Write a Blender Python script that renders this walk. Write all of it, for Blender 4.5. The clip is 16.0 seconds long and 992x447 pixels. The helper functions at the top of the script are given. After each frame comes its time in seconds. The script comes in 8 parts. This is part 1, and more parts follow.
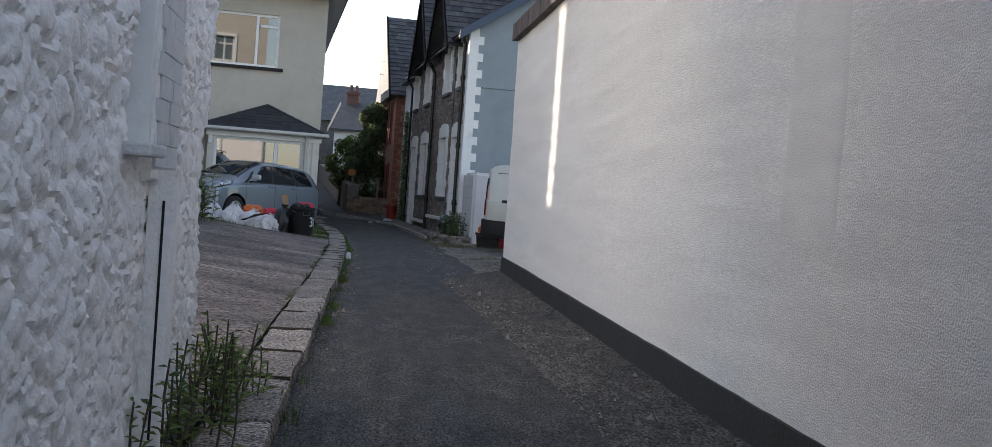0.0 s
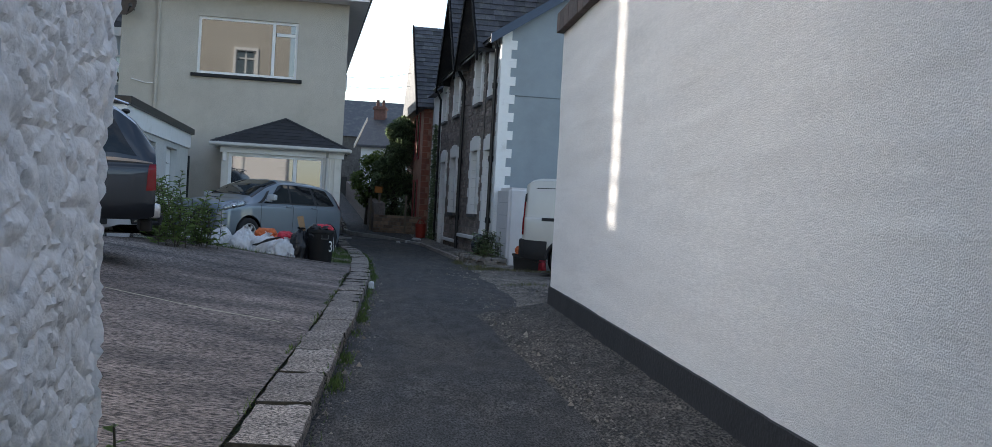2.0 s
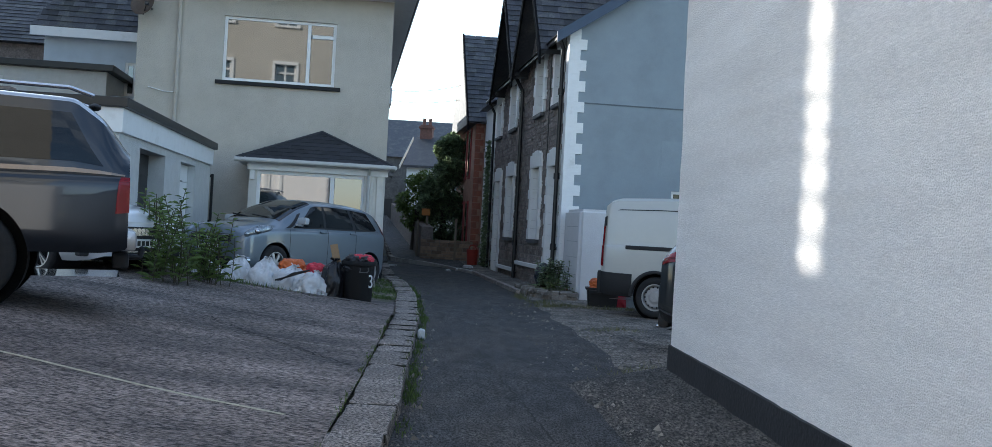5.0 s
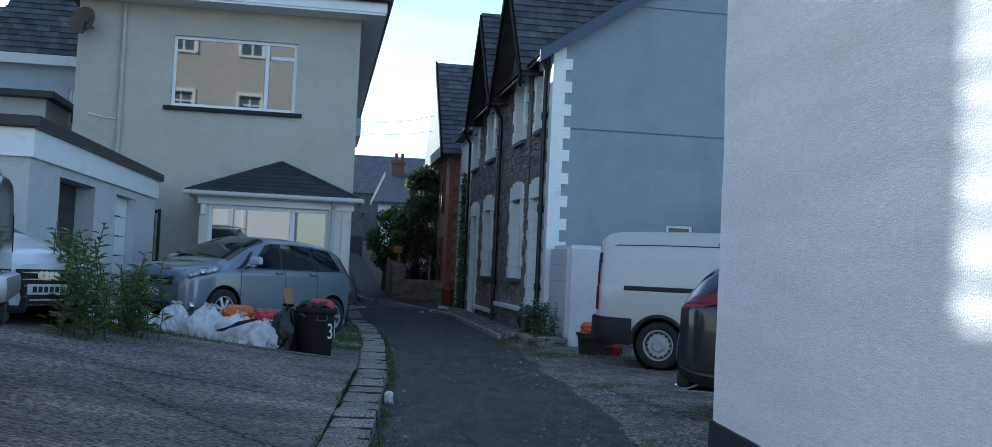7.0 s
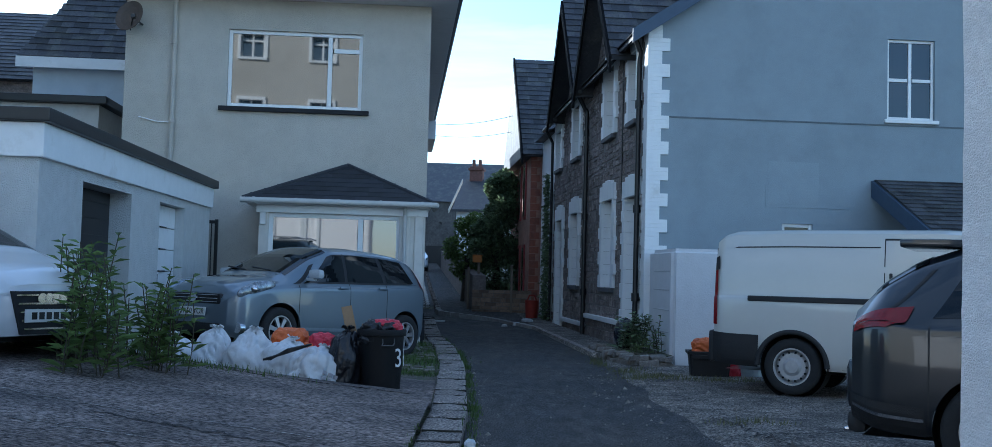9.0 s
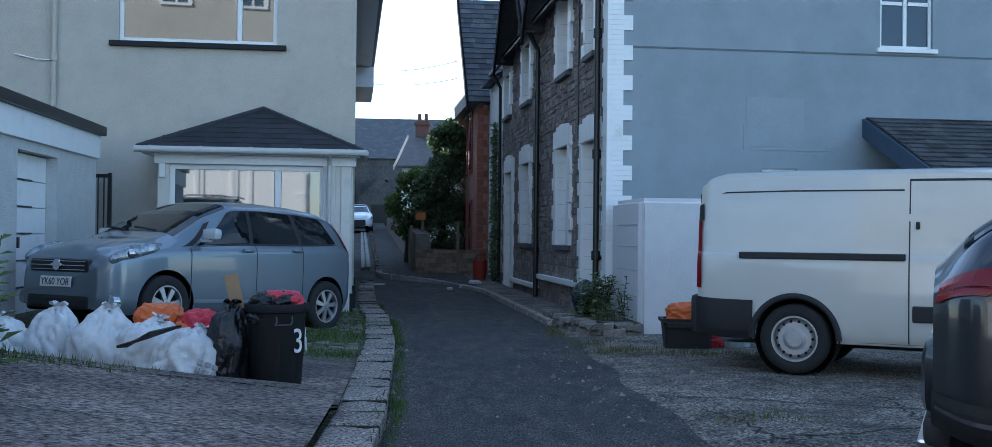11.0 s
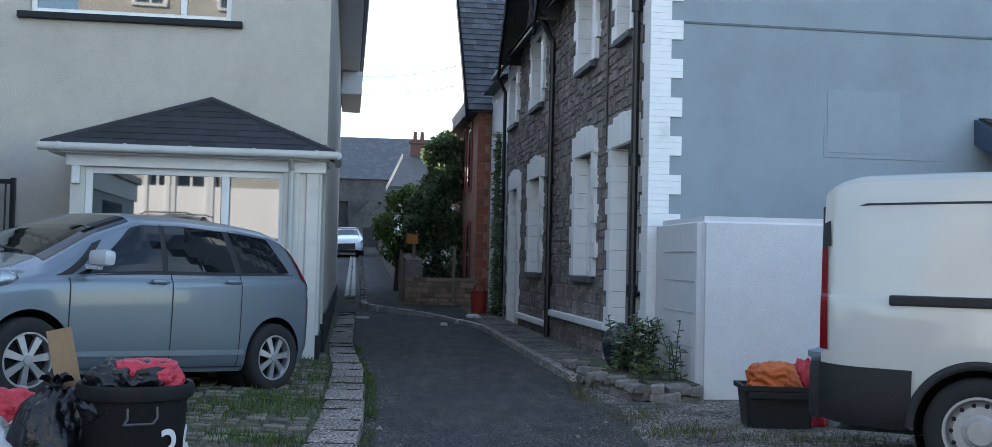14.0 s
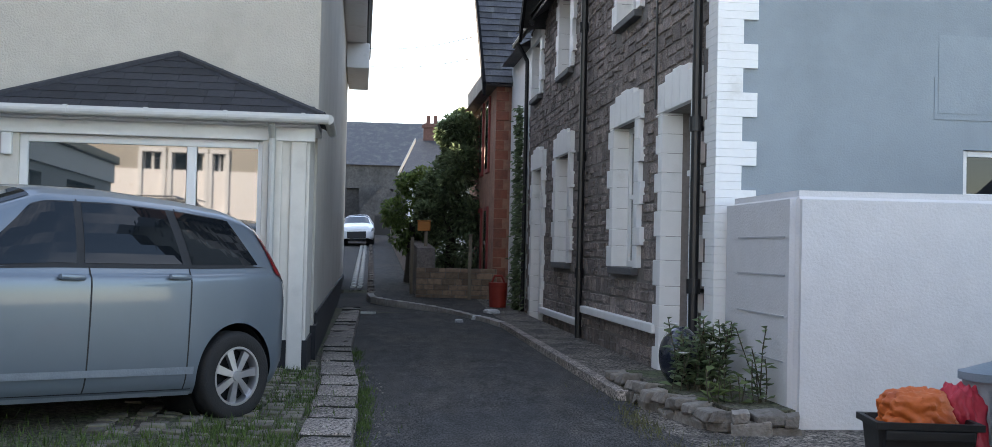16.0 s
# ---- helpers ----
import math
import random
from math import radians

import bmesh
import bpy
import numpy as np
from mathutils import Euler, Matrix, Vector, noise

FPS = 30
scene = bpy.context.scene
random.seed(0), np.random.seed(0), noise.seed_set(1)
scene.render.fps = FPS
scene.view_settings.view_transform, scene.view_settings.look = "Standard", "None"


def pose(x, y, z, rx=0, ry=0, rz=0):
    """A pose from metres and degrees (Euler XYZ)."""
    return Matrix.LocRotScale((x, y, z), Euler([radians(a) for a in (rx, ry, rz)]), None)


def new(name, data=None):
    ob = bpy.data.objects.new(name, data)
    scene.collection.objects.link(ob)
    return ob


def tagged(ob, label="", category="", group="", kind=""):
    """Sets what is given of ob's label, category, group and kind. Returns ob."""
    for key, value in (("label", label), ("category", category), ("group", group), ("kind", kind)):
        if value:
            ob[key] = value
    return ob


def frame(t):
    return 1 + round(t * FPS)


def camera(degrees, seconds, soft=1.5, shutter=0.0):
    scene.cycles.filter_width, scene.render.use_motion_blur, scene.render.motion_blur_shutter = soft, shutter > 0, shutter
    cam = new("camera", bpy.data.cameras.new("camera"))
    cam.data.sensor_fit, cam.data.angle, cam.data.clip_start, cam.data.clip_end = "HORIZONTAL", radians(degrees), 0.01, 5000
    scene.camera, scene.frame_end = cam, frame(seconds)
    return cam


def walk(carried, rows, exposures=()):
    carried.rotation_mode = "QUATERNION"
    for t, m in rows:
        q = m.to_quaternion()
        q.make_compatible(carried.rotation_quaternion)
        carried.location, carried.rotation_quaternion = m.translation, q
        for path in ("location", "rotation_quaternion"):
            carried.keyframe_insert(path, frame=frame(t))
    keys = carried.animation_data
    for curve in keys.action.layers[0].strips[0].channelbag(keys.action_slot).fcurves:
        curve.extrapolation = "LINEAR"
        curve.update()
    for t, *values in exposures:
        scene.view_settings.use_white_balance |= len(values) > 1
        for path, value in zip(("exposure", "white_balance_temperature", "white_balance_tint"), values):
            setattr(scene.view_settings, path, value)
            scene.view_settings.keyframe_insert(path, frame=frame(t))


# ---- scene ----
cam = camera(48.9, 16.0, soft=0.7)
METRES, EYE, TILT, LEAN, TURN = 19.5, 1.22, 0.0, 0.0, -7.6
ROWS = [
    (0.0, 0.0, 0.0, 0.0, 0.09, -1.24, -4.16),
    (0.5, -0.0031, 0.031, 0.0024, 2.51, 1.12, -3.98),
    (1.0, -0.0047, 0.0588, 0.0034, 1.22, 2.8, -2.44),
    (1.5, -0.0069, 0.0911, 0.0033, 2.79, 2.64, -2.88),
    (2.0, -0.0099, 0.1181, 0.003, 1.65, -0.58, -3.15),
    (2.5, -0.0139, 0.1491, 0.0036, 5.24, 0.07, -2.97),
    (3.0, -0.0204, 0.18, 0.0041, 5.41, -0.47, -2.86),
    (3.5, -0.0246, 0.2124, 0.0043, 5.4, -1.55, -3.56),
    (6.0, -0.0493, 0.3641, 0.0056, 2.21, 2.49, -2.36),
    (6.5, -0.0505, 0.393, 0.0055, 0.93, 3.05, -2.73),
    (7.0, -0.0526, 0.4198, 0.0066, 2.62, 2.49, -2.61),
    (7.5, -0.0561, 0.4493, 0.0071, 2.12, 2.79, -2.17),
    (8.0, -0.0612, 0.4784, 0.008, 6.49, 3.16, -1.91),
    (10.5, -0.0747, 0.6399, 0.0074, 6.05, 1.19, -0.49),
    (11.0, -0.0754, 0.6733, 0.0067, 4.27, 0.66, -0.61),
    (11.5, -0.0809, 0.7063, 0.0056, 3.93, -0.09, -0.88),
    (12.0, -0.0825, 0.7391, 0.0058, 4.42, -1.96, -1.23),
    (12.5, -0.088, 0.7697, 0.0065, 3.9, -0.94, -1.26),
    (13.0, -0.0904, 0.8013, 0.0068, 2.72, -0.52, -1.44),
    (13.5, -0.0952, 0.8314, 0.0072, 4.12, 1.61, -1.36),
    (14.0, -0.0969, 0.8634, 0.008, 4.05, 2.02, -1.32),
    (14.5, -0.1015, 0.8955, 0.0078, 4.91, 2.09, -1.18),
    (15.0, -0.1043, 0.9282, 0.0077, 4.33, 1.85, -1.01),
    (15.5, -0.1091, 0.957, 0.0075, 6.55, 1.88, -1.04),
    (16.0, -0.1128, 0.9914, 0.0075, 4.8, 1.43, -1.31),
]
EXPOSURES = [(0.0, 0.87, 6700, 14), (1.0, 0.72, 6300, 12), (1.5, 0.76, 6200, 11), (3.0, 0.71, 6000, 9), (3.5, 0.74, 5900, 8), (6.0, 0.98, 5650, 6), (6.5, 0.74, 5400, 5), (8.0, 0.7, 4950, 4), (11.0, 1.05, 5150, 5), (12.0, 1.64, 6000, 9), (13.0, 1.48, 5950, 9), (14.0, 1.44, 5900, 9), (16.0, 1.7, 6700, 14)]
walk(cam, [(t, pose(0, 0, EYE, TILT, LEAN, TURN) @ pose(METRES * x, METRES * y, METRES * z, 90 + pitch, roll, yaw)) for t, x, y, z, yaw, pitch, roll in ROWS], exposures=EXPOSURES)

# ---- light ----
SUN_AZ, SUN_EL = 40.0, 19.0          # degrees left of straight ahead, and above the horizon
to_sun = Vector((-math.sin(radians(SUN_AZ)) * math.cos(radians(SUN_EL)), math.cos(radians(SUN_AZ)) * math.cos(radians(SUN_EL)), math.sin(radians(SUN_EL))))
world = bpy.data.worlds.new("world")
scene.world = world
world.use_nodes = True
wn = world.node_tree.nodes
sky = wn.new("ShaderNodeTexSky")
sky.sky_type = "NISHITA"
sky.sun_disc = False
sky.sun_elevation = radians(SUN_EL)
sky.sun_rotation = radians(-SUN_AZ)
sky.dust_density = 0.5
sky.ozone_density = 1.0
wn["Background"].inputs["Strength"].default_value = 0.15
sky_tc = wn.new("ShaderNodeTexCoord")
sky_map = wn.new("ShaderNodeMapping")
sky_map.inputs["Scale"].default_value = (1.2, 1.2, 5.0)
cloud = wn.new("ShaderNodeTexNoise")
cloud.inputs["Scale"].default_value = 2.2
cloud.inputs["Detail"].default_value = 9
cloud.inputs["Roughness"].default_value = 0.6
cloud.inputs["Distortion"].default_value = 0.5
cloud_ramp = wn.new("ShaderNodeValToRGB")
cloud_ramp.color_ramp.elements[0].position = 0.44
cloud_ramp.color_ramp.elements[1].position = 0.72
cloud_ramp.color_ramp.elements[1].color = (0.4, 0.4, 0.4, 1)
cloud_mix = wn.new("ShaderNodeMix")
cloud_mix.data_type = "RGBA"
cloud_mix.inputs["B"].default_value = (9.0, 9.3, 9.8, 1)
wl = world.node_tree.links
wl.new(sky_tc.outputs["Generated"], sky_map.inputs["Vector"])
wl.new(sky_map.outputs[0], cloud.inputs["Vector"])
wl.new(cloud.outputs["Fac"], cloud_ramp.inputs["Fac"])
wl.new(cloud_ramp.outputs["Color"], cloud_mix.inputs["Factor"])
wl.new(sky.outputs["Color"], cloud_mix.inputs["A"])
wl.new(cloud_mix.outputs["Result"], wn["Background"].inputs["Color"])
sun = new("sun", bpy.data.lights.new("sun", "SUN"))
sun.data.energy = 5.0
sun.data.angle = radians(0.3)
sun.data.color = (1.0, 0.9, 0.76)
sun.matrix_world = Matrix.Translation((0, 0, 30)) @ to_sun.to_track_quat("Z", "Y").to_matrix().to_4x4()

# ---- materials ----
MATS = {}


def mat(name, color, rough=0.8, var=0.12, scale=6.0, bump=0.3, bscale=60.0, metal=0.0, second=None, amount=0.5, second_scale=1.3, spec=0.5, coat=0.0, island=0.0, stretch=(1, 1, 1), bdist=0.01, pick=0.0, speck=0.0, speck_scale=70.0, even=False, clear=0.0):
    """A surface: base colour, mottled at two scales, stained with a second colour, with fine relief."""
    if name in MATS:
        return MATS[name]
    m = bpy.data.materials.new(name)
    m.use_nodes = True
    nt = m.node_tree
    n, l = nt.nodes, nt.links
    b = n["Principled BSDF"]
    b.inputs["Roughness"].default_value = rough
    b.inputs["Metallic"].default_value = metal
    b.inputs["Specular IOR Level"].default_value = spec
    b.inputs["Coat Weight"].default_value = coat
    b.inputs["Coat Roughness"].default_value = 0.05
    tc = n.new("ShaderNodeTexCoord")
    mp = n.new("ShaderNodeMapping")
    mp.inputs["Scale"].default_value = stretch
    l.new(tc.outputs["Object"], mp.inputs["Vector"])
    base = n.new("ShaderNodeRGB")
    base.outputs[0].default_value = (*color, 1)
    out = base.outputs[0]
    if second:
        t2 = n.new("ShaderNodeTexNoise")
        t2.inputs["Scale"].default_value = second_scale
        t2.inputs["Detail"].default_value = 8
        t2.inputs["Roughness"].default_value = 0.65
        l.new(mp.outputs[0], t2.inputs["Vector"])
        r = n.new("ShaderNodeValToRGB")
        r.color_ramp.elements[0].position = 0.62 - 0.35 * amount
        r.color_ramp.elements[1].position = 0.78 - 0.2 * amount
        l.new(t2.outputs["Fac"], r.inputs["Fac"])
        mx = n.new("ShaderNodeMix")
        mx.data_type = "RGBA"
        l.new(r.outputs["Color"], mx.inputs["Factor"])
        l.new(out, mx.inputs["A"])
        mx.inputs["B"].default_value = (*second, 1)
        out = mx.outputs["Result"]
    hs = n.new("ShaderNodeHueSaturation")
    l.new(out, hs.inputs["Color"])
    t1 = n.new("ShaderNodeTexNoise")
    t1.inputs["Scale"].default_value = scale
    t1.inputs["Detail"].default_value = 10
    t1.inputs["Roughness"].default_value = 0.7
    l.new(mp.outputs[0], t1.inputs["Vector"])
    mr = n.new("ShaderNodeMapRange")
    mr.inputs["From Min"].default_value = 0.3
    mr.inputs["From Max"].default_value = 0.7
    mr.inputs["To Min"].default_value = 1 - var
    mr.inputs["To Max"].default_value = 1 + var
    l.new(t1.outputs["Fac"], mr.inputs["Value"])
    val = mr.outputs[0]
    if island or pick:
        rnd = n.new("ShaderNodeObjectInfo").outputs["Random"] if pick else n.new("ShaderNodeNewGeometry").outputs["Random Per Island"]
        m2 = n.new("ShaderNodeMapRange")
        m2.inputs["To Min"].default_value = 1 - (island or pick)
        m2.inputs["To Max"].default_value = 1 + (island or pick)
        l.new(rnd, m2.inputs["Value"])
        mu = n.new("ShaderNodeMath")
        mu.operation = "MULTIPLY"
        l.new(val, mu.inputs[0])
        l.new(m2.outputs[0], mu.inputs[1])
        val = mu.outputs[0]
    if speck:
        ts = n.new("ShaderNodeTexNoise")
        ts.inputs["Scale"].default_value = speck_scale
        ts.inputs["Detail"].default_value = 3
        ts.inputs["Roughness"].default_value = 0.75
        l.new(mp.outputs[0], ts.inputs["Vector"])
        m3 = n.new("ShaderNodeMapRange")
        m3.inputs["From Min"].default_value = 0.4
        m3.inputs["From Max"].default_value = 0.64
        m3.inputs["To Min"].default_value = 1 - speck
        m3.inputs["To Max"].default_value = 1 + 1.7 * speck
        l.new(ts.outputs["Fac"], m3.inputs["Value"])
        mu = n.new("ShaderNodeMath")
        mu.operation = "MULTIPLY"
        l.new(val, mu.inputs[0])
        l.new(m3.outputs[0], mu.inputs[1])
        val = mu.outputs[0]
    l.new(val, hs.inputs["Value"])
    l.new(hs.outputs[0], b.inputs["Base Color"])
    if bump:
        tb = n.new("ShaderNodeTexNoise")
        tb.inputs["Scale"].default_value = bscale
        tb.inputs["Detail"].default_value = 4
        l.new(tc.outputs["Object"] if even else mp.outputs[0], tb.inputs["Vector"])
        bp = n.new("ShaderNodeBump")
        bp.inputs["Strength"].default_value = bump
        bp.inputs["Distance"].default_value = bdist
        l.new(tb.outputs["Fac"], bp.inputs["Height"])
        l.new(bp.outputs[0], b.inputs["Normal"])
    if clear:
        tr = n.new("ShaderNodeBsdfTranslucent")
        l.new(hs.outputs[0], tr.inputs["Color"])
        sm = n.new("ShaderNodeMixShader")
        sm.inputs[0].default_value = clear
        l.new(b.outputs[0], sm.inputs[1])
        l.new(tr.outputs[0], sm.inputs[2])
        l.new(sm.outputs[0], n["Material Output"].inputs["Surface"])
    MATS[name] = m
    return m


def glass(name, tint=(0.02, 0.03, 0.035), rough=0.02, strong=True):
    """A window pane before a dim room: dark, glossy and mirror-like."""
    if name in MATS:
        return MATS[name]
    m = bpy.data.materials.new(name)
    m.use_nodes = True
    b = m.node_tree.nodes["Principled BSDF"]
    b.inputs["Base Color"].default_value = (*tint, 1)
    b.inputs["Roughness"].default_value = rough
    b.inputs["Specular IOR Level"].default_value = 0.75 if strong else 0.5
    b.inputs["IOR"].default_value = 2.0 if strong else 1.45
    MATS[name] = m
    return m


def lamp_glass(name, color, rough=0.1):
    return mat(name, color, rough, var=0.1, scale=30, bump=0.15, bscale=150, coat=0.35, spec=0.35)


ASPHALT = mat("asphalt", (0.037, 0.0365, 0.037), 0.9, 0.6, 3.5, 1.0, 60, second=(0.06, 0.053, 0.046), amount=0.55, second_scale=0.8, stretch=(1.5, 0.55, 1), bdist=0.025, speck=0.9, speck_scale=48, even=True)
CONCRETE = mat("old_concrete", (0.205, 0.168, 0.148), 0.95, 0.5, 4, 1.0, 40, second=(0.07, 0.06, 0.056), amount=0.68, second_scale=1.0, stretch=(0.55, 1.35, 1), bdist=0.025, speck=0.85, speck_scale=34, even=True)
APRON = mat("rough_concrete", (0.175, 0.153, 0.13), 0.95, 0.7, 8, 1.0, 40, second=(0.062, 0.056, 0.05), amount=0.6, second_scale=1.3, bdist=0.035, speck=0.9, speck_scale=38)
GRANITE = mat("granite_kerb", (0.24, 0.208, 0.182), 0.9, 0.45, 9, 1.0, 55, second=(0.12, 0.104, 0.094), amount=0.55, second_scale=2.2, pick=0.24, bdist=0.02, speck=0.8, speck_scale=45)
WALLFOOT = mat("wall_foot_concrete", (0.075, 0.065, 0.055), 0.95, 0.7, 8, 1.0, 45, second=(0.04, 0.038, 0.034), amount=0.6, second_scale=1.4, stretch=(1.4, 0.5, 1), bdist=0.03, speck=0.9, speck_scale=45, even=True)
EARTH = mat("earth", (0.085, 0.073, 0.055), 0.95, 0.5, 12, 1.0, 30, second=(0.06, 0.08, 0.03), amount=0.6, second_scale=2.2, bdist=0.03, speck=0.5, speck_scale=30)
STUCCO = mat("pale_stucco", (0.83, 0.795, 0.765), 0.9, 0.07, 2.2, 1.0, 105, second=(0.765, 0.725, 0.69), amount=0.4, second_scale=0.8, stretch=(1, 0.22, 2.2), bdist=0.013, speck=0.07, speck_scale=60, even=True)
SMOOTH = mat("smooth_patch", (0.775, 0.742, 0.715), 0.88, 0.05, 5, 0.7, 110, second=(0.8, 0.765, 0.738), amount=0.6, second_scale=2.5, stretch=(1, 0.4, 1.6), bdist=0.012, even=True)
TAR = mat("black_plinth_paint", (0.012, 0.012, 0.014), 0.75, 0.3, 8, 0.5, 30)
WHITEWASH = mat("white_masonry_paint", (0.92, 0.89, 0.865), 0.85, 0.08, 24, 0.7, 42, second=(0.74, 0.66, 0.58), amount=0.12, second_scale=7, bdist=0.012)
JAMB = mat("grey_white_paint", (0.66, 0.665, 0.67), 0.85, 0.08, 14, 0.6, 60, second=(0.5, 0.47, 0.44), amount=0.25, second_scale=7)
CREAM = mat("cream_render", (0.5, 0.465, 0.405), 0.9, 0.07, 3, 0.8, 50, second=(0.445, 0.41, 0.35), amount=0.45, second_scale=0.6, bdist=0.015)
WHITE = mat("white_paint", (0.8, 0.8, 0.79), 0.55, 0.04, 5, 0.12, 40, second=(0.66, 0.65, 0.62), amount=0.15, second_scale=3)
GARAGE = mat("roughcast_white", (0.62, 0.62, 0.6), 0.9, 0.08, 5, 1.0, 70, second=(0.6, 0.59, 0.56), amount=0.3, second_scale=1.5, bdist=0.025)
PVC = mat("white_plastic", (0.78, 0.78, 0.77), 0.35, 0.03, 6, 0.05, 30)
SLATE = mat("slate", (0.055, 0.055, 0.062), 0.6, 0.25, 20, 0.5, 60, second=(0.1, 0.1, 0.09), amount=0.4, second_scale=2.5, island=0.5)
DARKSLATE = mat("dark_shingle", (0.026, 0.027, 0.032), 0.75, 0.3, 25, 0.6, 80, island=0.4)
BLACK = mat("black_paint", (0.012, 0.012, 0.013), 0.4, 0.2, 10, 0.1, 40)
BLACKTRIM = mat("black_plastic", (0.014, 0.014, 0.015), 0.6, 0.2, 20, 0.3, 150)
BLUEGREY = mat("blue_grey_render", (0.275, 0.315, 0.345), 0.88, 0.07, 2, 0.4, 60, second=(0.235, 0.27, 0.295), amount=0.4, second_scale=0.7)
PALEBLUE = mat("pale_blue_render", (0.52, 0.58, 0.64), 0.88, 0.05, 2, 0.3, 70, second=(0.46, 0.52, 0.58), amount=0.3)
NAVY = mat("navy_board", (0.05, 0.075, 0.12), 0.55, 0.12, 8, 0.1, 40)
RUBBLE = mat("brown_rubble_stone", (0.245, 0.205, 0.185), 0.92, 0.35, 18, 1.0, 40, second=(0.15, 0.125, 0.115), amount=0.5, second_scale=4, pick=0.3, bdist=0.02, speck=0.35, speck_scale=50)
RUBBLE2 = mat("brown_rubble_stone_far", (0.245, 0.205, 0.185), 0.92, 0.35, 18, 1.0, 40, second=(0.15, 0.125, 0.115), amount=0.5, second_scale=4, island=0.3, bdist=0.02)
MORTAR = mat("grey_mortar", (0.2, 0.18, 0.165), 0.95, 0.2, 14, 0.8, 60)
REDBRICK = mat("red_brick", (0.3, 0.11, 0.07), 0.9, 0.2, 14, 0.6, 50, second=(0.18, 0.08, 0.06), amount=0.5, second_scale=3, island=0.25)
ORANGEBRICK = mat("pale_red_brick", (0.36, 0.2, 0.14), 0.9, 0.22, 14, 0.6, 50, second=(0.24, 0.13, 0.1), amount=0.5, second_scale=3, island=0.2)
WINDOW = glass("window_glass")
WINDOWL = glass("window_glass_light", (0.13, 0.14, 0.14))


# ---- mesh helpers ----
def box(bm, x0, x1, y0, y1, z0, z1, bevel=0.0):
    r = bmesh.ops.create_cube(bm, size=1.0, matrix=Matrix.Translation(((x0 + x1) / 2, (y0 + y1) / 2, (z0 + z1) / 2)) @ Matrix.Diagonal((abs(x1 - x0), abs(y1 - y0), abs(z1 - z0), 1)))
    if bevel:
        edges = list({e for v in r["verts"] for e in v.link_edges})
        bmesh.ops.bevel(bm, geom=edges, offset=bevel, segments=2, affect="EDGES", profile=0.6)
    return bm


def cyl(bm, p, q, r0, r1=None, seg=14, caps=True):
    p, q = Vector(p), Vector(q)
    d = q - p
    m = Matrix.Translation((p + q) / 2) @ d.to_track_quat("Z", "Y").to_matrix().to_4x4()
    bmesh.ops.create_cone(bm, cap_ends=caps, segments=seg, radius1=r0, radius2=r0 if r1 is None else r1, depth=d.length, matrix=m)
    return bm


def tube(bm, pts, r, seg=8):
    pts = [Vector(p) for p in pts]
    for a, b in zip(pts, pts[1:]):
        cyl(bm, a, b, r, seg=seg)
        bmesh.ops.create_icosphere(bm, subdivisions=1, radius=r, matrix=Matrix.Translation(b))
    return bm


def prism(bm, poly, vec):
    """A solid from a flat polygon, pushed along vec."""
    vec = Vector(vec)
    a = [bm.verts.new(Vector(p)) for p in poly]
    b = [bm.verts.new(Vector(p) + vec) for p in poly]
    bm.faces.new(a)
    bm.faces.new(list(reversed(b)))
    k = len(a)
    for i in range(k):
        bm.faces.new((a[i], b[i], b[(i + 1) % k], a[(i + 1) % k]))
    return bm


def mesh(name, bm, material, smooth=False):
    me = bpy.data.meshes.new(name)
    bmesh.ops.recalc_face_normals(bm, faces=bm.faces)
    bm.to_mesh(me)
    bm.free()
    me.materials.append(material)
    if smooth:
        me.shade_smooth()
        me.set_sharp_from_angle(angle=radians(smooth if smooth > 1 else 40))
    return me


def part(name, bm, material, parent, label="", smooth=False, at=None):
    ob = new(name, mesh(name, bm, material, smooth))
    ob.parent = parent
    if at is not None:
        ob.matrix_basis = at
    return tagged(ob, label)


def thing(name, label, category, m=None, group="", kind=""):
    ob = new(name)
    ob.empty_display_size = 0.1
    if m is not None:
        ob.matrix_basis = m
    return tagged(ob, label, category, group, kind)


def solid(name, bm, material, label="", category="", kind="", group="", m=None, smooth=False):
    ob = new(name, mesh(name, bm, material, smooth))
    if m is not None:
        ob.matrix_basis = m
    return tagged(ob, label, category, group, kind)


def B():
    return bmesh.new()


def nz(x, y, z=0.0, s=1.0):
    return noise.noise(Vector((x * s, y * s, z * s)))


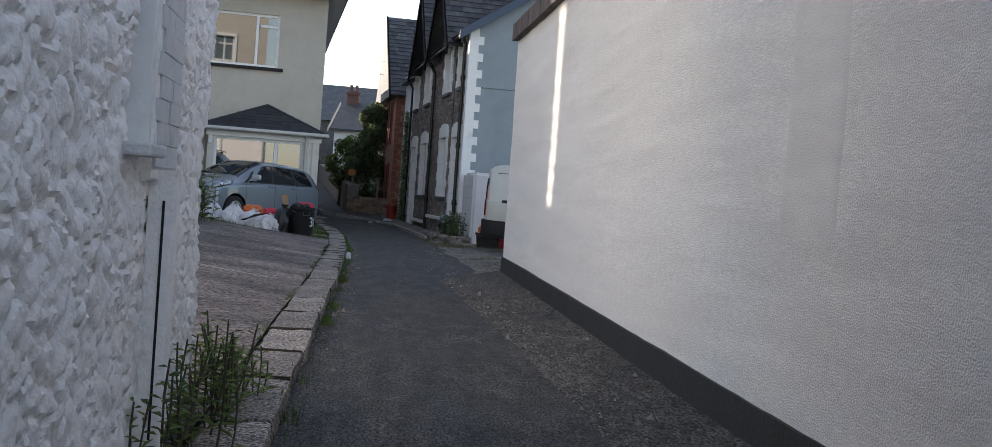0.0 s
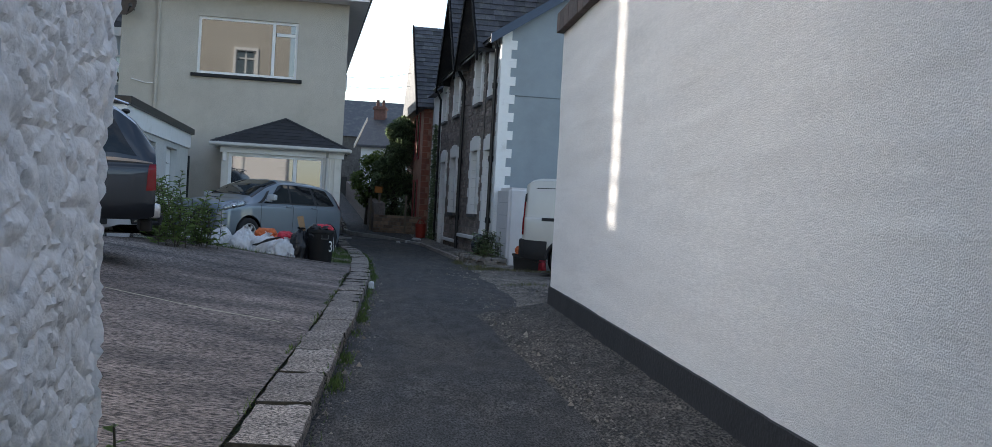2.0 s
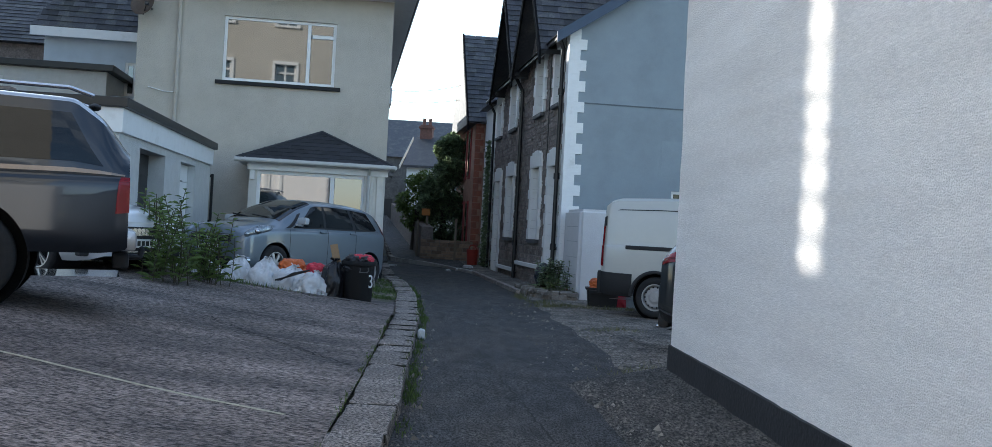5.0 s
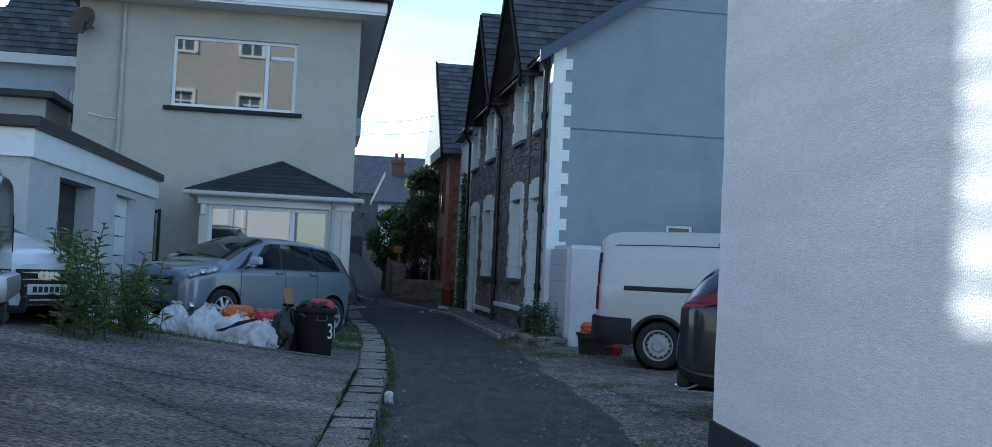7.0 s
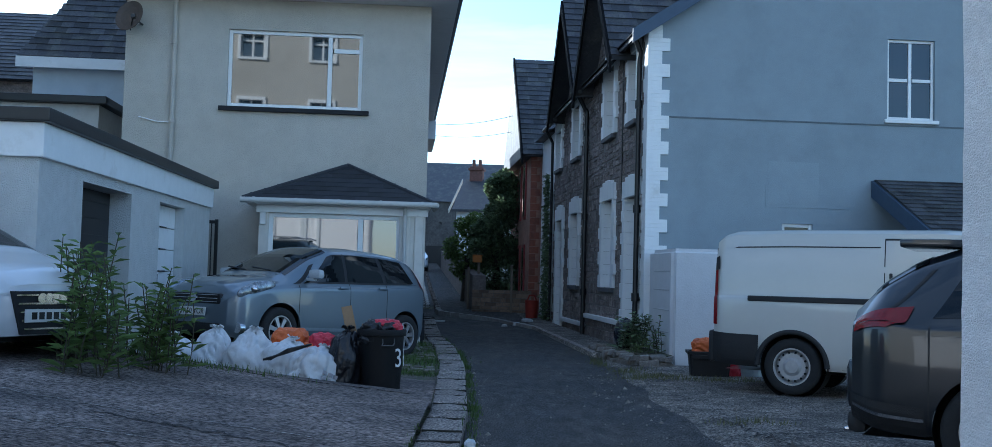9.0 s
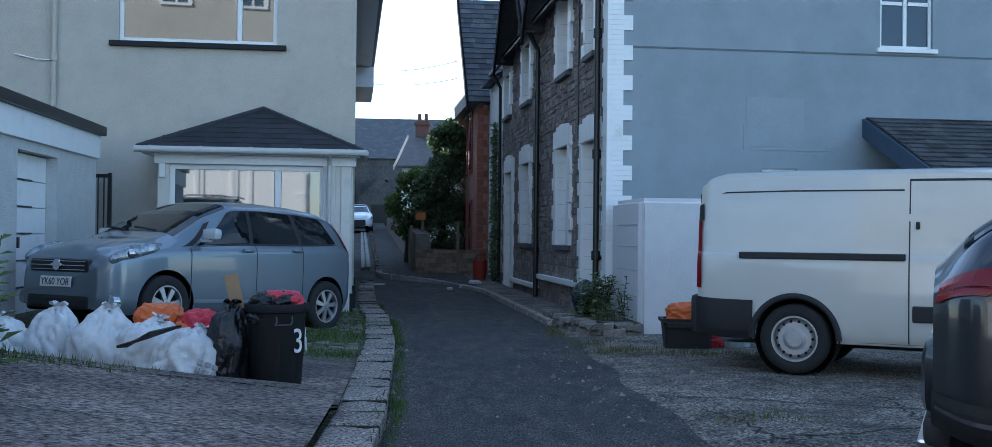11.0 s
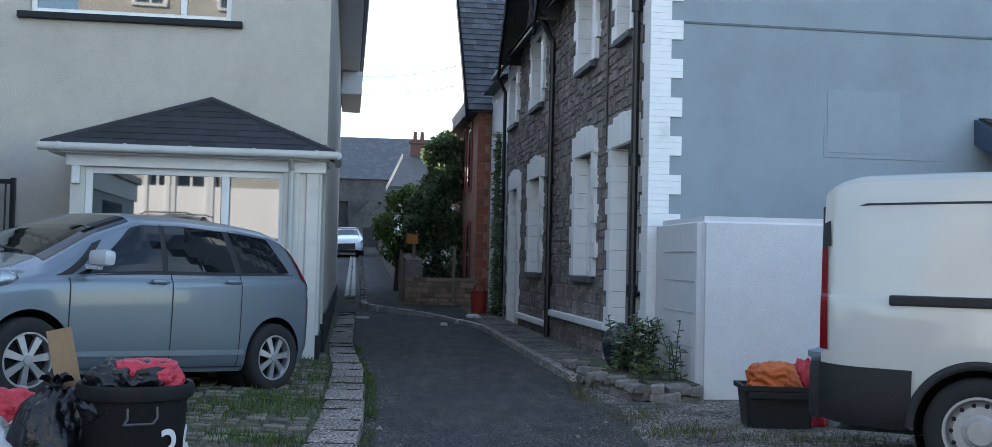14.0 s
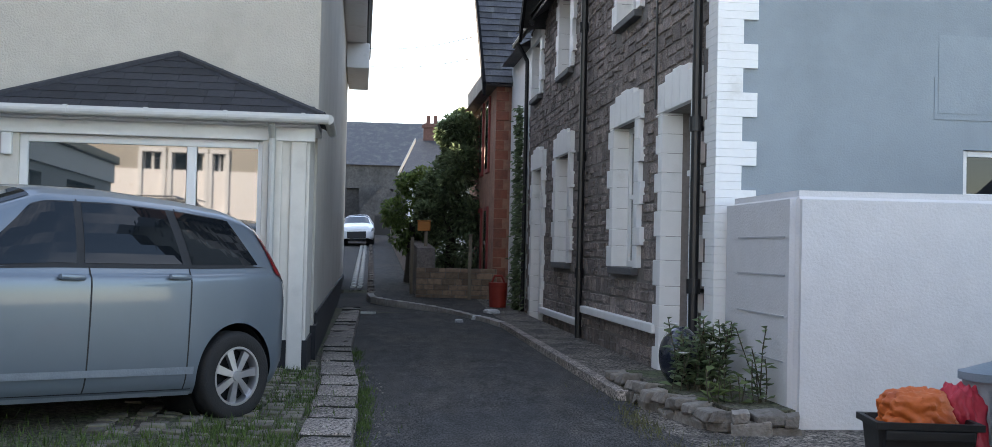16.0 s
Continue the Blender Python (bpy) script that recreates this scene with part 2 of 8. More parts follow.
def walled(bm, u0, u1, z0, z1, v0, v1, holes):
    """A wall along u, from v0 to v1 thick, with rectangular holes (u0, u1, z0, z1) right through it."""
    us = sorted({u0, u1, *[min(max(a, u0), u1) for h in holes for a in h[:2]]})
    zs = sorted({z0, z1, *[min(max(a, z0), z1) for h in holes for a in h[2:]]})

    def full(i, k):
        if not (0 <= i < len(us) - 1 and 0 <= k < len(zs) - 1):
            return False
        a, c = (us[i] + us[i + 1]) / 2, (zs[k] + zs[k + 1]) / 2
        return not any(h[0] < a < h[1] and h[2] < c < h[3] for h in holes)
    cache = {}

    def vert(*p):
        if p not in cache:
            cache[p] = bm.verts.new(p)
        return cache[p]
    for i in range(len(us) - 1):
        for k in range(len(zs) - 1):
            if not full(i, k):
                continue
            a, b2, c, d = us[i], us[i + 1], zs[k], zs[k + 1]
            for v in (v0, v1):
                bm.faces.new([vert(a, v, c), vert(b2, v, c), vert(b2, v, d), vert(a, v, d)])
            if not full(i - 1, k):
                bm.faces.new([vert(a, v0, c), vert(a, v1, c), vert(a, v1, d), vert(a, v0, d)])
            if not full(i + 1, k):
                bm.faces.new([vert(b2, v0, c), vert(b2, v1, c), vert(b2, v1, d), vert(b2, v0, d)])
            if not full(i, k - 1):
                bm.faces.new([vert(a, v0, c), vert(b2, v0, c), vert(b2, v1, c), vert(a, v1, c)])
            if not full(i, k + 1):
                bm.faces.new([vert(a, v0, d), vert(b2, v0, d), vert(b2, v1, d), vert(a, v1, d)])
    return bm


def slates(bm, o, u, v, lu, lv, course=0.2, w=0.28, cut=None, t=0.012, seed=1):
    """Overlapping slates on a roof plane: o is the eave corner, u along the eave, v up the slope. cut(a, b) tells what lies on the roof."""
    rng = random.Random(seed)
    o, u, v = Vector(o), Vector(u).normalized(), Vector(v).normalized()
    nrm = u.cross(v).normalized()
    if nrm.z < 0:
        nrm = -nrm
    rows_ = int(lv / course + 0.999)
    for k in range(rows_):
        b0, b1 = k * course, min((k + 1.35) * course, lv)
        a = -rng.random() * w
        while a < lu:
            a0, a1 = max(a, 0), min(a + w * rng.uniform(0.85, 1.15), lu)
            a = a1 if a1 > a else a + w
            lo, hi = a0 + 0.003, a1 - 0.003
            if cut:
                c0, c1 = cut(b0 + 0.5 * course)
                lo, hi = max(lo, c0), min(hi, c1)
            if hi - lo < 0.02:
                continue
            j = rng.uniform(0, 0.006)
            q = [o + u * lo + v * (b0 + j) + nrm * (2.4 * t), o + u * hi + v * (b0 + j) + nrm * (2.4 * t), o + u * hi + v * b1 + nrm * 0.2 * t, o + u * lo + v * b1 + nrm * 0.2 * t]
            top = [bm.verts.new(p) for p in q]
            bot = [bm.verts.new(p - nrm * 1.2 * t) for p in q[:2]]
            bm.faces.new(top)
            bm.faces.new((top[0], top[1], bot[1], bot[0]))
    return bm


# ---- ground ----
def road_z(y):
    if y < 15:
        return -0.1 + 0.0087 * (y - 2)
    if y < 40:
        return 0.013 + 0.0025 * (y - 15)
    return 0.075 + 0.043 * (y - 40)


KERB = [(-8, -0.58), (0, -0.42), (5, -0.33), (9.5, -0.24), (14, -0.12), (19, -0.06), (21, -0.03), (23.5, -0.08), (26, -0.15), (29, -0.32), (33, -0.72), (37, -0.98), (41, -1.2)]


def kerb_x(y):
    ys, xs = zip(*KERB)
    return float(np.interp(y, ys, xs))


SLAB = 21.25                # where the raised forecourt slab breaks off


def fore_z(x, y):
    """The forecourt climbs from the kerb to its far side."""
    d = max(0.0, kerb_x(y) - 0.33 - x)
    lift = 0.09 * min(1.0, max(0.0, (y - 17.0) / 4.0))
    return road_z(y) + 0.095 + 0.1 * min(d, 1.0) + 0.12 * (min(max(d, 1.0), 3.6) - 1.0) + lift + 0.012 * nz(x, y, 3, 0.7)


def verge_z(x, y):
    d = max(0.0, kerb_x(y) - 0.33 - x)
    return road_z(y) + 0.055 + 0.03 * min(d, 5) + 0.035 * min(1.0, max(0.0, (y - 22.5) / 3)) * min(1.0, max(0.0, (40.5 - y) / 6)) * min(d, 4) + 0.01 * nz(x, y, 5, 1.3)


def drive_z(x, y):
    e = min(1.0, max(0.0, (x - 1.95) / 0.7))
    return road_z(y) - 0.03 + 0.05 * e + 0.016 * nz(x, y, 2, 0.9)


def sheet(name, x0, x1, y0, y1, fz, material, step=0.4, inside=None, **tags):
    """Ground laid over a grid, where x0 and x1 may follow y."""
    bm = B()
    ny = max(2, int((y1 - y0) / step))
    fx0 = x0 if callable(x0) else (lambda y: x0)
    fx1 = x1 if callable(x1) else (lambda y: x1)
    nx = max(2, int(abs(fx1((y0 + y1) / 2) - fx0((y0 + y1) / 2)) / step))
    g = []
    for j in range(ny + 1):
        y = y0 + (y1 - y0) * j / ny
        g.append([bm.verts.new((fx0(y) + (fx1(y) - fx0(y)) * i / nx, y, 0)) for i in range(nx + 1)])
    for row in g:
        for v in row:
            v.co.z = fz(v.co.x, v.co.y)
    for j in range(ny):
        for i in range(nx):
            bm.faces.new((g[j][i], g[j][i + 1], g[j + 1][i + 1], g[j + 1][i]))
    return solid(name, bm, material, smooth=50, kind="structure", **tags)


A = 4.2                     # degrees by which the far buildings are turned
ca, sa = math.cos(radians(A)), math.sin(radians(A))


def lane_x(y):
    """The far lane's right-hand kerb."""
    return -1.15 - 0.066 * (y - 44)


def crown(x, y):
    return road_z(y) - 0.02 * min(1.0, abs(x - 0.8) / 1.2) ** 2 + 0.006 * nz(x, y, 1, 0.8)


bm = B()
vs = [bm.verts.new(p) for p in ((-900, -900, -0.6), (900, -900, -0.6), (900, 900, -0.6), (-900, 900, -0.6))]
bm.faces.new(vs)
solid("ground", bm, EARTH, "bare dark earth under and around the lane", "ground", "structure")
sheet("road", lambda y: kerb_x(y), lambda y: 2.6 if y < 28 else 2.75 - 0.065 * (y - 30), -12, 41, lambda x, y: crown(x, y), ASPHALT, label="worn grey tarmac lane with patches and cracks", category="road")
sheet("road_cross", -14, 9, 41, 46.5, lambda x, y: road_z(41) - 0.01 + 0.03 * max(0, y - 42), ASPHALT, step=0.7, label="tarmac road crossing the end of the lane", category="road")
sheet("road_hill", lambda y: lane_x(y) - 5, lambda y: lane_x(y), 46.5, 110, lambda x, y: road_z(y) - 0.03, ASPHALT, step=1.2, label="tarmac lane climbing the hill between walls", category="road")
sheet("forecourt", -16, lambda y: kerb_x(y) - 0.35, -12, SLAB, fore_z, CONCRETE, label="old stained concrete forecourt sloping to the lane", category="pavement")
sheet("verge", -16, lambda y: kerb_x(y) - 0.34, SLAB, 41, verge_z, EARTH, step=0.3, label="earth and grass verge with old setts", category="ground")
sheet("driveway", lambda y: 2.0 + 0.16 * nz(y, 0, 0, 0.7) + 0.05 * nz(y, 3, 0, 3), 16, 15.4, 29.6, drive_z, APRON, step=0.3, label="cracked concrete driveway beside the lane", category="driveway")
sheet("verge_slab", lambda y: -5.5, lambda y: kerb_x(y) - 0.36, SLAB + 0.06, 24.3, lambda x, y: verge_z(x, y) + 0.014 - 0.05 * max(0.0, y - 23.7 + 0.35 * nz(x, 0, 0, 2.5)), CONCRETE, step=0.15, label="worn concrete apron below the forecourt slab", category="pavement")
# slab edge towards the verge
bm = B()
for i in range(30):
    x0, x1 = -9 + i * 0.29, -9 + (i + 1) * 0.29
    if x1 > kerb_x(SLAB) - 0.34:
        break
    ya, yb = SLAB + 0.02 + 0.04 * nz(x0, 1, 0, 2), SLAB + 0.02 + 0.04 * nz(x1, 1, 0, 2)
    za, zb = fore_z(x0, SLAB) + 0.004, fore_z(x1, SLAB) + 0.004
    prism(bm, [(x0, SLAB - 0.2, za), (x1, SLAB - 0.2, zb), (x1, yb, zb), (x0, ya, za)], (0, 0, -0.35))
solid("forecourt_edge", bm, CONCRETE, "broken edge of the concrete forecourt slab", "pavement", "structure")

# ---- right-hand wall building ----
WX, WY = 2.2, 15.45


def base_z(y):
    return -0.02 + 0.019 * (y - 5.9)


bm = B()
ny, nzz = 270, 110
TROWEL = (0.95, 1.28, 1.62, 1.98, 2.3, 2.75)
g = []
for j in range(ny + 1):
    y = -6 + (WY + 6) * j / ny
    g.append([])
    for k in range(nzz + 1):
        zlo = base_z(y) + 0.25
        z = zlo + (3.5 - zlo) * k / nzz
        x = WX + 0.012 * nz(y, z, 4, 0.9) + 0.005 * nz(y, z, 9, 3.2)
        for zl in TROWEL:
            off = abs(z - zl - 0.05 * nz(y, zl, 7, 0.8))
            if off < 0.045:
                x -= 0.011 * (1 - off / 0.045) * max(0.0, nz(y, zl, 3, 0.7) + 0.15)
        g[-1].append(bm.verts.new((x, y, z)))
for j in range(ny):
    for k in range(nzz):
        bm.faces.new((g[j][k], g[j + 1][k], g[j + 1][k + 1], g[j][k + 1]))
solid("wall_east", bm, STUCCO, "long off-white stucco wall with rough patches", "wall", "structure", smooth=60)
bm = B()
box(bm, WX + 0.03, 9.0, -6, WY - 0.002, -0.3, 3.5)
solid("wall_east_core", bm, STUCCO, "off-white stucco side building behind the wall face", "wall", "structure")
bm = B()
g = []
for j in range(121):
    y = -6 + (WY + 6.02) * j / 120
    j0 = 0.008 * nz(y, 0, 0, 3)
    zb_ = base_z(y)
    g.append([bm.verts.new(p) for p in ((WX - 0.028 + j0, y, zb_ - 0.3), (WX - 0.026 + j0 + 0.006 * nz(y, 7, 0, 5), y, zb_ + 0.1), (WX - 0.02 + j0, y, zb_ + 0.255 + 0.006 * nz(y, 2, 0, 6)), (WX + 0.035, y, zb_ + 0.262), (WX + 0.035, y, zb_ - 0.3))])
for j in range(120):
    for k in range(5):
        bm.faces.new((g[j][k], g[j + 1][k], g[j + 1][(k + 1) % 5], g[j][(k + 1) % 5]))
bm.faces.new(g[0])
bm.faces.new(g[-1])
solid("wall_east_plinth", bm, TAR, "black painted plinth along the foot of the stucco wall", "baseboard", "structure", smooth=50)


def apron_edge(y):
    return 1.52 - 0.03 * (y - 9) + 0.05 * nz(y, 0, 0, 0.8) if y > 9 else 1.5 + 0.05 * nz(y, 0, 0, 0.8)


def apron_z(x, y):
    f = min(1.0, max(0.0, (x - apron_edge(y)) / (2.2 - apron_edge(y))))
    return crown(x, y) * (1 - f) + (base_z(y) + 0.03) * f + 0.02 * min(1, f * 8) + 0.012 * nz(x, y, 8, 2.5)


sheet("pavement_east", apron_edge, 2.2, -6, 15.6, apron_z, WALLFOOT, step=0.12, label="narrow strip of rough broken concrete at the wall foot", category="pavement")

# ---- left-hand rubble wall ----
LX = -0.78
SLOT = (4.07, 4.33, 1.335, 3.3)
bm = B()
ny, nk = 560, 230
y0w, y1w, z0w, z1w = -1.0, 6.1, -0.25, 3.6
g = []


def cells(y, z, s, dx):
    d, pts = noise.voronoi(Vector((dx, y * s, z * s * 1.5)))
    return d[1] - d[0], d[0]


for j in range(ny + 1):
    y = y0w + (y1w - y0w) * j / ny
    g.append([])
    for k in range(nk + 1):
        z = z0w + (z1w - z0w) * k / nk
        e, d0 = cells(y + 0.05 * nz(y, z, 2, 6), z + 0.04 * nz(y, z, 8, 6), 5.4, 0.37)
        relief = 0.012 * min(1.0, e * 5) + 0.014 * nz(y, z, 1, 4) - 0.02 * max(0.0, 1 - 9 * abs(nz(y + 0.08 * nz(y, z, 5, 5), z * 1.8, 6, 5))) - 0.009 * max(0.0, 1 - 6 * abs(nz(y, z * 1.6, 9, 12))) + 0.006 * nz(y, z * 1.5, 2, 20) + 0.03 * nz(y, z, 3, 1.7) + 0.01
        if 4.33 <= y <= 4.86 and z > 1.2:
            relief = 0.05 + 0.006 * nz(y, z, 1, 10)
        if SLOT[0] <= y < SLOT[1] and z > SLOT[2]:
            relief = -0.16
        yy = y
        if j == ny:
            yy = y + 0.04 * nz(z, 0, 0, 4) + 0.02 * nz(z, 5, 0, 12)
        elif y > y1w - 0.12:
            relief -= 0.9 * (y - y1w + 0.12) ** 2 * 6 * 0.5
        g[-1].append(bm.verts.new((LX - 0.04 + relief, yy, z)))
for j in range(ny):
    for k in range(nk):
        bm.faces.new((g[j][k], g[j + 1][k], g[j + 1][k + 1], g[j][k + 1]))
end = [bm.verts.new((LX - 0.55, y1w - 0.02, g[-1][k].co.z)) for k in range(nk + 1)]
for k in range(nk):
    bm.faces.new((g[-1][k], end[k], end[k + 1], g[-1][k + 1]))
solid("wall_west", bm, WHITEWASH, "thick rubble stone wall under lumpy white paint", "wall", "structure", smooth=45)
bm = B()
box(bm, LX - 6.0, LX - 0.25, -9, y1w - 0.06, -0.3, 3.7)
solid("wall_west_core", bm, WHITEWASH, "white painted house body behind the rubble wall", "wall", "structure")
bm = B()
box(bm, LX - 0.25, LX - 0.02, -9, -0.98, -0.3, 3.7)
box(bm, LX - 0.25, LX - 0.02, -0.98, y1w - 0.1, 3.58, 3.7)
solid("wall_west_upper", bm, WHITEWASH, "white painted wall above and beside the rubble", "wall", "structure")

# ---- unseen wall added to shade the lane, and the cream house ----
# Added out of view: blocks the sun from lane and forecourt.
bm = B()
walled(bm, 22.0, 40, -0.5, 17, -14.3, -14.0, [(31.26, 31.95, 9.9, 16)])
for v in bm.verts:
    v.co.x, v.co.y = v.co.y, v.co.x
# Slot and slats are added to shape the sun stripe on wall_east.
z = 9.9
stripe_rng = random.Random(21)
while z < 15.7:
    h = stripe_rng.choice((0.03, 0.04, 0.05))
    box(bm, -14.2, -14.16, 31.26, 31.95, z, z + h)
    z += h + stripe_rng.choice((0.1, 0.13, 0.17, 0.2))
# Second unseen slab, added to keep sun off the terrace.
box(bm, -14.3, -14.0, 50.0, 62.0, -0.5, 17)
solid("wall_neighbour", bm, CREAM, "unseen blocker slabs added for shade, slotted to cast a sun stripe", "wall", "structure")
bm = B()
WEST = [(-5.6, -5.0, 2.4, 4.25), (-4.7, -3.7, 2.4, 4.25), (-3.45, -3.05, 2.4, 4.25), (-2.45, -1.4, 4.75, 5.6), (-3.65, -2.7, 7.3, 8.5), (-6.6, -5.6, 7.3, 8.5), (-3.65, -2.7, 10.3, 11.3), (-6.6, -5.6, 10.3, 11.3)]
walled(bm, -8.5, LX - 0.3, -0.3, 12.6, 5.7, 6.02, WEST)
box(bm, -8.5, LX - 0.6, 2.2, 5.5, 3.72, 12.6)
solid("wall_west_house", bm, CREAM, "cream rendered house above the rubble wall", "wall", "structure")
bm = B()
box(bm, -8.4, LX - 0.4, 5.52, 5.6, 0, 12.5)
solid("window_1", bm, WINDOW, "dark window panes of the cream house by the lane", "window", "structure")
bm = B()
for x0, x1, z0, z1 in WEST:
    box(bm, x0 - 0.1, x1 + 0.1, 5.9, 6.12, z1, z1 + 0.14)
    for x in (x0 - 0.12, x1):
        box(bm, x, x + 0.12, 5.9, 6.1, z0, z1)
    box(bm, x0 - 0.1, x1 + 0.1, 5.9, 6.16, z0 - 0.1, z0)
    for x in (x0 + 0.03, (x0 + x1) / 2, x1 - 0.03):
        box(bm, x - 0.04, x + 0.04, 5.75, 5.85, z0, z1)
    box(bm, x0, x1, 5.76, 5.84, (z0 + z1) / 2 + 0.2, (z0 + z1) / 2 + 0.27)
solid("trim_west_house", bm, WHITE, "white window frames and sills of the cream house", "trim", "structure")


# ---- cream house ----
def frame_at(x, y, z=0.0):
    return pose(x, y, z, 0, 0, A)


HOUSE = frame_at(-1.03, 31.55)
house = thing("house", "two-storey cream rendered house with hipped slate roof and bay", "house", HOUSE)
bm = B()
walled(bm, -5.75, 0, -0.2, 6.62, 0, 0.3, [(-3.84, -1.3, 4.47, 5.95)])
box(bm, -5.75, 0, 0.302, 19, -0.2, 6.62)
part("wall", bm, CREAM, house, "cream rendered wall")
bm = B()
box(bm, -5.8, 0.03, 0.28, 19.02, -0.2, 0.62)
box(bm, -0.24, 0.035, -0.03, 0.5, -0.2, 0.5)
part("plinth", bm, TAR, house, "black painted plinth")
zr, ov = 6.86, 0.52
hx0, hx1, yf, yb = -5.75 - ov, ov, -0.72, 19.5
xm, rise = (hx0 + hx1) / 2, 2.05
run = 3.1
fl, fr, bl, br = (hx0, yf, zr), (hx1, yf, zr), (hx0, yb, zr), (hx1, yb, zr)
a1, a2 = (xm, yf + run, zr + rise), (xm, yb - run, zr + rise)
bm = B()
for f in ((fl, fr, a1), (fr, br, a2, a1), (br, bl, a2), (bl, fl, a1, a2)):
    bm.faces.new([bm.verts.new(p) for p in f])
half = (hx1 - hx0) / 2
lv = math.hypot(run, rise)
slates(bm, fl, (1, 0, 0), (0, run, rise), hx1 - hx0, lv, 0.2, 0.3, cut=lambda b: (half * b / lv, 2 * half - half * b / lv), seed=3)
lw = math.hypot(half, rise)
slates(bm, fr, (0, 1, 0), (-half, 0, rise), yb - yf, lw, 0.2, 0.3, cut=lambda b: (run * b / lw, yb - yf - run * b / lw), seed=4)
part("roof", bm, DARKSLATE, house, "dark slate hipped roof")
bm = B()
tube(bm, [fl, a1], 0.07)
tube(bm, [fr, a1], 0.07)
tube(bm, [a1, a2], 0.07)
part("ridge_tile", bm, DARKSLATE, house)
bm = B()
box(bm, hx0 + 0.04, hx1 - 0.04, yf + 0.04, 0, 6.55, 6.6)
box(bm, 0.002, hx1 - 0.04, 0, yb, 6.55, 6.6)
part("soffit", bm, WHITE, house, "white boarded soffit")
bm = B()
box(bm, hx0 + 0.02, hx1 - 0.02, yf + 0.015, yf + 0.045, 6.6, 6.84)
box(bm, hx1 - 0.045, hx1 - 0.015, yf + 0.05, yb, 6.6, 6.84)
part("fascia", bm, WHITE, house, "white fascia board")
bm = B()
cyl(bm, (hx0, yf - 0.05, 6.85), (hx1 + 0.05, yf - 0.05, 6.85), 0.055)
cyl(bm, (hx1 + 0.05, yf - 0.05, 6.85), (hx1 + 0.05, yb, 6.85), 0.055)
part("gutter", bm, BLACK, house, "black gutter")
# eave bracket box at the far end of the flank
bm = B()
box(bm, 0.01, hx1 + 0.06, 15.5, 19.4, 5.9, 6.54, 0.03)
part("eave_box", bm, WHITE, house, "white boxed eave catching sun")


def casement(parent, x0, x1, z0, z1, y, splits, pane_mat, transoms=(), fw=0.055, name="window"):
    """A framed window in a wall along x: splits are the mullions' places, transoms are (bay, height)."""
    win = new(name)
    win.parent = parent
    b = B()
    for a, c in ((x0, x0 + fw), (x1 - fw, x1)):
        box(b, a, c, y, y + 0.07, z0, z1, 0.008)
    for a, c in ((z0, z0 + fw), (z1 - fw, z1)):
        box(b, x0 + fw, x1 - fw, y + 0.002, y + 0.068, a, c, 0.008)
    for s in splits:
        box(b, s - fw * 0.6, s + fw * 0.6, y + 0.004, y + 0.066, z0 + fw, z1 - fw, 0.008)
    edges = [x0, *splits, x1]
    for bay, zz in transoms:
        box(b, edges[bay] + fw, edges[bay + 1] - fw, y + 0.006, y + 0.064, zz - fw * 0.6, zz + fw * 0.6, 0.006)
    part("window_frame", b, PVC, win, "white window frame")
    for i in range(len(edges) - 1):
        zs = [z0, *[zz for bay, zz in transoms if bay == i], z1]
        for q in range(len(zs) - 1):
            b = B()
            box(b, edges[i] + fw * 0.7, edges[i + 1] - fw * 0.7, y + 0.03, y + 0.04, zs[q] + fw * 0.7, zs[q + 1] - fw * 0.7)
            part("pane", b, pane_mat, win)
    return win


casement(house, -3.84, -1.3, 4.47, 5.95, 0.06, [-1.92], WINDOW, [(1, 5.62)], fw=0.07)
bm = B()
box(bm, -3.98, -1.15, -0.09, 0.1, 4.38, 4.465, 0.01)
part("sill", bm, TAR, house, "black window sill")
bm = B()
tube(bm, [(-4.83, -0.06, 6.6), (-4.83, -0.06, 3.95), (-4.83, -0.06, 0.1)], 0.045, 10)
for z in (5.6, 4.1, 2.6, 1.2):
    cyl(bm, (-4.83, -0.06, z), (-4.83, -0.06, z + 0.1), 0.058)
part("downpipe", bm, CREAM, house, "cream painted downpipe")
bm = B()
tube(bm, [(-5.45, -0.03, 4.2), (-5.1, -0.03, 4.12), (-4.86, -0.03, 4.12)], 0.012, 6)
tube(bm, [(-1.32, -0.05, 0.05), (-1.32, -0.05, 0.1)], 0.02, 6)
part("cable", bm, WHITE, house)
bm = B()
cyl(bm, (-4.9, 0.9, 7.2), (-4.9, 0.9, 8.05), 0.055)
part("vent_pipe", bm, PVC, house, "white vent pipe")

# bay with its own hipped roof
bay = new("bay")
bay.parent = house
BX0, BX1, BY = -3.02, -0.03, -1.0
bm = B()
walled(bm, BX0, BX1, -0.2, 2.62, BY, BY + 0.16, [(-2.85, -0.47, 0.95, 2.42)])
walled(bm, 0.0, -BY - 0.162, -0.2, 2.62, 0, 0.16, [])
vlast = bm.verts[:]
for v in vlast[-8:]:
    v.co = Vector((BX0 + v.co.y, BY + 0.162 + v.co.x, v.co.z))
box(bm, BX1 - 0.16, BX1, BY + 0.162, -0.002, -0.2, 2.62)
box(bm, BX0 + 0.16, BX1 - 0.16, BY + 0.3, 0, -0.2, 0.9)
part("bay_wall", bm, mat("cream_white_paint", (0.64, 0.61, 0.55), 0.7, 0.06, 5, 0.15, 40, second=(0.54, 0.51, 0.46), amount=0.25, second_scale=2), bay, "white painted bay wall")
bm = B()
box(bm, BX0 - 0.02, BX1 + 0.02, BY - 0.02, 0, -0.2, 0.42)
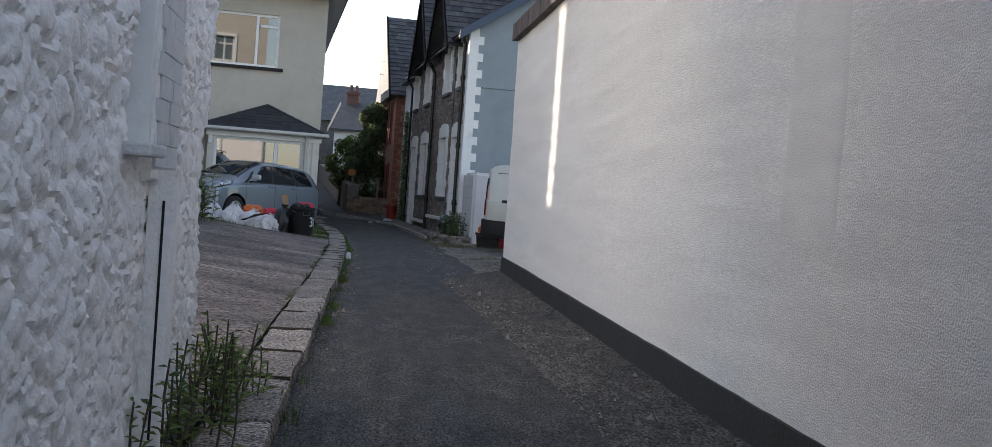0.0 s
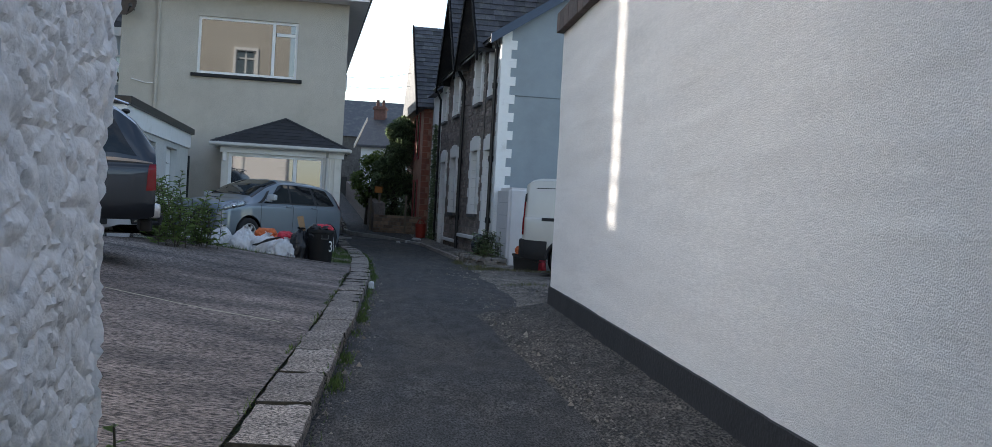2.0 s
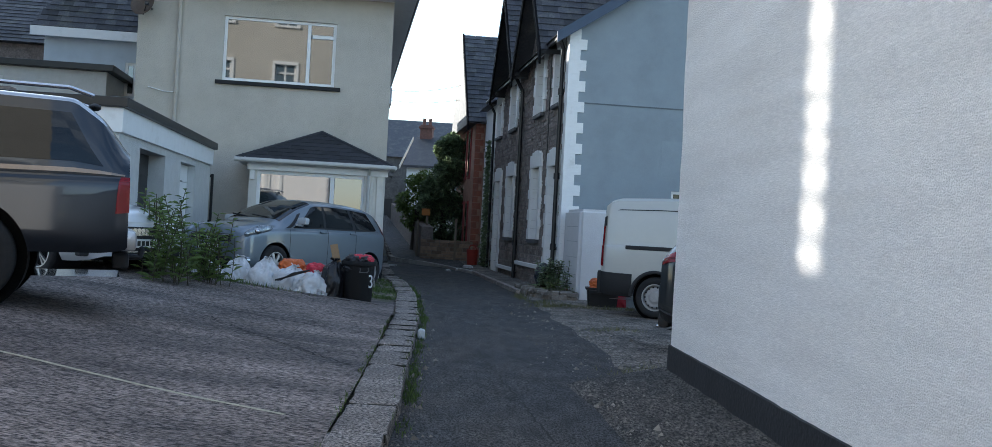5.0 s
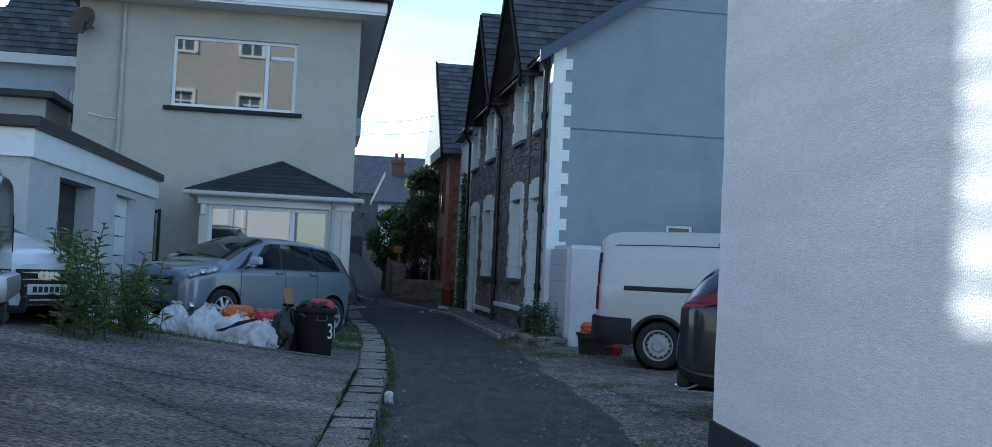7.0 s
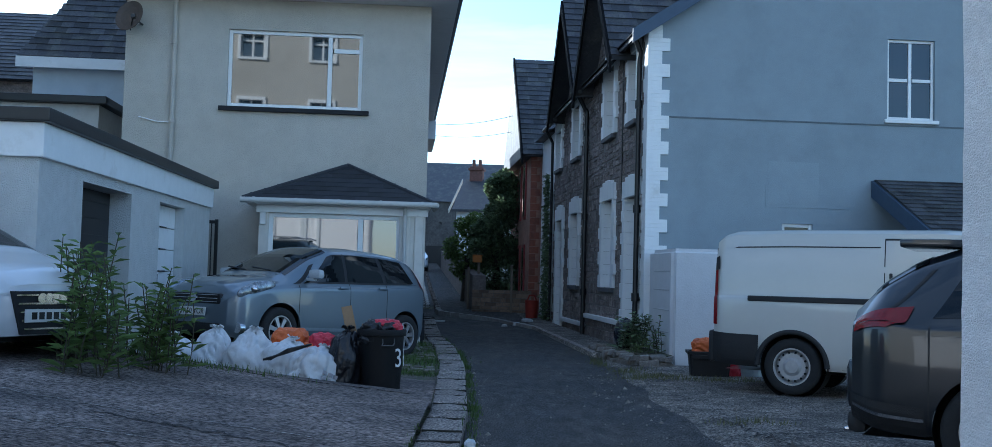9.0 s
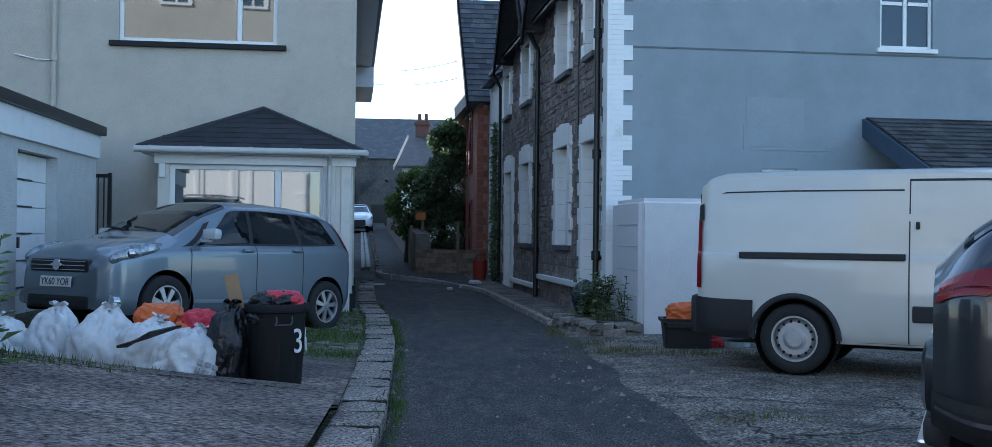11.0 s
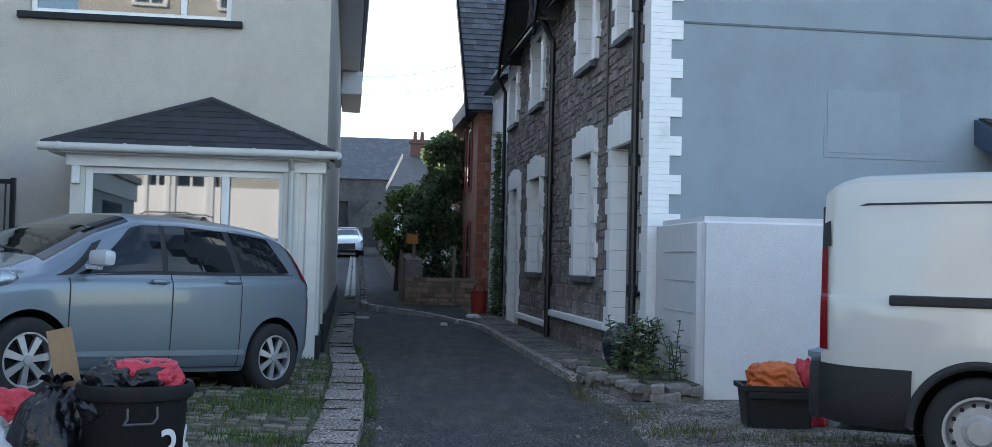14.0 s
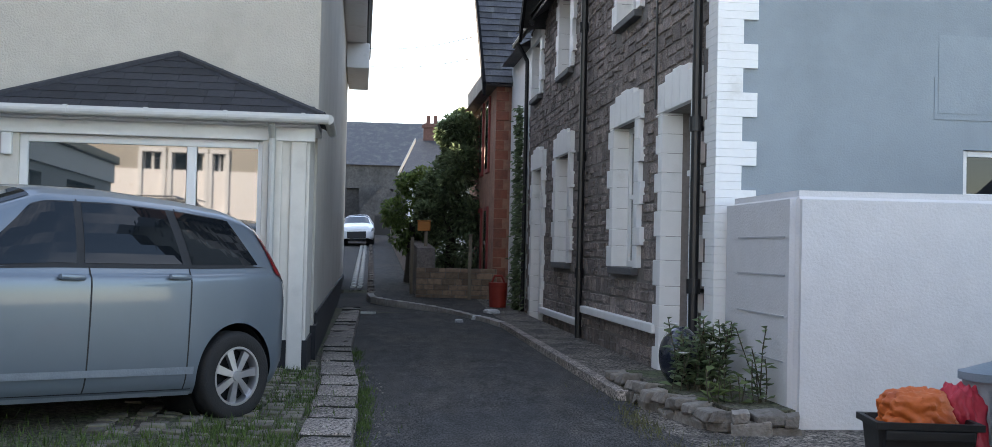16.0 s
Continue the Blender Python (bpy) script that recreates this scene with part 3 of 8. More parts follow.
part("bay_plinth", bm, TAR, bay, "black painted plinth")
casement(bay, -2.85, -0.47, 0.95, 2.42, BY + 0.04, [-1.2], WINDOW, [], fw=0.08, name="bay_window")
bm = B()
box(bm, -0.5, -0.3, BY - 0.05, BY, 0.0, 2.6, 0.02)
box(bm, -0.22, -0.06, BY - 0.03, BY, 0.0, 2.6, 0.02)
part("pilaster", bm, mat("cream_white_paint", (0.64, 0.61, 0.55)), bay, "white painted pilaster")
bm = B()
box(bm, BX0 + 0.02, BX0 + 0.12, BY - 0.06, BY, 2.2, 2.42, 0.015)
part("sensor_light", bm, PVC, bay, "small white lamp box")
bm = B()
o0, o1, oy, oz = BX0 - 0.27, BX1 + 0.14, BY - 0.3, 2.64
apx = (-1.5, -0.12, 3.38)
for f in (((o0, oy, oz), (o1, oy, oz), apx), ((o1, oy, oz), (o1, 0, oz), apx), ((o0, 0, oz), (o0, oy, oz), apx)):
    bm.faces.new([bm.verts.new(p) for p in f])
vv = Vector((0, apx[1] - oy, apx[2] - oz))
L1, W1, AP = vv.length, o1 - o0, apx[0] - o0
part("bay_roof", bm, DARKSLATE, bay, "dark shingle hipped bay roof")
SHINGLE = mat("dark_shingle_piece", (0.03, 0.031, 0.037), 0.75, 0.25, 25, 0.6, 80, pick=0.25)
nb = int(L1 / 0.16)
rsl = random.Random(8)
for kc in range(nb):
    b0, b1 = kc * L1 / nb, (kc + 1.25) * L1 / nb
    lo, hi = AP * (b0 + 0.08) / L1, W1 - (W1 - AP) * (b0 + 0.08) / L1
    a = lo
    while a < hi - 0.03:
        w = min(rsl.uniform(0.26, 0.4), hi - a)
        q = Vector((o0 + a, oy, oz)) + vv.normalized() * b0
        b = B()
        box(b, 0.002, w - 0.002, 0, min(b1, L1) - b0, 0, 0.012)
        part("shingle", b, SHINGLE, bay, at=Matrix.Translation(q + Vector((0, 0, 0.012))) @ Matrix.Rotation(math.atan2(vv.z, vv.y) - 0.05, 4, "X"))
        a += w
bm = B()
for e in ((o0, oy, oz), (o1, oy, oz)):
    tube(bm, [Vector(e) + Vector((0, 0, 0.02)), Vector(apx) + Vector((0, 0, 0.03))], 0.035, 6)
part("hip_tile", bm, DARKSLATE, bay)
bm = B()
box(bm, o0 + 0.06, o1 - 0.06, oy + 0.06, 0, 2.56, 2.63)
box(bm, BX0 - 0.05, BX1 + 0.05, BY - 0.06, BY, 2.42, 2.56, 0.01)
part("bay_soffit", bm, WHITE, bay, "white soffit board")
bm = B()
cyl(bm, (o0 - 0.03, oy - 0.02, 2.62), (o1 + 0.05, oy - 0.02, 2.62), 0.05)
cyl(bm, (o1 + 0.05, oy - 0.02, 2.62), (o1 + 0.05, -0.05, 2.62), 0.05)
for x in np.linspace(o0 + 0.2, o1 - 0.2, 5):
    cyl(bm, (x - 0.02, oy - 0.02, 2.62), (x + 0.02, oy - 0.02, 2.62), 0.058)
tube(bm, [(-0.4, oy + 0.02, 2.58), (-0.4, BY - 0.1, 2.45), (-0.4, BY - 0.1, 0.1)], 0.036, 8)
part("bay_gutter", bm, mat("greyed_plastic", (0.5, 0.49, 0.46), 0.5, 0.08, 6, 0.05, 30), bay, "white gutter and downpipe")

# aerial on the roof
aerial = thing("aerial", "thin metal television aerial pole above the slate roof", "aerial", HOUSE @ pose(-5.35, 3.4, 7.3))
part("pole", cyl(B(), (0, 0, 0), (0, 0, 3.2), 0.02, seg=8), mat("dull_metal", (0.2, 0.2, 0.21), 0.5, metal=0.6), aerial)
part("boom", cyl(B(), (0, -0.5, 3.0), (0, 0.5, 3.05), 0.012, seg=6), mat("dull_metal", (0.2, 0.2, 0.21)), aerial)
for q in range(7):
    part("element", cyl(B(), (-0.25, -0.45 + q * 0.15, 3.0), (0.25, -0.45 + q * 0.15, 3.0), 0.006, seg=5), mat("dull_metal", (0.2, 0.2, 0.21)), aerial)

# satellite dish
dish = thing("satellite_dish", "round brown satellite dish on the house corner", "dish", HOUSE @ pose(-5.45, -0.12, 5.95))
bm = B()
for r0, r1, d0, d1 in ((0.0, 0.1, 0.0, 0.004), (0.1, 0.2, 0.004, 0.02), (0.2, 0.28, 0.02, 0.045), (0.28, 0.3, 0.045, 0.05)):
    bmesh.ops.create_cone(bm, cap_ends=False, segments=28, radius1=r0, radius2=r1, depth=max(0.002, d1 - d0), matrix=Matrix.Translation((0, 0, (d0 + d1) / 2)))
bmesh.ops.solidify(bm, geom=bm.faces[:], thickness=0.008)
part("reflector", bm, mat("brown_metal", (0.09, 0.065, 0.05), 0.5, 0.15, 10, 0.1), dish, at=pose(-0.12, -0.3, 0.05, 75, 0, -25))
bm = B()
tube(bm, [(0, 0.1, 0), (-0.02, -0.2, 0), (-0.12, -0.28, 0.05)], 0.02)
tube(bm, [(-0.12, -0.3, -0.2), (-0.0, -0.62, -0.02)], 0.012)
box(bm, -0.03, 0.05, -0.68, -0.58, -0.05, 0.03, 0.015)
part("bracket", bm, BLACK, dish)

# ---- garage ----
GAR = pose(-4.28, 21.3, 0, 0, 0, 2.6)
garage = thing("garage", "white roughcast flat-roofed garage block with two doors", "garage", GAR)
bm = B()
walled(bm, 0, 8.2, 0, 2.42, 0, 0.55, [(1.35, 3.3, 0, 2.3), (4.75, 6.3, 0, 2.3)])
for v in bm.verts:
    v.co.x, v.co.y = -v.co.y, v.co.x
part("front_wall", bm, GARAGE, garage)
part("side_wall", box(B(), -5.5, -0.552, 0.001, 0.4, 0, 2.42), GARAGE, garage)
part("side_wall", box(B(), -5.5, -0.552, 7.8, 8.199, 0, 2.42), GARAGE, garage)
part("back_wall", box(B(), -5.5, -5.2, 0.4, 7.8, 0, 2.42), GARAGE, garage)
bm = B()
box(bm, -5.55, 0.05, -0.05, 8.25, 2.421, 2.76, 0.012)
part("fascia", bm, WHITE, garage, "white fascia band")
bm = B()
box(bm, -5.62, 0.12, -0.12, 8.32, 2.762, 2.9, 0.015)
part("roof", bm, BLACK, garage, "black felt roof edge")
gdoor = new("garage_door")
gdoor.parent = garage
for i in range(7):
    bm = B()
    box(bm, -0.18, -0.14, 4.76, 6.29, 0.02 + i * 0.325, 0.335 + i * 0.325, 0.006)
    part("panel", bm, WHITE, gdoor, "white door panel")
bm = B()
for i in range(1, 7):
    for a in (4.95, 5.35):
        box(bm, -0.138, -0.12, a, a + 0.34, 0.02 + i * 0.325 - 0.006, 0.02 + i * 0.325 + 0.012)
box(bm, -0.14, -0.09, 5.1, 5.16, 1.15, 1.28, 0.008)
part("slot", bm, BLACK, gdoor, "dark slots and handle")
# Black panel and slats stand in for the shade inside this doorway.
dark_way = new("dark_doorway")
dark_way.parent = garage
part("door_back", box(B(), -0.31, -0.27, 1.36, 3.29, 0.02, 2.29), BLACK, dark_way, "black panel coloured for the shade inside the doorway")
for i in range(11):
    part("slat", box(B(), -0.268, -0.25, 1.4, 3.2, 0.15 + i * 0.2, 0.19 + i * 0.2), BLACK, dark_way)

gate = thing("gate", "black metal side gate between garage and house", "gate", pose(-5.55, 31.0, 0.2, 0, 0, A))
bm = B()
for x in (0, 0.62):
    box(bm, x, x + 0.06, -0.03, 0.03, 0, 2.1, 0.006)
for z in (0.1, 1.0, 2.02):
    box(bm, 0.06, 0.62, -0.02, 0.02, z, z + 0.06)
part("gate_frame", bm, BLACK, gate)
for i in range(6):
    bm = B()
    cyl(bm, (0.11 + i * 0.09, 0, 0.16), (0.11 + i * 0.09, 0, 2.02), 0.012, seg=8)
    part("bar", bm, BLACK, gate)

# ---- houses behind the garage ----
BACK = frame_at(-6.6, 36.5)
back = thing("house", "pale blue rendered house with a steep slate roof", "house", BACK)
bm = B()
walled(bm, -4.0, 0, 0, 6.1, 0, 0.3, [(-1.87, -1.3, 4.5, 5.42)])
box(bm, -4.0, 0, 0.302, 7, 0, 6.1)
part("wall", bm, PALEBLUE, back)
bm = B()
for f in (((-4.3, -0.3, 6.2), (0.3, -0.3, 6.2), (0.3, 3, 10.2), (-2.6, 3, 10.2)), ((-4.3, -0.3, 6.2), (-2.6, 3, 10.2), (-4.3, 6, 6.2))):
    bm.faces.new([bm.verts.new(p) for p in f])
lb = math.hypot(3.3, 4.0)
slates(bm, (-4.3, -0.3, 6.2), (1, 0, 0), (0, 3.3, 4.0), 4.6, lb, 0.22, 0.3, cut=lambda b: (1.7 * b / lb, 4.6), seed=11)
part("roof", bm, SLATE, back)
bm = B()
box(bm, -4.3, 0.3, -0.33, -0.29, 5.95, 6.2)
part("fascia", bm, WHITE, back)
casement(back, -1.87, -1.3, 4.5, 5.42, 0.05, [-1.6], WINDOW, [], fw=0.08)

far_roof = thing("house", "stone house with a long grey slate roof behind extension", "house", frame_at(-10.5, 40))
bm = B()
box(bm, -9, 0.6, 0.3, 8, 0, 6.3)
part("wall", bm, RUBBLE2, far_roof)
bm = B()
prism(bm, [(-9, 0, 6.3), (-9, 8, 6.3), (-9, 4, 9.0)], (9.8, 0, 0))
slates(bm, (-9, -0.02, 6.3), (1, 0, 0), (0, 4, 2.7), 9.8, math.hypot(4, 2.7), 0.25, 0.32, seed=12)
part("roof", bm, SLATE, far_roof)

ext = thing("extension", "cream flat-roofed extension with dark roof edge", "building", frame_at(-8.3, 34.2))
bm = B()
walled(bm, -7, 0, 0, 4.85, 0, 0.3, [(-3.9, -2.5, 3.6, 4.6)])
box(bm, -7, 0, 0.302, 4, 0, 4.85)
part("wall", bm, GARAGE, ext)
bm = B()
box(bm, -7.2, 0.2, -0.2, 4.2, 4.852, 5.02, 0.02)
part("roof", bm, BLACK, ext, "dark roof edge")
casement(ext, -3.9, -2.5, 3.6, 4.6, 0.05, [-3.2], WINDOW, [], fw=0.07)
bm = B()
for i in range(14):
    a = -13.2 + i * 0.38
    box(bm, a, a + 0.37, 30.9, 31.3, 0, 4.88 - 0.1 * i + 0.05 * nz(i, 0, 0, 1.3), 0.03)
solid("wall_garden", bm, RUBBLE2, "dark rubble garden wall with a sloping top", "wall", "structure")

# ---- terrace on the right ----
BOARD = mat("black_board", (0.01, 0.01, 0.011), 0.9, 0.2, 10, 0.1, 40, spec=0.1)
ROW = frame_at(2.88, 29.35)
row = thing("terrace", "stone terraced houses with white quoins and slate roofs", "house", ROW)
# openings on the lane side: along, from and to, bottom and top
OPEN = [(0.75, 1.78, 0.12, 2.9), (3.0, 4.1, 1.2, 2.98), (0.95, 1.6, 4.3, 5.55), (3.05, 4.05, 4.3, 5.75), (7.25, 8.35, 1.2, 2.95), (9.85, 10.85, -0.05, 2.9), (7.3, 8.3, 4.3, 5.6), (10.3, 11.2, 4.3, 5.35)]
ROWL, WH = 11.7, 5.75


def lane_wall(bm, s0, s1, z0, z1, u0, u1, holes):
    """A wall along the lane: walled() laid along v."""
    seen = set(bm.verts)
    walled(bm, s0, s1, z0, z1, u0, u1, holes)
    for v in bm.verts:
        if v not in seen:
            v.co.x, v.co.y = v.co.y, v.co.x


bm = B()
lane_wall(bm, 0.05, ROWL, -0.3, WH, 0.03, 0.35, OPEN)
part("wall", bm, MORTAR, row, "brown rubble stone wall")
G1, G2 = (3.55, 1.95), (7.85, 1.95)          # middles and half widths of the front gables
bm = B()
for gc, gw in (G1, G2):
    prism(bm, [(0.03, gc - gw, WH), (0.03, gc + gw, WH), (0.03, gc, WH + 2.25)], (0.3, 0, 0))
part("gable_wall", bm, MORTAR, row)
bm = B()
gw_win = (4.28, 5.15, 4.32, 5.75)
walled(bm, 0.0, 8.0, -0.3, WH, 0, 0.3, [gw_win, (2.4, 2.95, 1.95, 2.42)])
prism(bm, [(0, 0, WH), (8, 0, WH), (4, 0, WH + 2.65)], (0, 0.3, 0))
box(bm, 0.36, 7.9, 0.32, ROWL - 0.02, -0.3, WH - 0.1)
part("gable_end", bm, BLUEGREY, row, "smooth blue-grey rendered gable end")
bm = B()
box(bm, 0.3, 8, -0.012, 0, 4.2, 4.225)
box(bm, 1.7, 6.3, -0.012, 0, 6.72, 6.74)
part("render_joint", bm, mat("joint_shadow", (0.13, 0.15, 0.165), 0.9), row)
bm = B()
box(bm, 2.14, 3.05, -0.006, 0, 2.76, 3.5)
box(bm, 2.1, 2.13, -0.008, 0, 2.7, 3.1)
box(bm, 2.13, 3.6, -0.008, 0, 2.7, 2.72)
part("render_patch", bm, mat("patched_blue_grey_render", (0.283, 0.323, 0.353), 0.88, 0.08, 3, 0.4, 60), row, "paler patched render")
casement(row, *gw_win, 0.05, [(gw_win[0] + gw_win[1]) / 2], glass("blue_glass", (0.03, 0.05, 0.08), strong=False), [(0, 5.03), (1, 5.03)], fw=0.05)
bm = B()
box(bm, gw_win[0] - 0.06, gw_win[1] + 0.06, -0.06, 0.05, gw_win[2] - 0.07, gw_win[2] - 0.002, 0.01)
part("sill", bm, WHITE, row)
casement(row, 2.4, 2.95, 1.95, 2.42, 0.04, [], glass("dark_glass", (0.012, 0.014, 0.016), strong=False), [], fw=0.06)
# roofs
bm = B()
sl = 2.65 / 4.0
prism(bm, [(-0.25, -0.22, WH - 0.16), (4, -0.22, WH + 2.65), (8.25, -0.22, WH - 0.16), (8.25, -0.22, WH - 0.1), (4, -0.22, WH + 2.76), (-0.25, -0.22, WH - 0.1)], (0, ROWL + 0.3, 0))
slates(bm, (-0.28, -0.22, WH - 0.1), (0, 1, 0), (4.28, 0, 2.86), ROWL + 0.3, math.hypot(4.28, 2.86), 0.22, 0.3, seed=21)
part("roof", bm, SLATE, row, "grey slate roof")
bm = B()
for gc, gw in (G1, G2):
    for sgn in (-1, 1):
        foot, peak = gc + sgn * (gw + 0.22), WH + 2.45
        d = Vector((0, gc - foot, peak - (WH - 0.25)))
        slates(bm, (-0.42, foot, WH - 0.22), (1, 0, 0), d, 4.2, d.length, 0.22, 0.3, seed=int(22 + gc + sgn))
        prism(bm, [(-0.4, foot, WH - 0.3), (-0.4, gc, peak - 0.06), (-0.4, gc, peak), (-0.4, foot, WH - 0.22)], (4.1, 0, 0))
part("gable_roof", bm, SLATE, row, "steep slate gable roof")
bm = B()
for gc, gw in (G1, G2):
    for sgn in (-1, 1):
        foot, peak = gc + sgn * (gw + 0.26), WH + 2.42
        prism(bm, [(-0.46, foot, WH - 0.55), (-0.46, gc, peak - 0.28), (-0.46, gc, peak + 0.02), (-0.46, foot, WH - 0.24)], (0.05, 0, 0))
part("bargeboard", bm, BOARD, row, "black bargeboard")
bm = B()
prism(bm, [(-0.35, -0.27, WH - 0.32), (4, -0.27, WH + 2.56), (4, -0.27, WH + 2.8), (-0.35, -0.27, WH - 0.08)], (0, 0.05, 0))
prism(bm, [(8.35, -0.27, WH - 0.32), (4, -0.27, WH + 2.56), (4, -0.27, WH + 2.8), (8.35, -0.27, WH - 0.08)], (0, 0.05, 0))
part("verge_board", bm, NAVY, row, "dark blue verge board")
bm = B()
tube(bm, [(-0.2, -0.25, WH - 0.08), (-0.2, 1.4, WH - 0.1)], 0.055)
tube(bm, [(-0.2, 0.3, WH - 0.1), (-0.08, 0.36, WH - 0.35), (-0.085, 0.4, WH - 0.5), (-0.085, 0.4, 0.1)], 0.045, 10)
for z in (4.4, 2.55, 1.0):
    cyl(bm, (-0.085, 0.4, z), (-0.085, 0.4, z + 0.14), 0.066)
    cyl(bm, (-0.085, 0.4, z + 0.03), (0.05, 0.4, z + 0.03), 0.02)
part("downpipe", bm, BLACK, row, "black iron downpipe")
bm = B()
tube(bm, [(-0.3, 5.6, WH - 0.2), (-0.3, 6.05, WH - 0.2)], 0.05)
tube(bm, [(-0.3, 5.9, WH - 0.2), (-0.07, 5.95, WH - 0.6), (-0.07, 5.97, 0.05)], 0.05, 10)
for z in (4.6, 2.7, 1.0):
    cyl(bm, (-0.07, 5.97, z), (-0.07, 5.97, z + 0.14), 0.068)
part("downpipe", bm, BLACK, row, "black iron downpipe")
bm = B()
tube(bm, [(-0.25, 9.9, WH - 0.2), (-0.25, 12.2, WH - 0.22)], 0.055)
tube(bm, [(-0.25, 11.75, WH - 0.22), (-0.05, 11.72, WH - 0.6), (-0.05, 11.7, 0.1)], 0.04, 8)
part("downpipe", bm, BLACK, row, "black iron downpipe")
bm = B()
tube(bm, [(0.0, 2.2, 5.6), (0.0, 2.2, 3.0)], 0.012, 6)
part("cable", bm, BLACK, row)


def sash(parent, s0, s1, z0, z1):
    """A white sliding sash window set deep in a lane-side opening, facing the lane."""
    win = new("window")
    win.parent = parent
    b = B()
    u = 0.17
    for a, c in ((s0, s0 + 0.07), (s1 - 0.07, s1)):
        box(b, u, u + 0.09, a, c, z0, z1, 0.008)
    for a, c in ((z0, z0 + 0.08), (z1 - 0.07, z1)):
        box(b, u, u + 0.09, s0 + 0.07, s1 - 0.07, a, c, 0.008)
    zm = (z0 + z1) / 2
    box(b, u + 0.01, u + 0.08, s0 + 0.07, s1 - 0.07, zm - 0.03, zm + 0.03, 0.006)
    box(b, u + 0.02, u + 0.06, (s0 + s1) / 2 - 0.012, (s0 + s1) / 2 + 0.012, z0 + 0.08, z1 - 0.07)
    part("window_frame", b, WHITE, win, "white sash frame")
    for a, c in ((z0 + 0.08, zm - 0.03), (zm + 0.03, z1 - 0.07)):
        b = B()
        box(b, u + 0.035, u + 0.045, s0 + 0.06, s1 - 0.06, a, c)
        part("pane", b, WINDOWL, win, "glass pane with pale blind behind")
    b = B()
    box(b, -0.07, 0.17, s0 - 0.06, s1 + 0.06, z0 - 0.09, z0 - 0.002, 0.012)
    part("sill", b, mat("grey_slate_sill", (0.1, 0.1, 0.105), 0.7), win, "dark slate sill")
    return win


for k in (1, 2, 3, 4, 6, 7):
    sash(row, *OPEN[k])
for k in (0, 5):
    s0, s1, z0, z1 = OPEN[k]
    dr = new("door")
    dr.parent = row
    b = B()
    box(b, 0.3, 0.34, s0, s1, z0, z1)
    for a, c in ((0.25, 1.0), (1.15, 1.95)):
        for p, q in ((s0 + 0.12, s0 + 0.46), (s1 - 0.46, s1 - 0.12)):
            box(b, 0.285, 0.3, p, q, z0 + a, z0 + c, 0.01)
    part("door_leaf", b, WHITE, dr, "white painted panelled door")
    b = B()
    box(b, 0.25, 0.36, s0, s1, z0 + 2.1, z0 + 2.16)
    part("door_frame", b, WHITE, dr)
    b = B()
    box(b, -0.12, 0.3, s0 - 0.05, s1 + 0.05, z0 - 0.3, z0, 0.015)
    part("threshold", b, GRANITE, dr, "stone step")
    b = B()
    bmesh.ops.create_icosphere(b, subdivisions=2, radius=0.035, matrix=Matrix.Translation((0.27, s0 + 0.12, z0 + 1.05)))
    part("knob", b, BLACK, dr, smooth=True)


def surround(s0, s1, z0, z1, top=0.3, side=0.17):
    """White painted stone blocks round an opening, long and short in turn, with a low arch of stones above; reveals lined white."""
    rng = random.Random(int(s0 * 100 + z0 * 10))
    z, k = z0, 0
    while z < z1 - 0.02:
        h = min(rng.uniform(0.2, 0.3), z1 - z)
        for sg in (0, 1):
            w = side + (0.13 if (k + sg) % 2 else 0.0) + rng.uniform(-0.02, 0.03)
            b = B()
            a, c = (s0 - w, s0 + 0.004) if sg == 0 else (s1 - 0.004, s1 + w)
            box(b, -0.035, 0.2, a, c, z + 0.0005, z + h - 0.0005, 0.009)
            part("stone", b, WHITE, row)
        z += h
        k += 1
    cnt = 5
    wide = (s1 - s0 + 2 * side + 0.1) / cnt
    for i in range(cnt):
        a = s0 - side - 0.05 + i * wide
        lift = 0.09 * (1 - ((i - 2) / 2.0) ** 2)
        b = B()
        box(b, -0.04, 0.2, a + 0.0005, a + wide - 0.0005, z1 + 0.0005, z1 + top + lift, 0.009)
        part("stone", b, WHITE, row)


for k, (s0, s1, z0, z1) in enumerate(OPEN):
    surround(s0, s1, z0, z1, 0.32 if k in (0, 1, 4, 5) else 0.2, 0.14 if k in (0, 5, 2) else 0.17)
bm = B()
box(bm, -0.07, 0.03, 1.95, 5.9, 0.5, 0.6, 0.015)
box(bm, -0.07, 0.03, 6.1, 9.65, 0.28, 0.38, 0.015)
part("plinth_band", bm, WHITE, row, "white painted plinth band")
# quoins: white painted bricks on the corner
rngq = random.Random(5)
z, k = -0.05, 0
while z < WH - 0.12:
    h = 0.225
    long = k % 2 == 0
    n_b = 3
    for q in range(n_b):
        b = B()
        box(b, -0.03, (0.36 if long else 0.22), -0.03, (0.32 if not long else 0.24), z + q * h / n_b + 0.0004, z + (q + 1) * h / n_b - 0.0004, 0.004)
        part("brick", b, WHITE, row)
    z += h
    k += 1
    if k % 2 == 0:
        z += 0.0
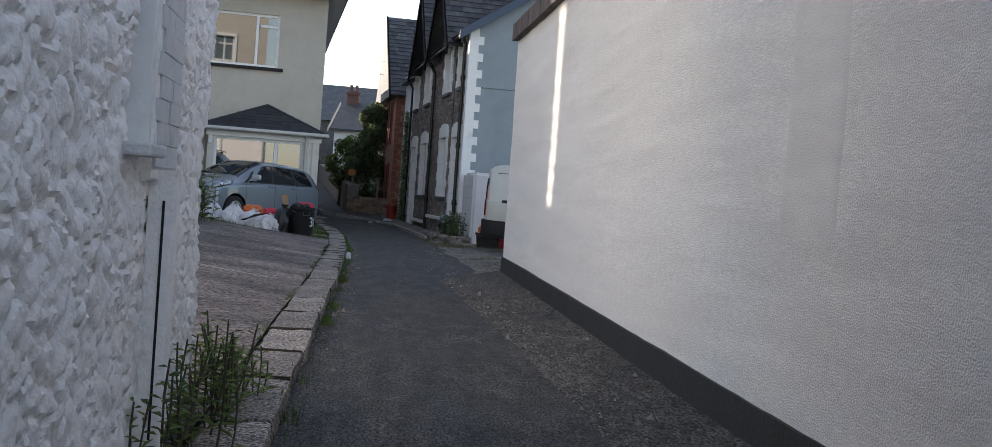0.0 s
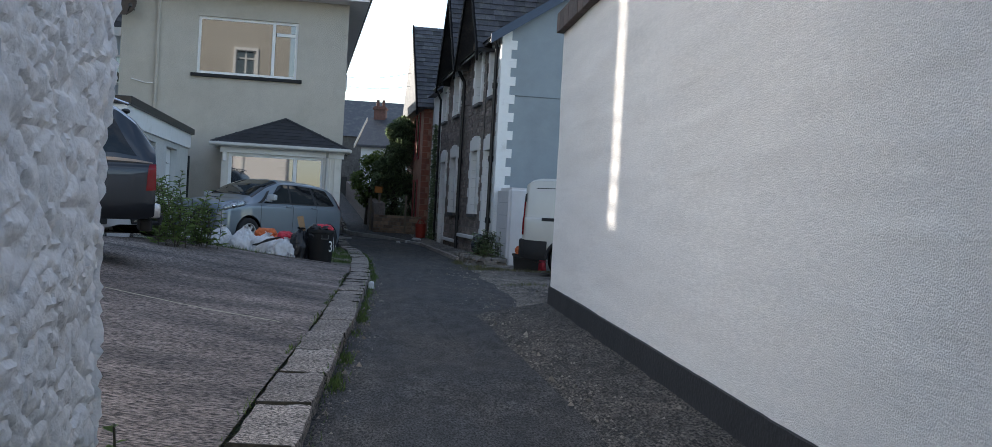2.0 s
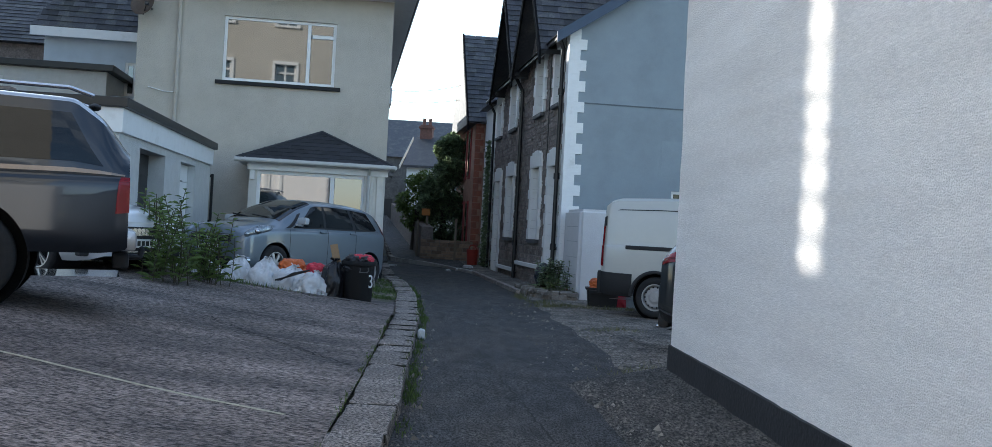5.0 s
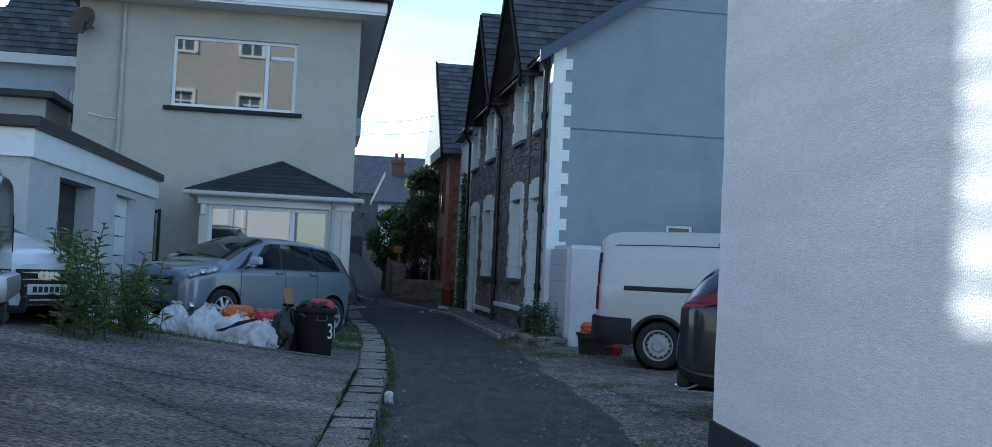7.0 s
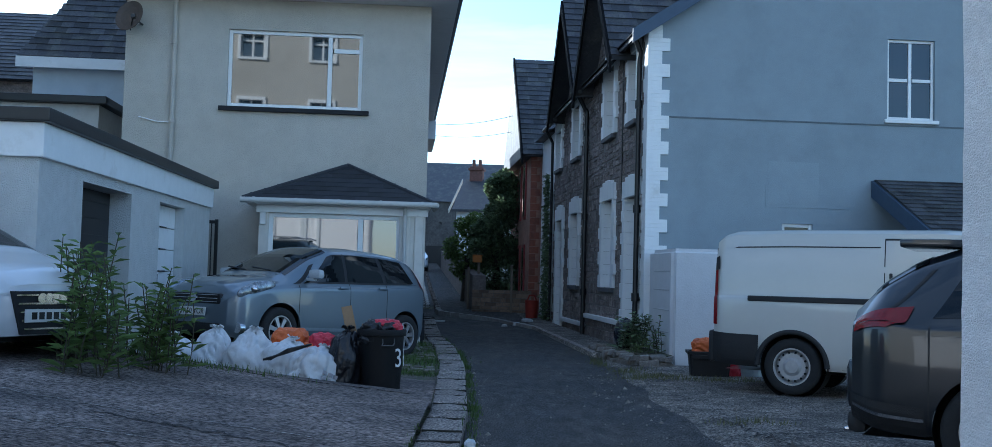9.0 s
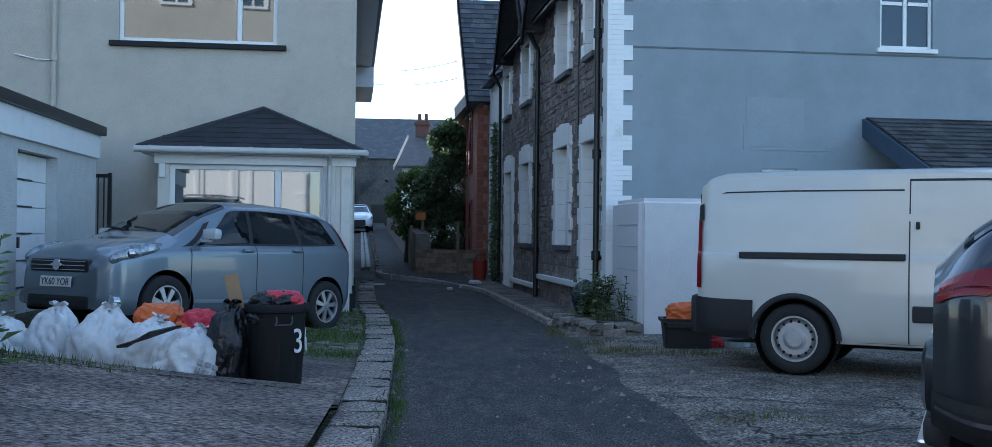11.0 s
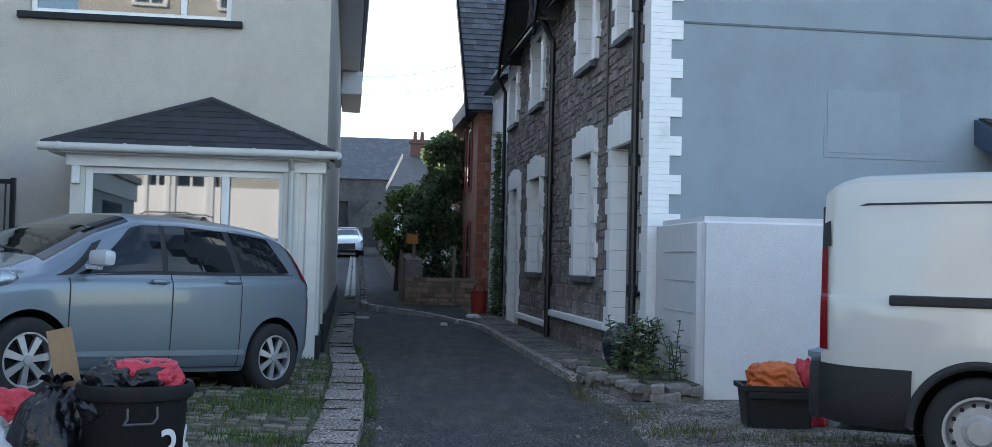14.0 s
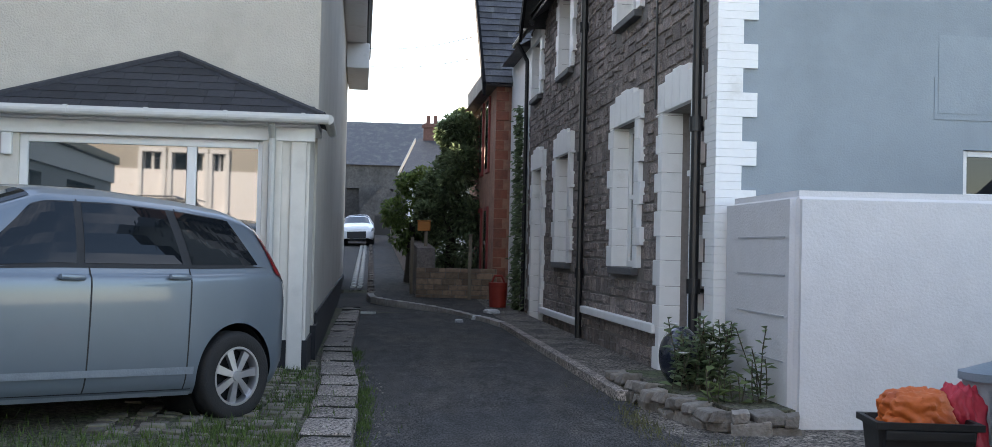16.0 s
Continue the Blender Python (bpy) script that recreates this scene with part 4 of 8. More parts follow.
# chimneys
for u, s, w, d, z0, z1, pots in ((2.7, 1.6, 1.3, 0.6, 6.6, 9.3, 3), (2.0, 5.9, 0.7, 0.6, 6.4, 8.9, 2)):
    ch = new("chimney")
    ch.parent = row
    b = B()
    box(b, u - w / 2, u + w / 2, s - d / 2, s + d / 2, z0, z1, 0.02)
    for e, zz in ((0.05, z1 - 0.3), (0.08, z1 - 0.14)):
        part("course", box(B(), u - w / 2 - e, u + w / 2 + e, s - d / 2 - e, s + d / 2 + e, zz, zz + 0.13, 0.01), mat("sooty_red_brick", (0.17, 0.07, 0.052), 0.9, 0.3, 10, 0.6, 40, second=(0.1, 0.05, 0.04), amount=0.5, second_scale=2), ch)
    part("stack", b, mat("sooty_red_brick", (0.17, 0.07, 0.052), 0.9, 0.3, 10, 0.6, 40, second=(0.1, 0.05, 0.04), amount=0.5, second_scale=2), ch, "dark red brick stack")
    for i in range(pots):
        b = B()
        x = u + (i - (pots - 1) / 2) * 0.34
        cyl(b, (x, s, z1), (x, s, z1 + 0.45), 0.12, 0.1)
        cyl(b, (x, s, z1 + 0.38), (x, s, z1 + 0.46), 0.135)
        part("pot", b, REDBRICK, ch)

# lean-to roof on the gable, behind the van
lean = thing("lean_to", "lean-to porch with dark slate roof on the gable", "porch", ROW @ pose(0, 0, 0))
bm = B()
box(bm, 4.6, 8, -2.0, -0.01, 0, 2.3)
part("wall", bm, BLUEGREY, lean)
bm = B()
prism(bm, [(4.05, -0.02, 3.15), (4.05, -2.4, 2.05), (4.05, -2.4, 2.13), (4.05, -0.02, 3.24)], (4.2, 0, 0))
slates(bm, (4.05, -2.4, 2.13), (1, 0, 0), (0, 2.38, 1.11), 4.2, 2.6, 0.18, 0.26, seed=31)
part("roof", bm, SLATE, lean, "slate roof")
bm = B()
prism(bm, [(4.0, 0, 2.93), (4.0, -2.45, 1.83), (4.0, -2.45, 2.12), (4.0, 0, 3.22)], (0.05, 0, 0))
part("verge_board", bm, NAVY, lean)

# pale house beyond the terrace, then the red brick one
pale = thing("house", "narrow pale rendered house with ivy", "house", ROW)
bm = B()
box(bm, 0.02, 7, ROWL + 0.03, 14.45, -0.3, 5.5)
part("wall", bm, WHITE, pale, "pale rendered wall")
bm = B()
prism(bm, [(-0.25, ROWL + 0.05, 5.45), (3.6, ROWL + 0.05, 7.6), (7.2, ROWL + 0.05, 5.45)], (0, 2.5, 0))
part("roof", bm, SLATE, pale)

brickh = thing("house", "red brick house with tall narrow windows and slate gable", "house", ROW)
bm = B()
box(bm, -0.3, 6, 14.6, 20.5, -0.5, 5.15)
part("wall", bm, ORANGEBRICK, brickh, "weathered pale red brick wall")
for i in range(24):
    b = B()
    box(b, -0.31, -0.02 - 0.1 * (i % 2), 14.57, 14.6, -0.1 + i * 0.22, 0.1 + i * 0.22, 0.005)
    part("quoin", b, REDBRICK, brickh)
    b = B()
    box(b, 0.25, 0.56, 14.55, 14.599, -0.1 + i * 0.22, 0.115 + i * 0.22, 0.005)
    part("quoin", b, REDBRICK, brickh)
bm = B()
peak_z = 8.6
prism(bm, [(-0.6, 14.3, 5.05), (-0.6, 17.5, peak_z), (-0.6, 20.8, 5.05)], (7.2, 0, 0))
slates(bm, (-0.62, 14.27, 5.08), (1, 0, 0), (0, 3.23, peak_z - 5.05), 7.2, math.hypot(3.23, peak_z - 5.05), 0.24, 0.32, seed=41)
part("roof", bm, SLATE, brickh)
bm = B()
prism(bm, [(-0.66, 14.2, 4.8), (-0.66, 17.5, peak_z - 0.2), (-0.66, 17.5, peak_z + 0.08), (-0.66, 14.2, 5.1)], (0.06, 0, 0))
part("bargeboard", bm, BOARD, brickh)
for s in (15.7, 17.0):
    for z0, z1 in ((0.5, 2.4), (3.2, 5.0)):
        b = B()
        box(b, -0.35, -0.25, s, s + 0.55, z0, z1, 0.01)
        part("window_frame", b, mat("red_paint", (0.25, 0.03, 0.025), 0.5), brickh, "red painted window frame")
        b = B()
        box(b, -0.362, -0.352, s + 0.08, s + 0.47, z0 + 0.1, z1 - 0.1)
        part("pane", b, WINDOW, brickh)

# ---- yard wall and steps in front of the gable ----
bm = B()
prism(bm, [(3.04, 27.65, -0.2), (9.0, 27.65, -0.2), (9.0, 27.95, -0.2), (3.3, 27.95, -0.2), (3.22, 29.3, -0.2), (2.94, 29.3, -0.2)], (0, 0, 2.085))
bmesh.ops.bevel(bm, geom=[e for e in bm.edges if max(v.co.z for v in e.verts) > 1.8 or abs(e.verts[0].co.z - e.verts[1].co.z) > 1], offset=0.07, segments=3, affect="EDGES")
solid("wall_yard", bm, mat("white_wall_paint", (0.6, 0.59, 0.595), 0.85, 0.05, 4, 0.5, 50, second=(0.6, 0.61, 0.62), amount=0.15), "smooth white painted yard wall with rounded top", "wall", "structure", smooth=40)
bm = B()
for z in (0.55, 0.9, 1.22, 1.52):
    prism(bm, [(3.022, 27.8, z), (2.958, 28.9, z), (2.958, 28.9, z + 0.012), (3.022, 27.8, z + 0.012)], (0.03, 0, 0))
solid("wall_joint", bm, mat("grey_joint", (0.4, 0.41, 0.42), 0.9), "thin board marks on the yard wall", "trim", "structure")

# ---- up the hill ----
bm = B()
walled(bm, 43.8, 78, 0, 1.2, 0, 0.4, [])
for v in bm.verts:
    y = v.co.x
    v.co.x, v.co.y, v.co.z = lane_x(y) + 0.95 + v.co.y, y, v.co.z + road_z(y) - 0.05
solid("wall_lane", bm, RUBBLE2, "low stone garden wall up the lane", "wall", "structure")
bm = B()
walled(bm, -0.2, 1.6, 0, 0.95, 0, 0.4, [])
for v in bm.verts:
    v.co.y += 43.75
wall_corner = solid("wall_corner", bm, MORTAR, "low coursed stone wall at the corner", "wall", "structure")
BROWNSTONE = mat("brown_wall_stone", (0.24, 0.17, 0.12), 0.95, 0.3, 12, 0.8, 40, pick=0.35)
rc2 = random.Random(15)
z = 0.0
while z < 0.95:
    h = rc2.uniform(0.08, 0.15)
    x = -0.2
    while x < 1.58:
        w = min(rc2.uniform(0.14, 0.36), 1.6 - x)
        b = B()
        box(b, x + 0.006, x + w - 0.006, 43.72 - rc2.uniform(0, 0.02), 43.77, z + 0.006, z + h - 0.004, 0.012)
        part("stone", b, BROWNSTONE, wall_corner)
        x += w
    z += h
# Unseen block, added to keep direct sun off the hill lane.
bm = B()
box(bm, -14, -8.2, 52, 100, -0.5, 8.6)
solid("wall_hill_houses", bm, CREAM, "unseen plain block added west of the hill lane for shade", "wall", "structure")
sheet("pavement_hill", lambda y: lane_x(y), lambda y: lane_x(y) + 0.97, 44.55, 90, lambda x, y: road_z(y) + 0.03, ASPHALT, step=0.8, label="dark tarmac footway climbing beside the wall", category="pavement")
bm = B()
for y in np.arange(44.5, 88, 1.0):
    x = lane_x(y)
    box(bm, x - 0.14, x, y, y + 0.97, road_z(y) - 0.1, road_z(y + 0.5) + 0.055)
solid("kerb_hill", bm, GRANITE, "pale granite kerb up the hill", "kerb", "structure")
CORNER = [(38.2, 1.5), (39.4, 1.28), (40.6, 0.86), (41.6, 0.35), (42.4, -0.2), (43.1, -0.78), (43.7, -1.08), (44.6, -1.19)]


def corner_x(y):
    ys_, xs_ = zip(*CORNER)
    return float(np.interp(y, ys_, xs_))


sheet("pavement_corner", corner_x, lambda y: 2.05 - 0.066 * (y - 30), 38.2, 44.6, lambda x, y: road_z(y) + 0.06, ASPHALT, step=0.25, label="dark tarmac footway round the corner wall", category="pavement")
kc = thing("kerb_corner", "pale granite kerb curving round the corner", "kerb", pose(0, 0, 0), kind="structure")
cy = 38.2
while cy < 44.4:
    y1 = cy + 0.32
    xa, xb = corner_x(cy), corner_x(y1)
    b = B()
    d = Vector((xb - xa, y1 - cy, 0)).normalized()
    nrm = Vector((-d.y, d.x, 0)) * 0.15
    p0, p1 = Vector((xa, cy, road_z(cy) - 0.12)), Vector((xb, y1, road_z(cy) - 0.12)) - d * 0.012
    prism(b, [p0, p1, p1 + nrm, p0 + nrm], (0, 0, 0.195))
    part("kerb_stone", b, mat("pale_granite", (0.36, 0.34, 0.32), 0.9, 0.3, 12, 0.6, 50, pick=0.12), kc)
    cy = y1
LINE = mat("road_paint", (0.6, 0.6, 0.57), 0.8, 0.15, 12, 0.2)
bm = B()
for off in (0.35, 0.52):
    for y in np.arange(47, 74, 1.0):
        x = lane_x(y) - off
        box(bm, x - 0.045, x + 0.045, y, y + 1.0, road_z(y) - 0.1, road_z(y + 0.5) + 0.0)
for i in range(5):
    box(bm, -2.6 + i * 0.28, -2.42 + i * 0.28, 41.3, 41.9, 0, road_z(41) + 0.004)
box(bm, -2.6, -0.9, 40.75, 40.9, 0, road_z(41) + 0.004)
solid("road_line", bm, LINE, "worn white road markings at the junction", "road marking", "structure")

CHURCHSTONE = mat("dark_church_stone", (0.11, 0.105, 0.1), 0.95, 0.4, 6, 0.8, 12, second=(0.065, 0.062, 0.06), amount=0.5, second_scale=1.2)
church = thing("church", "dark stone hall with a steep slate roof", "church", pose(-8.5, 90, 1.6, 0, 0, 2))
bm = B()
walled(bm, 0, 16, -1, 5.2, 0, 0.4, [(2.6, 3.4, 1.2, 3.6), (4.8, 5.6, 1.2, 3.6), (6.9, 7.7, 1.2, 3.6)])
box(bm, 0, 16, 0.41, 9, -1, 5.2)
part("wall", bm, CHURCHSTONE, church)
bm = B()
prism(bm, [(-0.1, -0.3, 5.1), (-0.1, 4.5, 8.4), (-0.1, 9.3, 5.1)], (16.2, 0, 0))
part("roof", bm, SLATE, church)
bm = B()
box(bm, 0.1, 0.6, 4.2, 4.8, 8.2, 8.9)
cyl(bm, (0.35, 4.5, 8.9), (0.35, 4.5, 9.6), 0.1, 0.02)
part("finial", bm, CHURCHSTONE, church)
bm = B()
prism(bm, [(3.6, -2.2, -1), (6.6, -2.2, -1), (6.6, -2.2, 2.2), (5.1, -2.2, 3.8), (3.6, -2.2, 2.2)], (0, 2.2, 0))
part("porch", bm, CHURCHSTONE, church, "gabled stone porch")
bm = B()
box(bm, 4.5, 5.7, -2.23, -2.2, -0.8, 1.8)
part("porch_door", bm, BLACK, church)

white_h = thing("house", "white house with slate roof and red chimney up the hill", "house", pose(-1.5, 75, 1.5, 0, 0, -9))
bm = B()
box(bm, 0, 5, 0, 8, -0.5, 3.8)
prism(bm, [(0, 0.0, 3.8), (0, 4.0, 5.6), (0, 8.0, 3.8)], (5, 0, 0))
part("wall", bm, WHITE, white_h)
bm = B()
prism(bm, [(-0.2, -0.4, 3.6), (-0.2, 4.0, 5.75), (-0.2, 4.0, 5.9), (-0.2, -0.4, 3.75)], (5.6, 0, 0))
part("roof", bm, SLATE, white_h)
bm = B()
prism(bm, [(-0.42, -0.45, 3.5), (-0.42, 4.0, 5.7), (-0.42, 4.0, 5.9), (-0.42, -0.45, 3.7)], (0.06, 0, 0))
part("verge_board", bm, CREAM, white_h, "pale painted roof verge")
bm = B()
box(bm, 0.1, 0.9, 3.7, 4.4, 5.4, 6.7, 0.02)
box(bm, 0.02, 0.98, 3.62, 4.48, 6.45, 6.6, 0.01)
for x in (0.3, 0.7):
    cyl(bm, (x, 4.05, 6.7), (x, 4.05, 7.15), 0.12, 0.1)
part("chimney", bm, mat("sooty_brick", (0.14, 0.07, 0.055), 0.9, 0.3, 8, 0.5, 30), white_h, "sooty brick chimney with two pots")

# wires over the lane
for p, q in (((-2.35, 49.5, 6.4), (1.5, 46.7, 6.3)), ((-2.2, 47.5, 6.5), (1.5, 46.9, 6.9))):
    pts = [Vector(p).lerp(Vector(q), i / 10) - Vector((0, 0, 0.2 * math.sin(math.pi * i / 10))) for i in range(11)]
    bm = tube(B(), pts, 0.008, 5)
    solid("overhead_wire", bm, BLACK, "thin overhead wires crossing between the houses", "wire")

# ---- vehicles ----
TYRE = mat("tyre_rubber", (0.018, 0.018, 0.018), 0.85, 0.2, 20, 0.4, 90)
ALLOY = mat("alloy", (0.5, 0.5, 0.52), 0.35, 0.08, 10, 0.05, metal=0.8)
STEEL = mat("steel_wheel", (0.42, 0.41, 0.4), 0.5, 0.12, 14, 0.1, metal=0.4)
CARGLASS = glass("car_glass", (0.008, 0.01, 0.012), strong=False)
CHROME = mat("chrome", (0.6, 0.6, 0.62), 0.15, 0.03, 5, 0, metal=1.0)
REDLAMP = lamp_glass("red_lamp", (0.17, 0.001, 0.004))
CLEARLAMP = mat("clear_lamp", (0.3, 0.33, 0.36), 0.12, 0.5, 9, 0.4, 30, second=(0.06, 0.065, 0.07), amount=0.5, second_scale=14, coat=0.8, metal=0.5)
PLATE = mat("number_plate", (0.75, 0.75, 0.73), 0.4, 0.03, 8, 0)
WELL = mat("wheel_arch_liner", (0.008, 0.008, 0.008), 0.9, 0.2, 10, 0)


def paint(name, color, metal=0.0):
    return mat(name, color, 0.32, 0.03, 4, 0.0, metal=metal, coat=0.9, second=tuple(0.93 * c for c in color), amount=0.3, second_scale=2)


def smooth_curve(xs, vals, x):
    """Values between the stations, gently rounded."""
    acc = 0.0
    for d, w in ((-0.06, 1), (-0.03, 2), (0, 3), (0.03, 2), (0.06, 1)):
        acc += w * float(np.interp(x + d, xs, vals))
    return acc / 9


class Shell:
    """A vehicle's skin as a surface over x (forwards) and t (0 at the sill, 4 at the belt, 5 at the roof rail, 7 at the middle of the roof)."""

    def __init__(self, st, sharp_ends=False):
        st = sorted(st)
        self.xs = [s[0] for s in st]
        self.cols = [[s[k] for s in st] for k in range(1, 7)]
        self.x0, self.x1 = self.xs[0], self.xs[-1]

    def section(self, x):
        zb, zs, zr, wl, wb, wr = (smooth_curve(self.xs, c, x) for c in self.cols)
        return [(wl, zb), (wb * 0.985, zb + 0.1), (wb, zb + 0.38 * (zs - zb)), (wb * 0.99, zs - 0.09), (wb * 0.955, zs), (wr, zr - 0.07), (wr * 0.72, zr - 0.014), (0.0, zr)]

    def at(self, x, t, side=1, off=0.0):
        p = self.section(x)

        def cr(tt):
            tt = min(max(tt, 0.0), 6.9999)
            i = int(tt)
            f = tt - i
            if i == 4:
                (a, b), (c, d) = p[4], p[5]
                g = math.sin(f * math.pi) * 0.018
                return a + (c - a) * f + g, b + (d - b) * f
            a, b, c, d = p[max(i - 1, 0)], p[i], p[i + 1], (p[i + 2] if i + 2 < 8 else (-p[6][0], p[6][1]))
            if i == 3:
                d = (2 * c[0] - b[0], 2 * c[1] - b[1])
            if i == 5:
                a = (2 * b[0] - c[0] + 0.03, b[1] - 0.1)
            return tuple(0.5 * (2 * b[k] + (c[k] - a[k]) * f + (2 * a[k] - 5 * b[k] + 4 * c[k] - d[k]) * f * f + (3 * b[k] - a[k] - 3 * c[k] + d[k]) * f ** 3) for k in (0, 1))
        y, z = cr(t)
        v = Vector((x, side * y, z))
        if off:
            e = 0.02
            ta, tb = max(t - 0.04, 0.0), min(t + 0.04, 6.99)
            xa, xb = max(x - e, self.x0), min(x + e, self.x1)
            du = self.at(xb, t, side) - self.at(xa, t, side)
            dv = self.at(x, tb, side) - self.at(x, ta, side)
            n = du.cross(dv) * -side
            if n.length > 1e-9:
                v += n.normalized() * off
        return v

    def body(self, arches, step=0.022):
        bm = B()
        nx = int((self.x1 - self.x0) / step)
        ts = [7 * k / 84 for k in range(85)]
        for side in (1, -1):
            g = []
            for i in range(nx + 1):
                x = self.x0 + (self.x1 - self.x0) * i / nx
                g.append([bm.verts.new(self.at(x, t, side)) for t in ts])
            for i in range(nx):
                for k in range(84):
                    f = [g[i][k], g[i + 1][k], g[i + 1][k + 1], g[i][k + 1]]
                    c = sum((v.co for v in f), Vector()) / 4
                    if ts[k] < 4 and any(math.hypot(c.x - ax, c.z - az) < r for ax, az, r in arches):
                        continue
                    bm.faces.new(f)
            for row_ in g:
                for k, v in enumerate(row_):
                    if ts[k] < 4.1:
                        for ax, az, r in arches:
                            d = math.hypot(v.co.x - ax, v.co.z - az)
                            if v.link_faces and len(v.link_faces) < 4 and abs(d - r) < 0.05 and d > 1e-6:
                                v.co.x = ax + (v.co.x - ax) * r / d
                                v.co.z = az + (v.co.z - az) * r / d
        for end in (self.x0, self.x1):
            ring = [self.at(end, t, 1) for t in ts] + [self.at(end, t, -1) for t in reversed(ts[:-1])]
            bm.faces.new([bm.verts.new(p) for p in ring])
        vs = [bm.verts.new((self.x0 + 0.05, -0.6, 0.24)), bm.verts.new((self.x1 - 0.05, -0.6, 0.24)), bm.verts.new((self.x1 - 0.05, 0.6, 0.24)), bm.verts.new((self.x0 + 0.05, 0.6, 0.24))]
        bm.faces.new(vs)
        bmesh.ops.remove_doubles(bm, verts=bm.verts, dist=0.0008)
        return bm

    def patch(self, bm, x_lo, x_hi, t_lo, t_hi, side, off=0.005, nx=12, nt=6):
        """A panel that lies on the skin; x_lo and x_hi are (at t_lo, at t_hi)."""
        g = []
        for k in range(nt + 1):
            f = k / nt
            t = t_lo + (t_hi - t_lo) * f
            a, b = x_lo[0] + (x_lo[1] - x_lo[0]) * f, x_hi[0] + (x_hi[1] - x_hi[0]) * f
            g.append([bm.verts.new(self.at(a + (b - a) * i / nx, t, side, off)) for i in range(nx + 1)])
        for k in range(nt):
            for i in range(nx):
                bm.faces.new((g[k][i], g[k][i + 1], g[k + 1][i + 1], g[k + 1][i]))
        return bm

    def across(self, bm, xf, t0, off=0.005, nx=8):
        """A screen from side to side: xf(f) gives x for f from its foot to its head."""
        g = []
        for k in range(nx + 1):
            x = xf(k / nx)
            line = [self.at(x, t0 + (7 - t0) * i / 6, 1, off) for i in range(7)] + [self.at(x, 7 - (7 - t0) * i / 6, -1, off) for i in range(1, 7)]
            g.append([bm.verts.new(p) for p in line])
        for k in range(nx):
            for i in range(12):
                bm.faces.new((g[k][i], g[k][i + 1], g[k + 1][i + 1], g[k + 1][i]))
        return bm


def wheel(parent, x, y, z, r, width, side, style, spokes=7, rim_mat=None):
    """A road wheel with tyre, rim and hub, facing side (+1 or -1 along y)."""
    w = new("wheel")
    w.parent = parent
    w.matrix_basis = pose(x, y, z)
    prof = [(0.62, -0.5), (0.9, -0.5), (0.97, -0.42), (1.0, -0.28), (1.0, 0.28), (0.97, 0.42), (0.9, 0.5), (0.68, 0.48), (0.64, 0.42)]
    seg = 40
    b = B()
    rings = []
    for i in range(seg):
        a = 2 * math.pi * i / seg
        rings.append([b.verts.new((r * p * math.cos(a), side * width * q, r * p * math.sin(a))) for p, q in prof])
    for i in range(seg):
        for k in range(len(prof) - 1):
            b.faces.new((rings[i][k], rings[(i + 1) % seg][k], rings[(i + 1) % seg][k + 1], rings[i][k + 1]))
    part("tyre", b, TYRE, w, "black rubber tyre", smooth=50)
    rm = rim_mat or ALLOY
    b = B()
    rr = r * 0.66
    cyl(b, (0, -0.3 * side * width, 0), (0, 0.05 * side * width, 0), rr * 0.98, seg=40)
    part("brake", b, WELL, w)
    b = B()
    prof2 = [(0.99, 0.12), (1.0, 0.46), (0.93, 0.46), (0.9, 0.38), (0.88, 0.1)]
    rings = []
    for i in range(seg):
        a = 2 * math.pi * i / seg
        rings.append([b.verts.new((rr * p * math.cos(a), side * width * q, rr * p * math.sin(a))) for p, q in prof2])
    for i in range(seg):
        for k in range(len(prof2) - 1):
            b.faces.new((rings[i][k], rings[(i + 1) % seg][k], rings[(i + 1) % seg][k + 1], rings[i][k + 1]))
    if style == "spokes":
        for i in range(spokes):
            a = 2 * math.pi * i / spokes + 0.3
            for da in ((0.0,) if spokes > 6 else (-0.16, 0.16)):
                c, s = math.cos(a + da), math.sin(a + da)
                p0 = Vector((c * rr * 0.16, side * width * 0.42, s * rr * 0.16))
                p1 = Vector((c * rr * 0.95, side * width * 0.36, s * rr * 0.95))
                t = Vector((-s, 0, c)) * rr * (0.12 if spokes > 6 else 0.05)
                d = Vector((0, -side * 0.03, 0))
                prism(b, [p0 - t * 0.8, p0 + t * 0.8, p1 + t * 1.25, p1 - t * 1.25], d)
    else:
        cyl(b, (0, 0.12 * side * width, 0), (0, 0.34 * side * width, 0), rr * 0.9, rr * 0.72, seg=40)
        cyl(b, (0, 0.34 * side * width, 0), (0, 0.4 * side * width, 0), rr * 0.5, rr * 0.42, seg=28)
    part("rim", b, rm, w, "silver wheel rim", smooth=35)
    if style == "steel":
        b = B()
        for i in range(14):
            a = 2 * math.pi * i / 14
            c, s = math.cos(a) * rr * 0.76, math.sin(a) * rr * 0.76
            cyl(b, (c, 0.26 * side * width, s), (c, 0.345 * side * width, s), rr * 0.065, seg=8)
        part("vent_hole", b, WELL, w)
    b = B()
    cyl(b, (0, 0.38 * side * width, 0), (0, 0.47 * side * width, 0), rr * (0.2 if style == "spokes" else 0.42), rr * (0.16 if style == "spokes" else 0.34), seg=24)
    part("hub", b, rm, w, smooth=35)
    return w


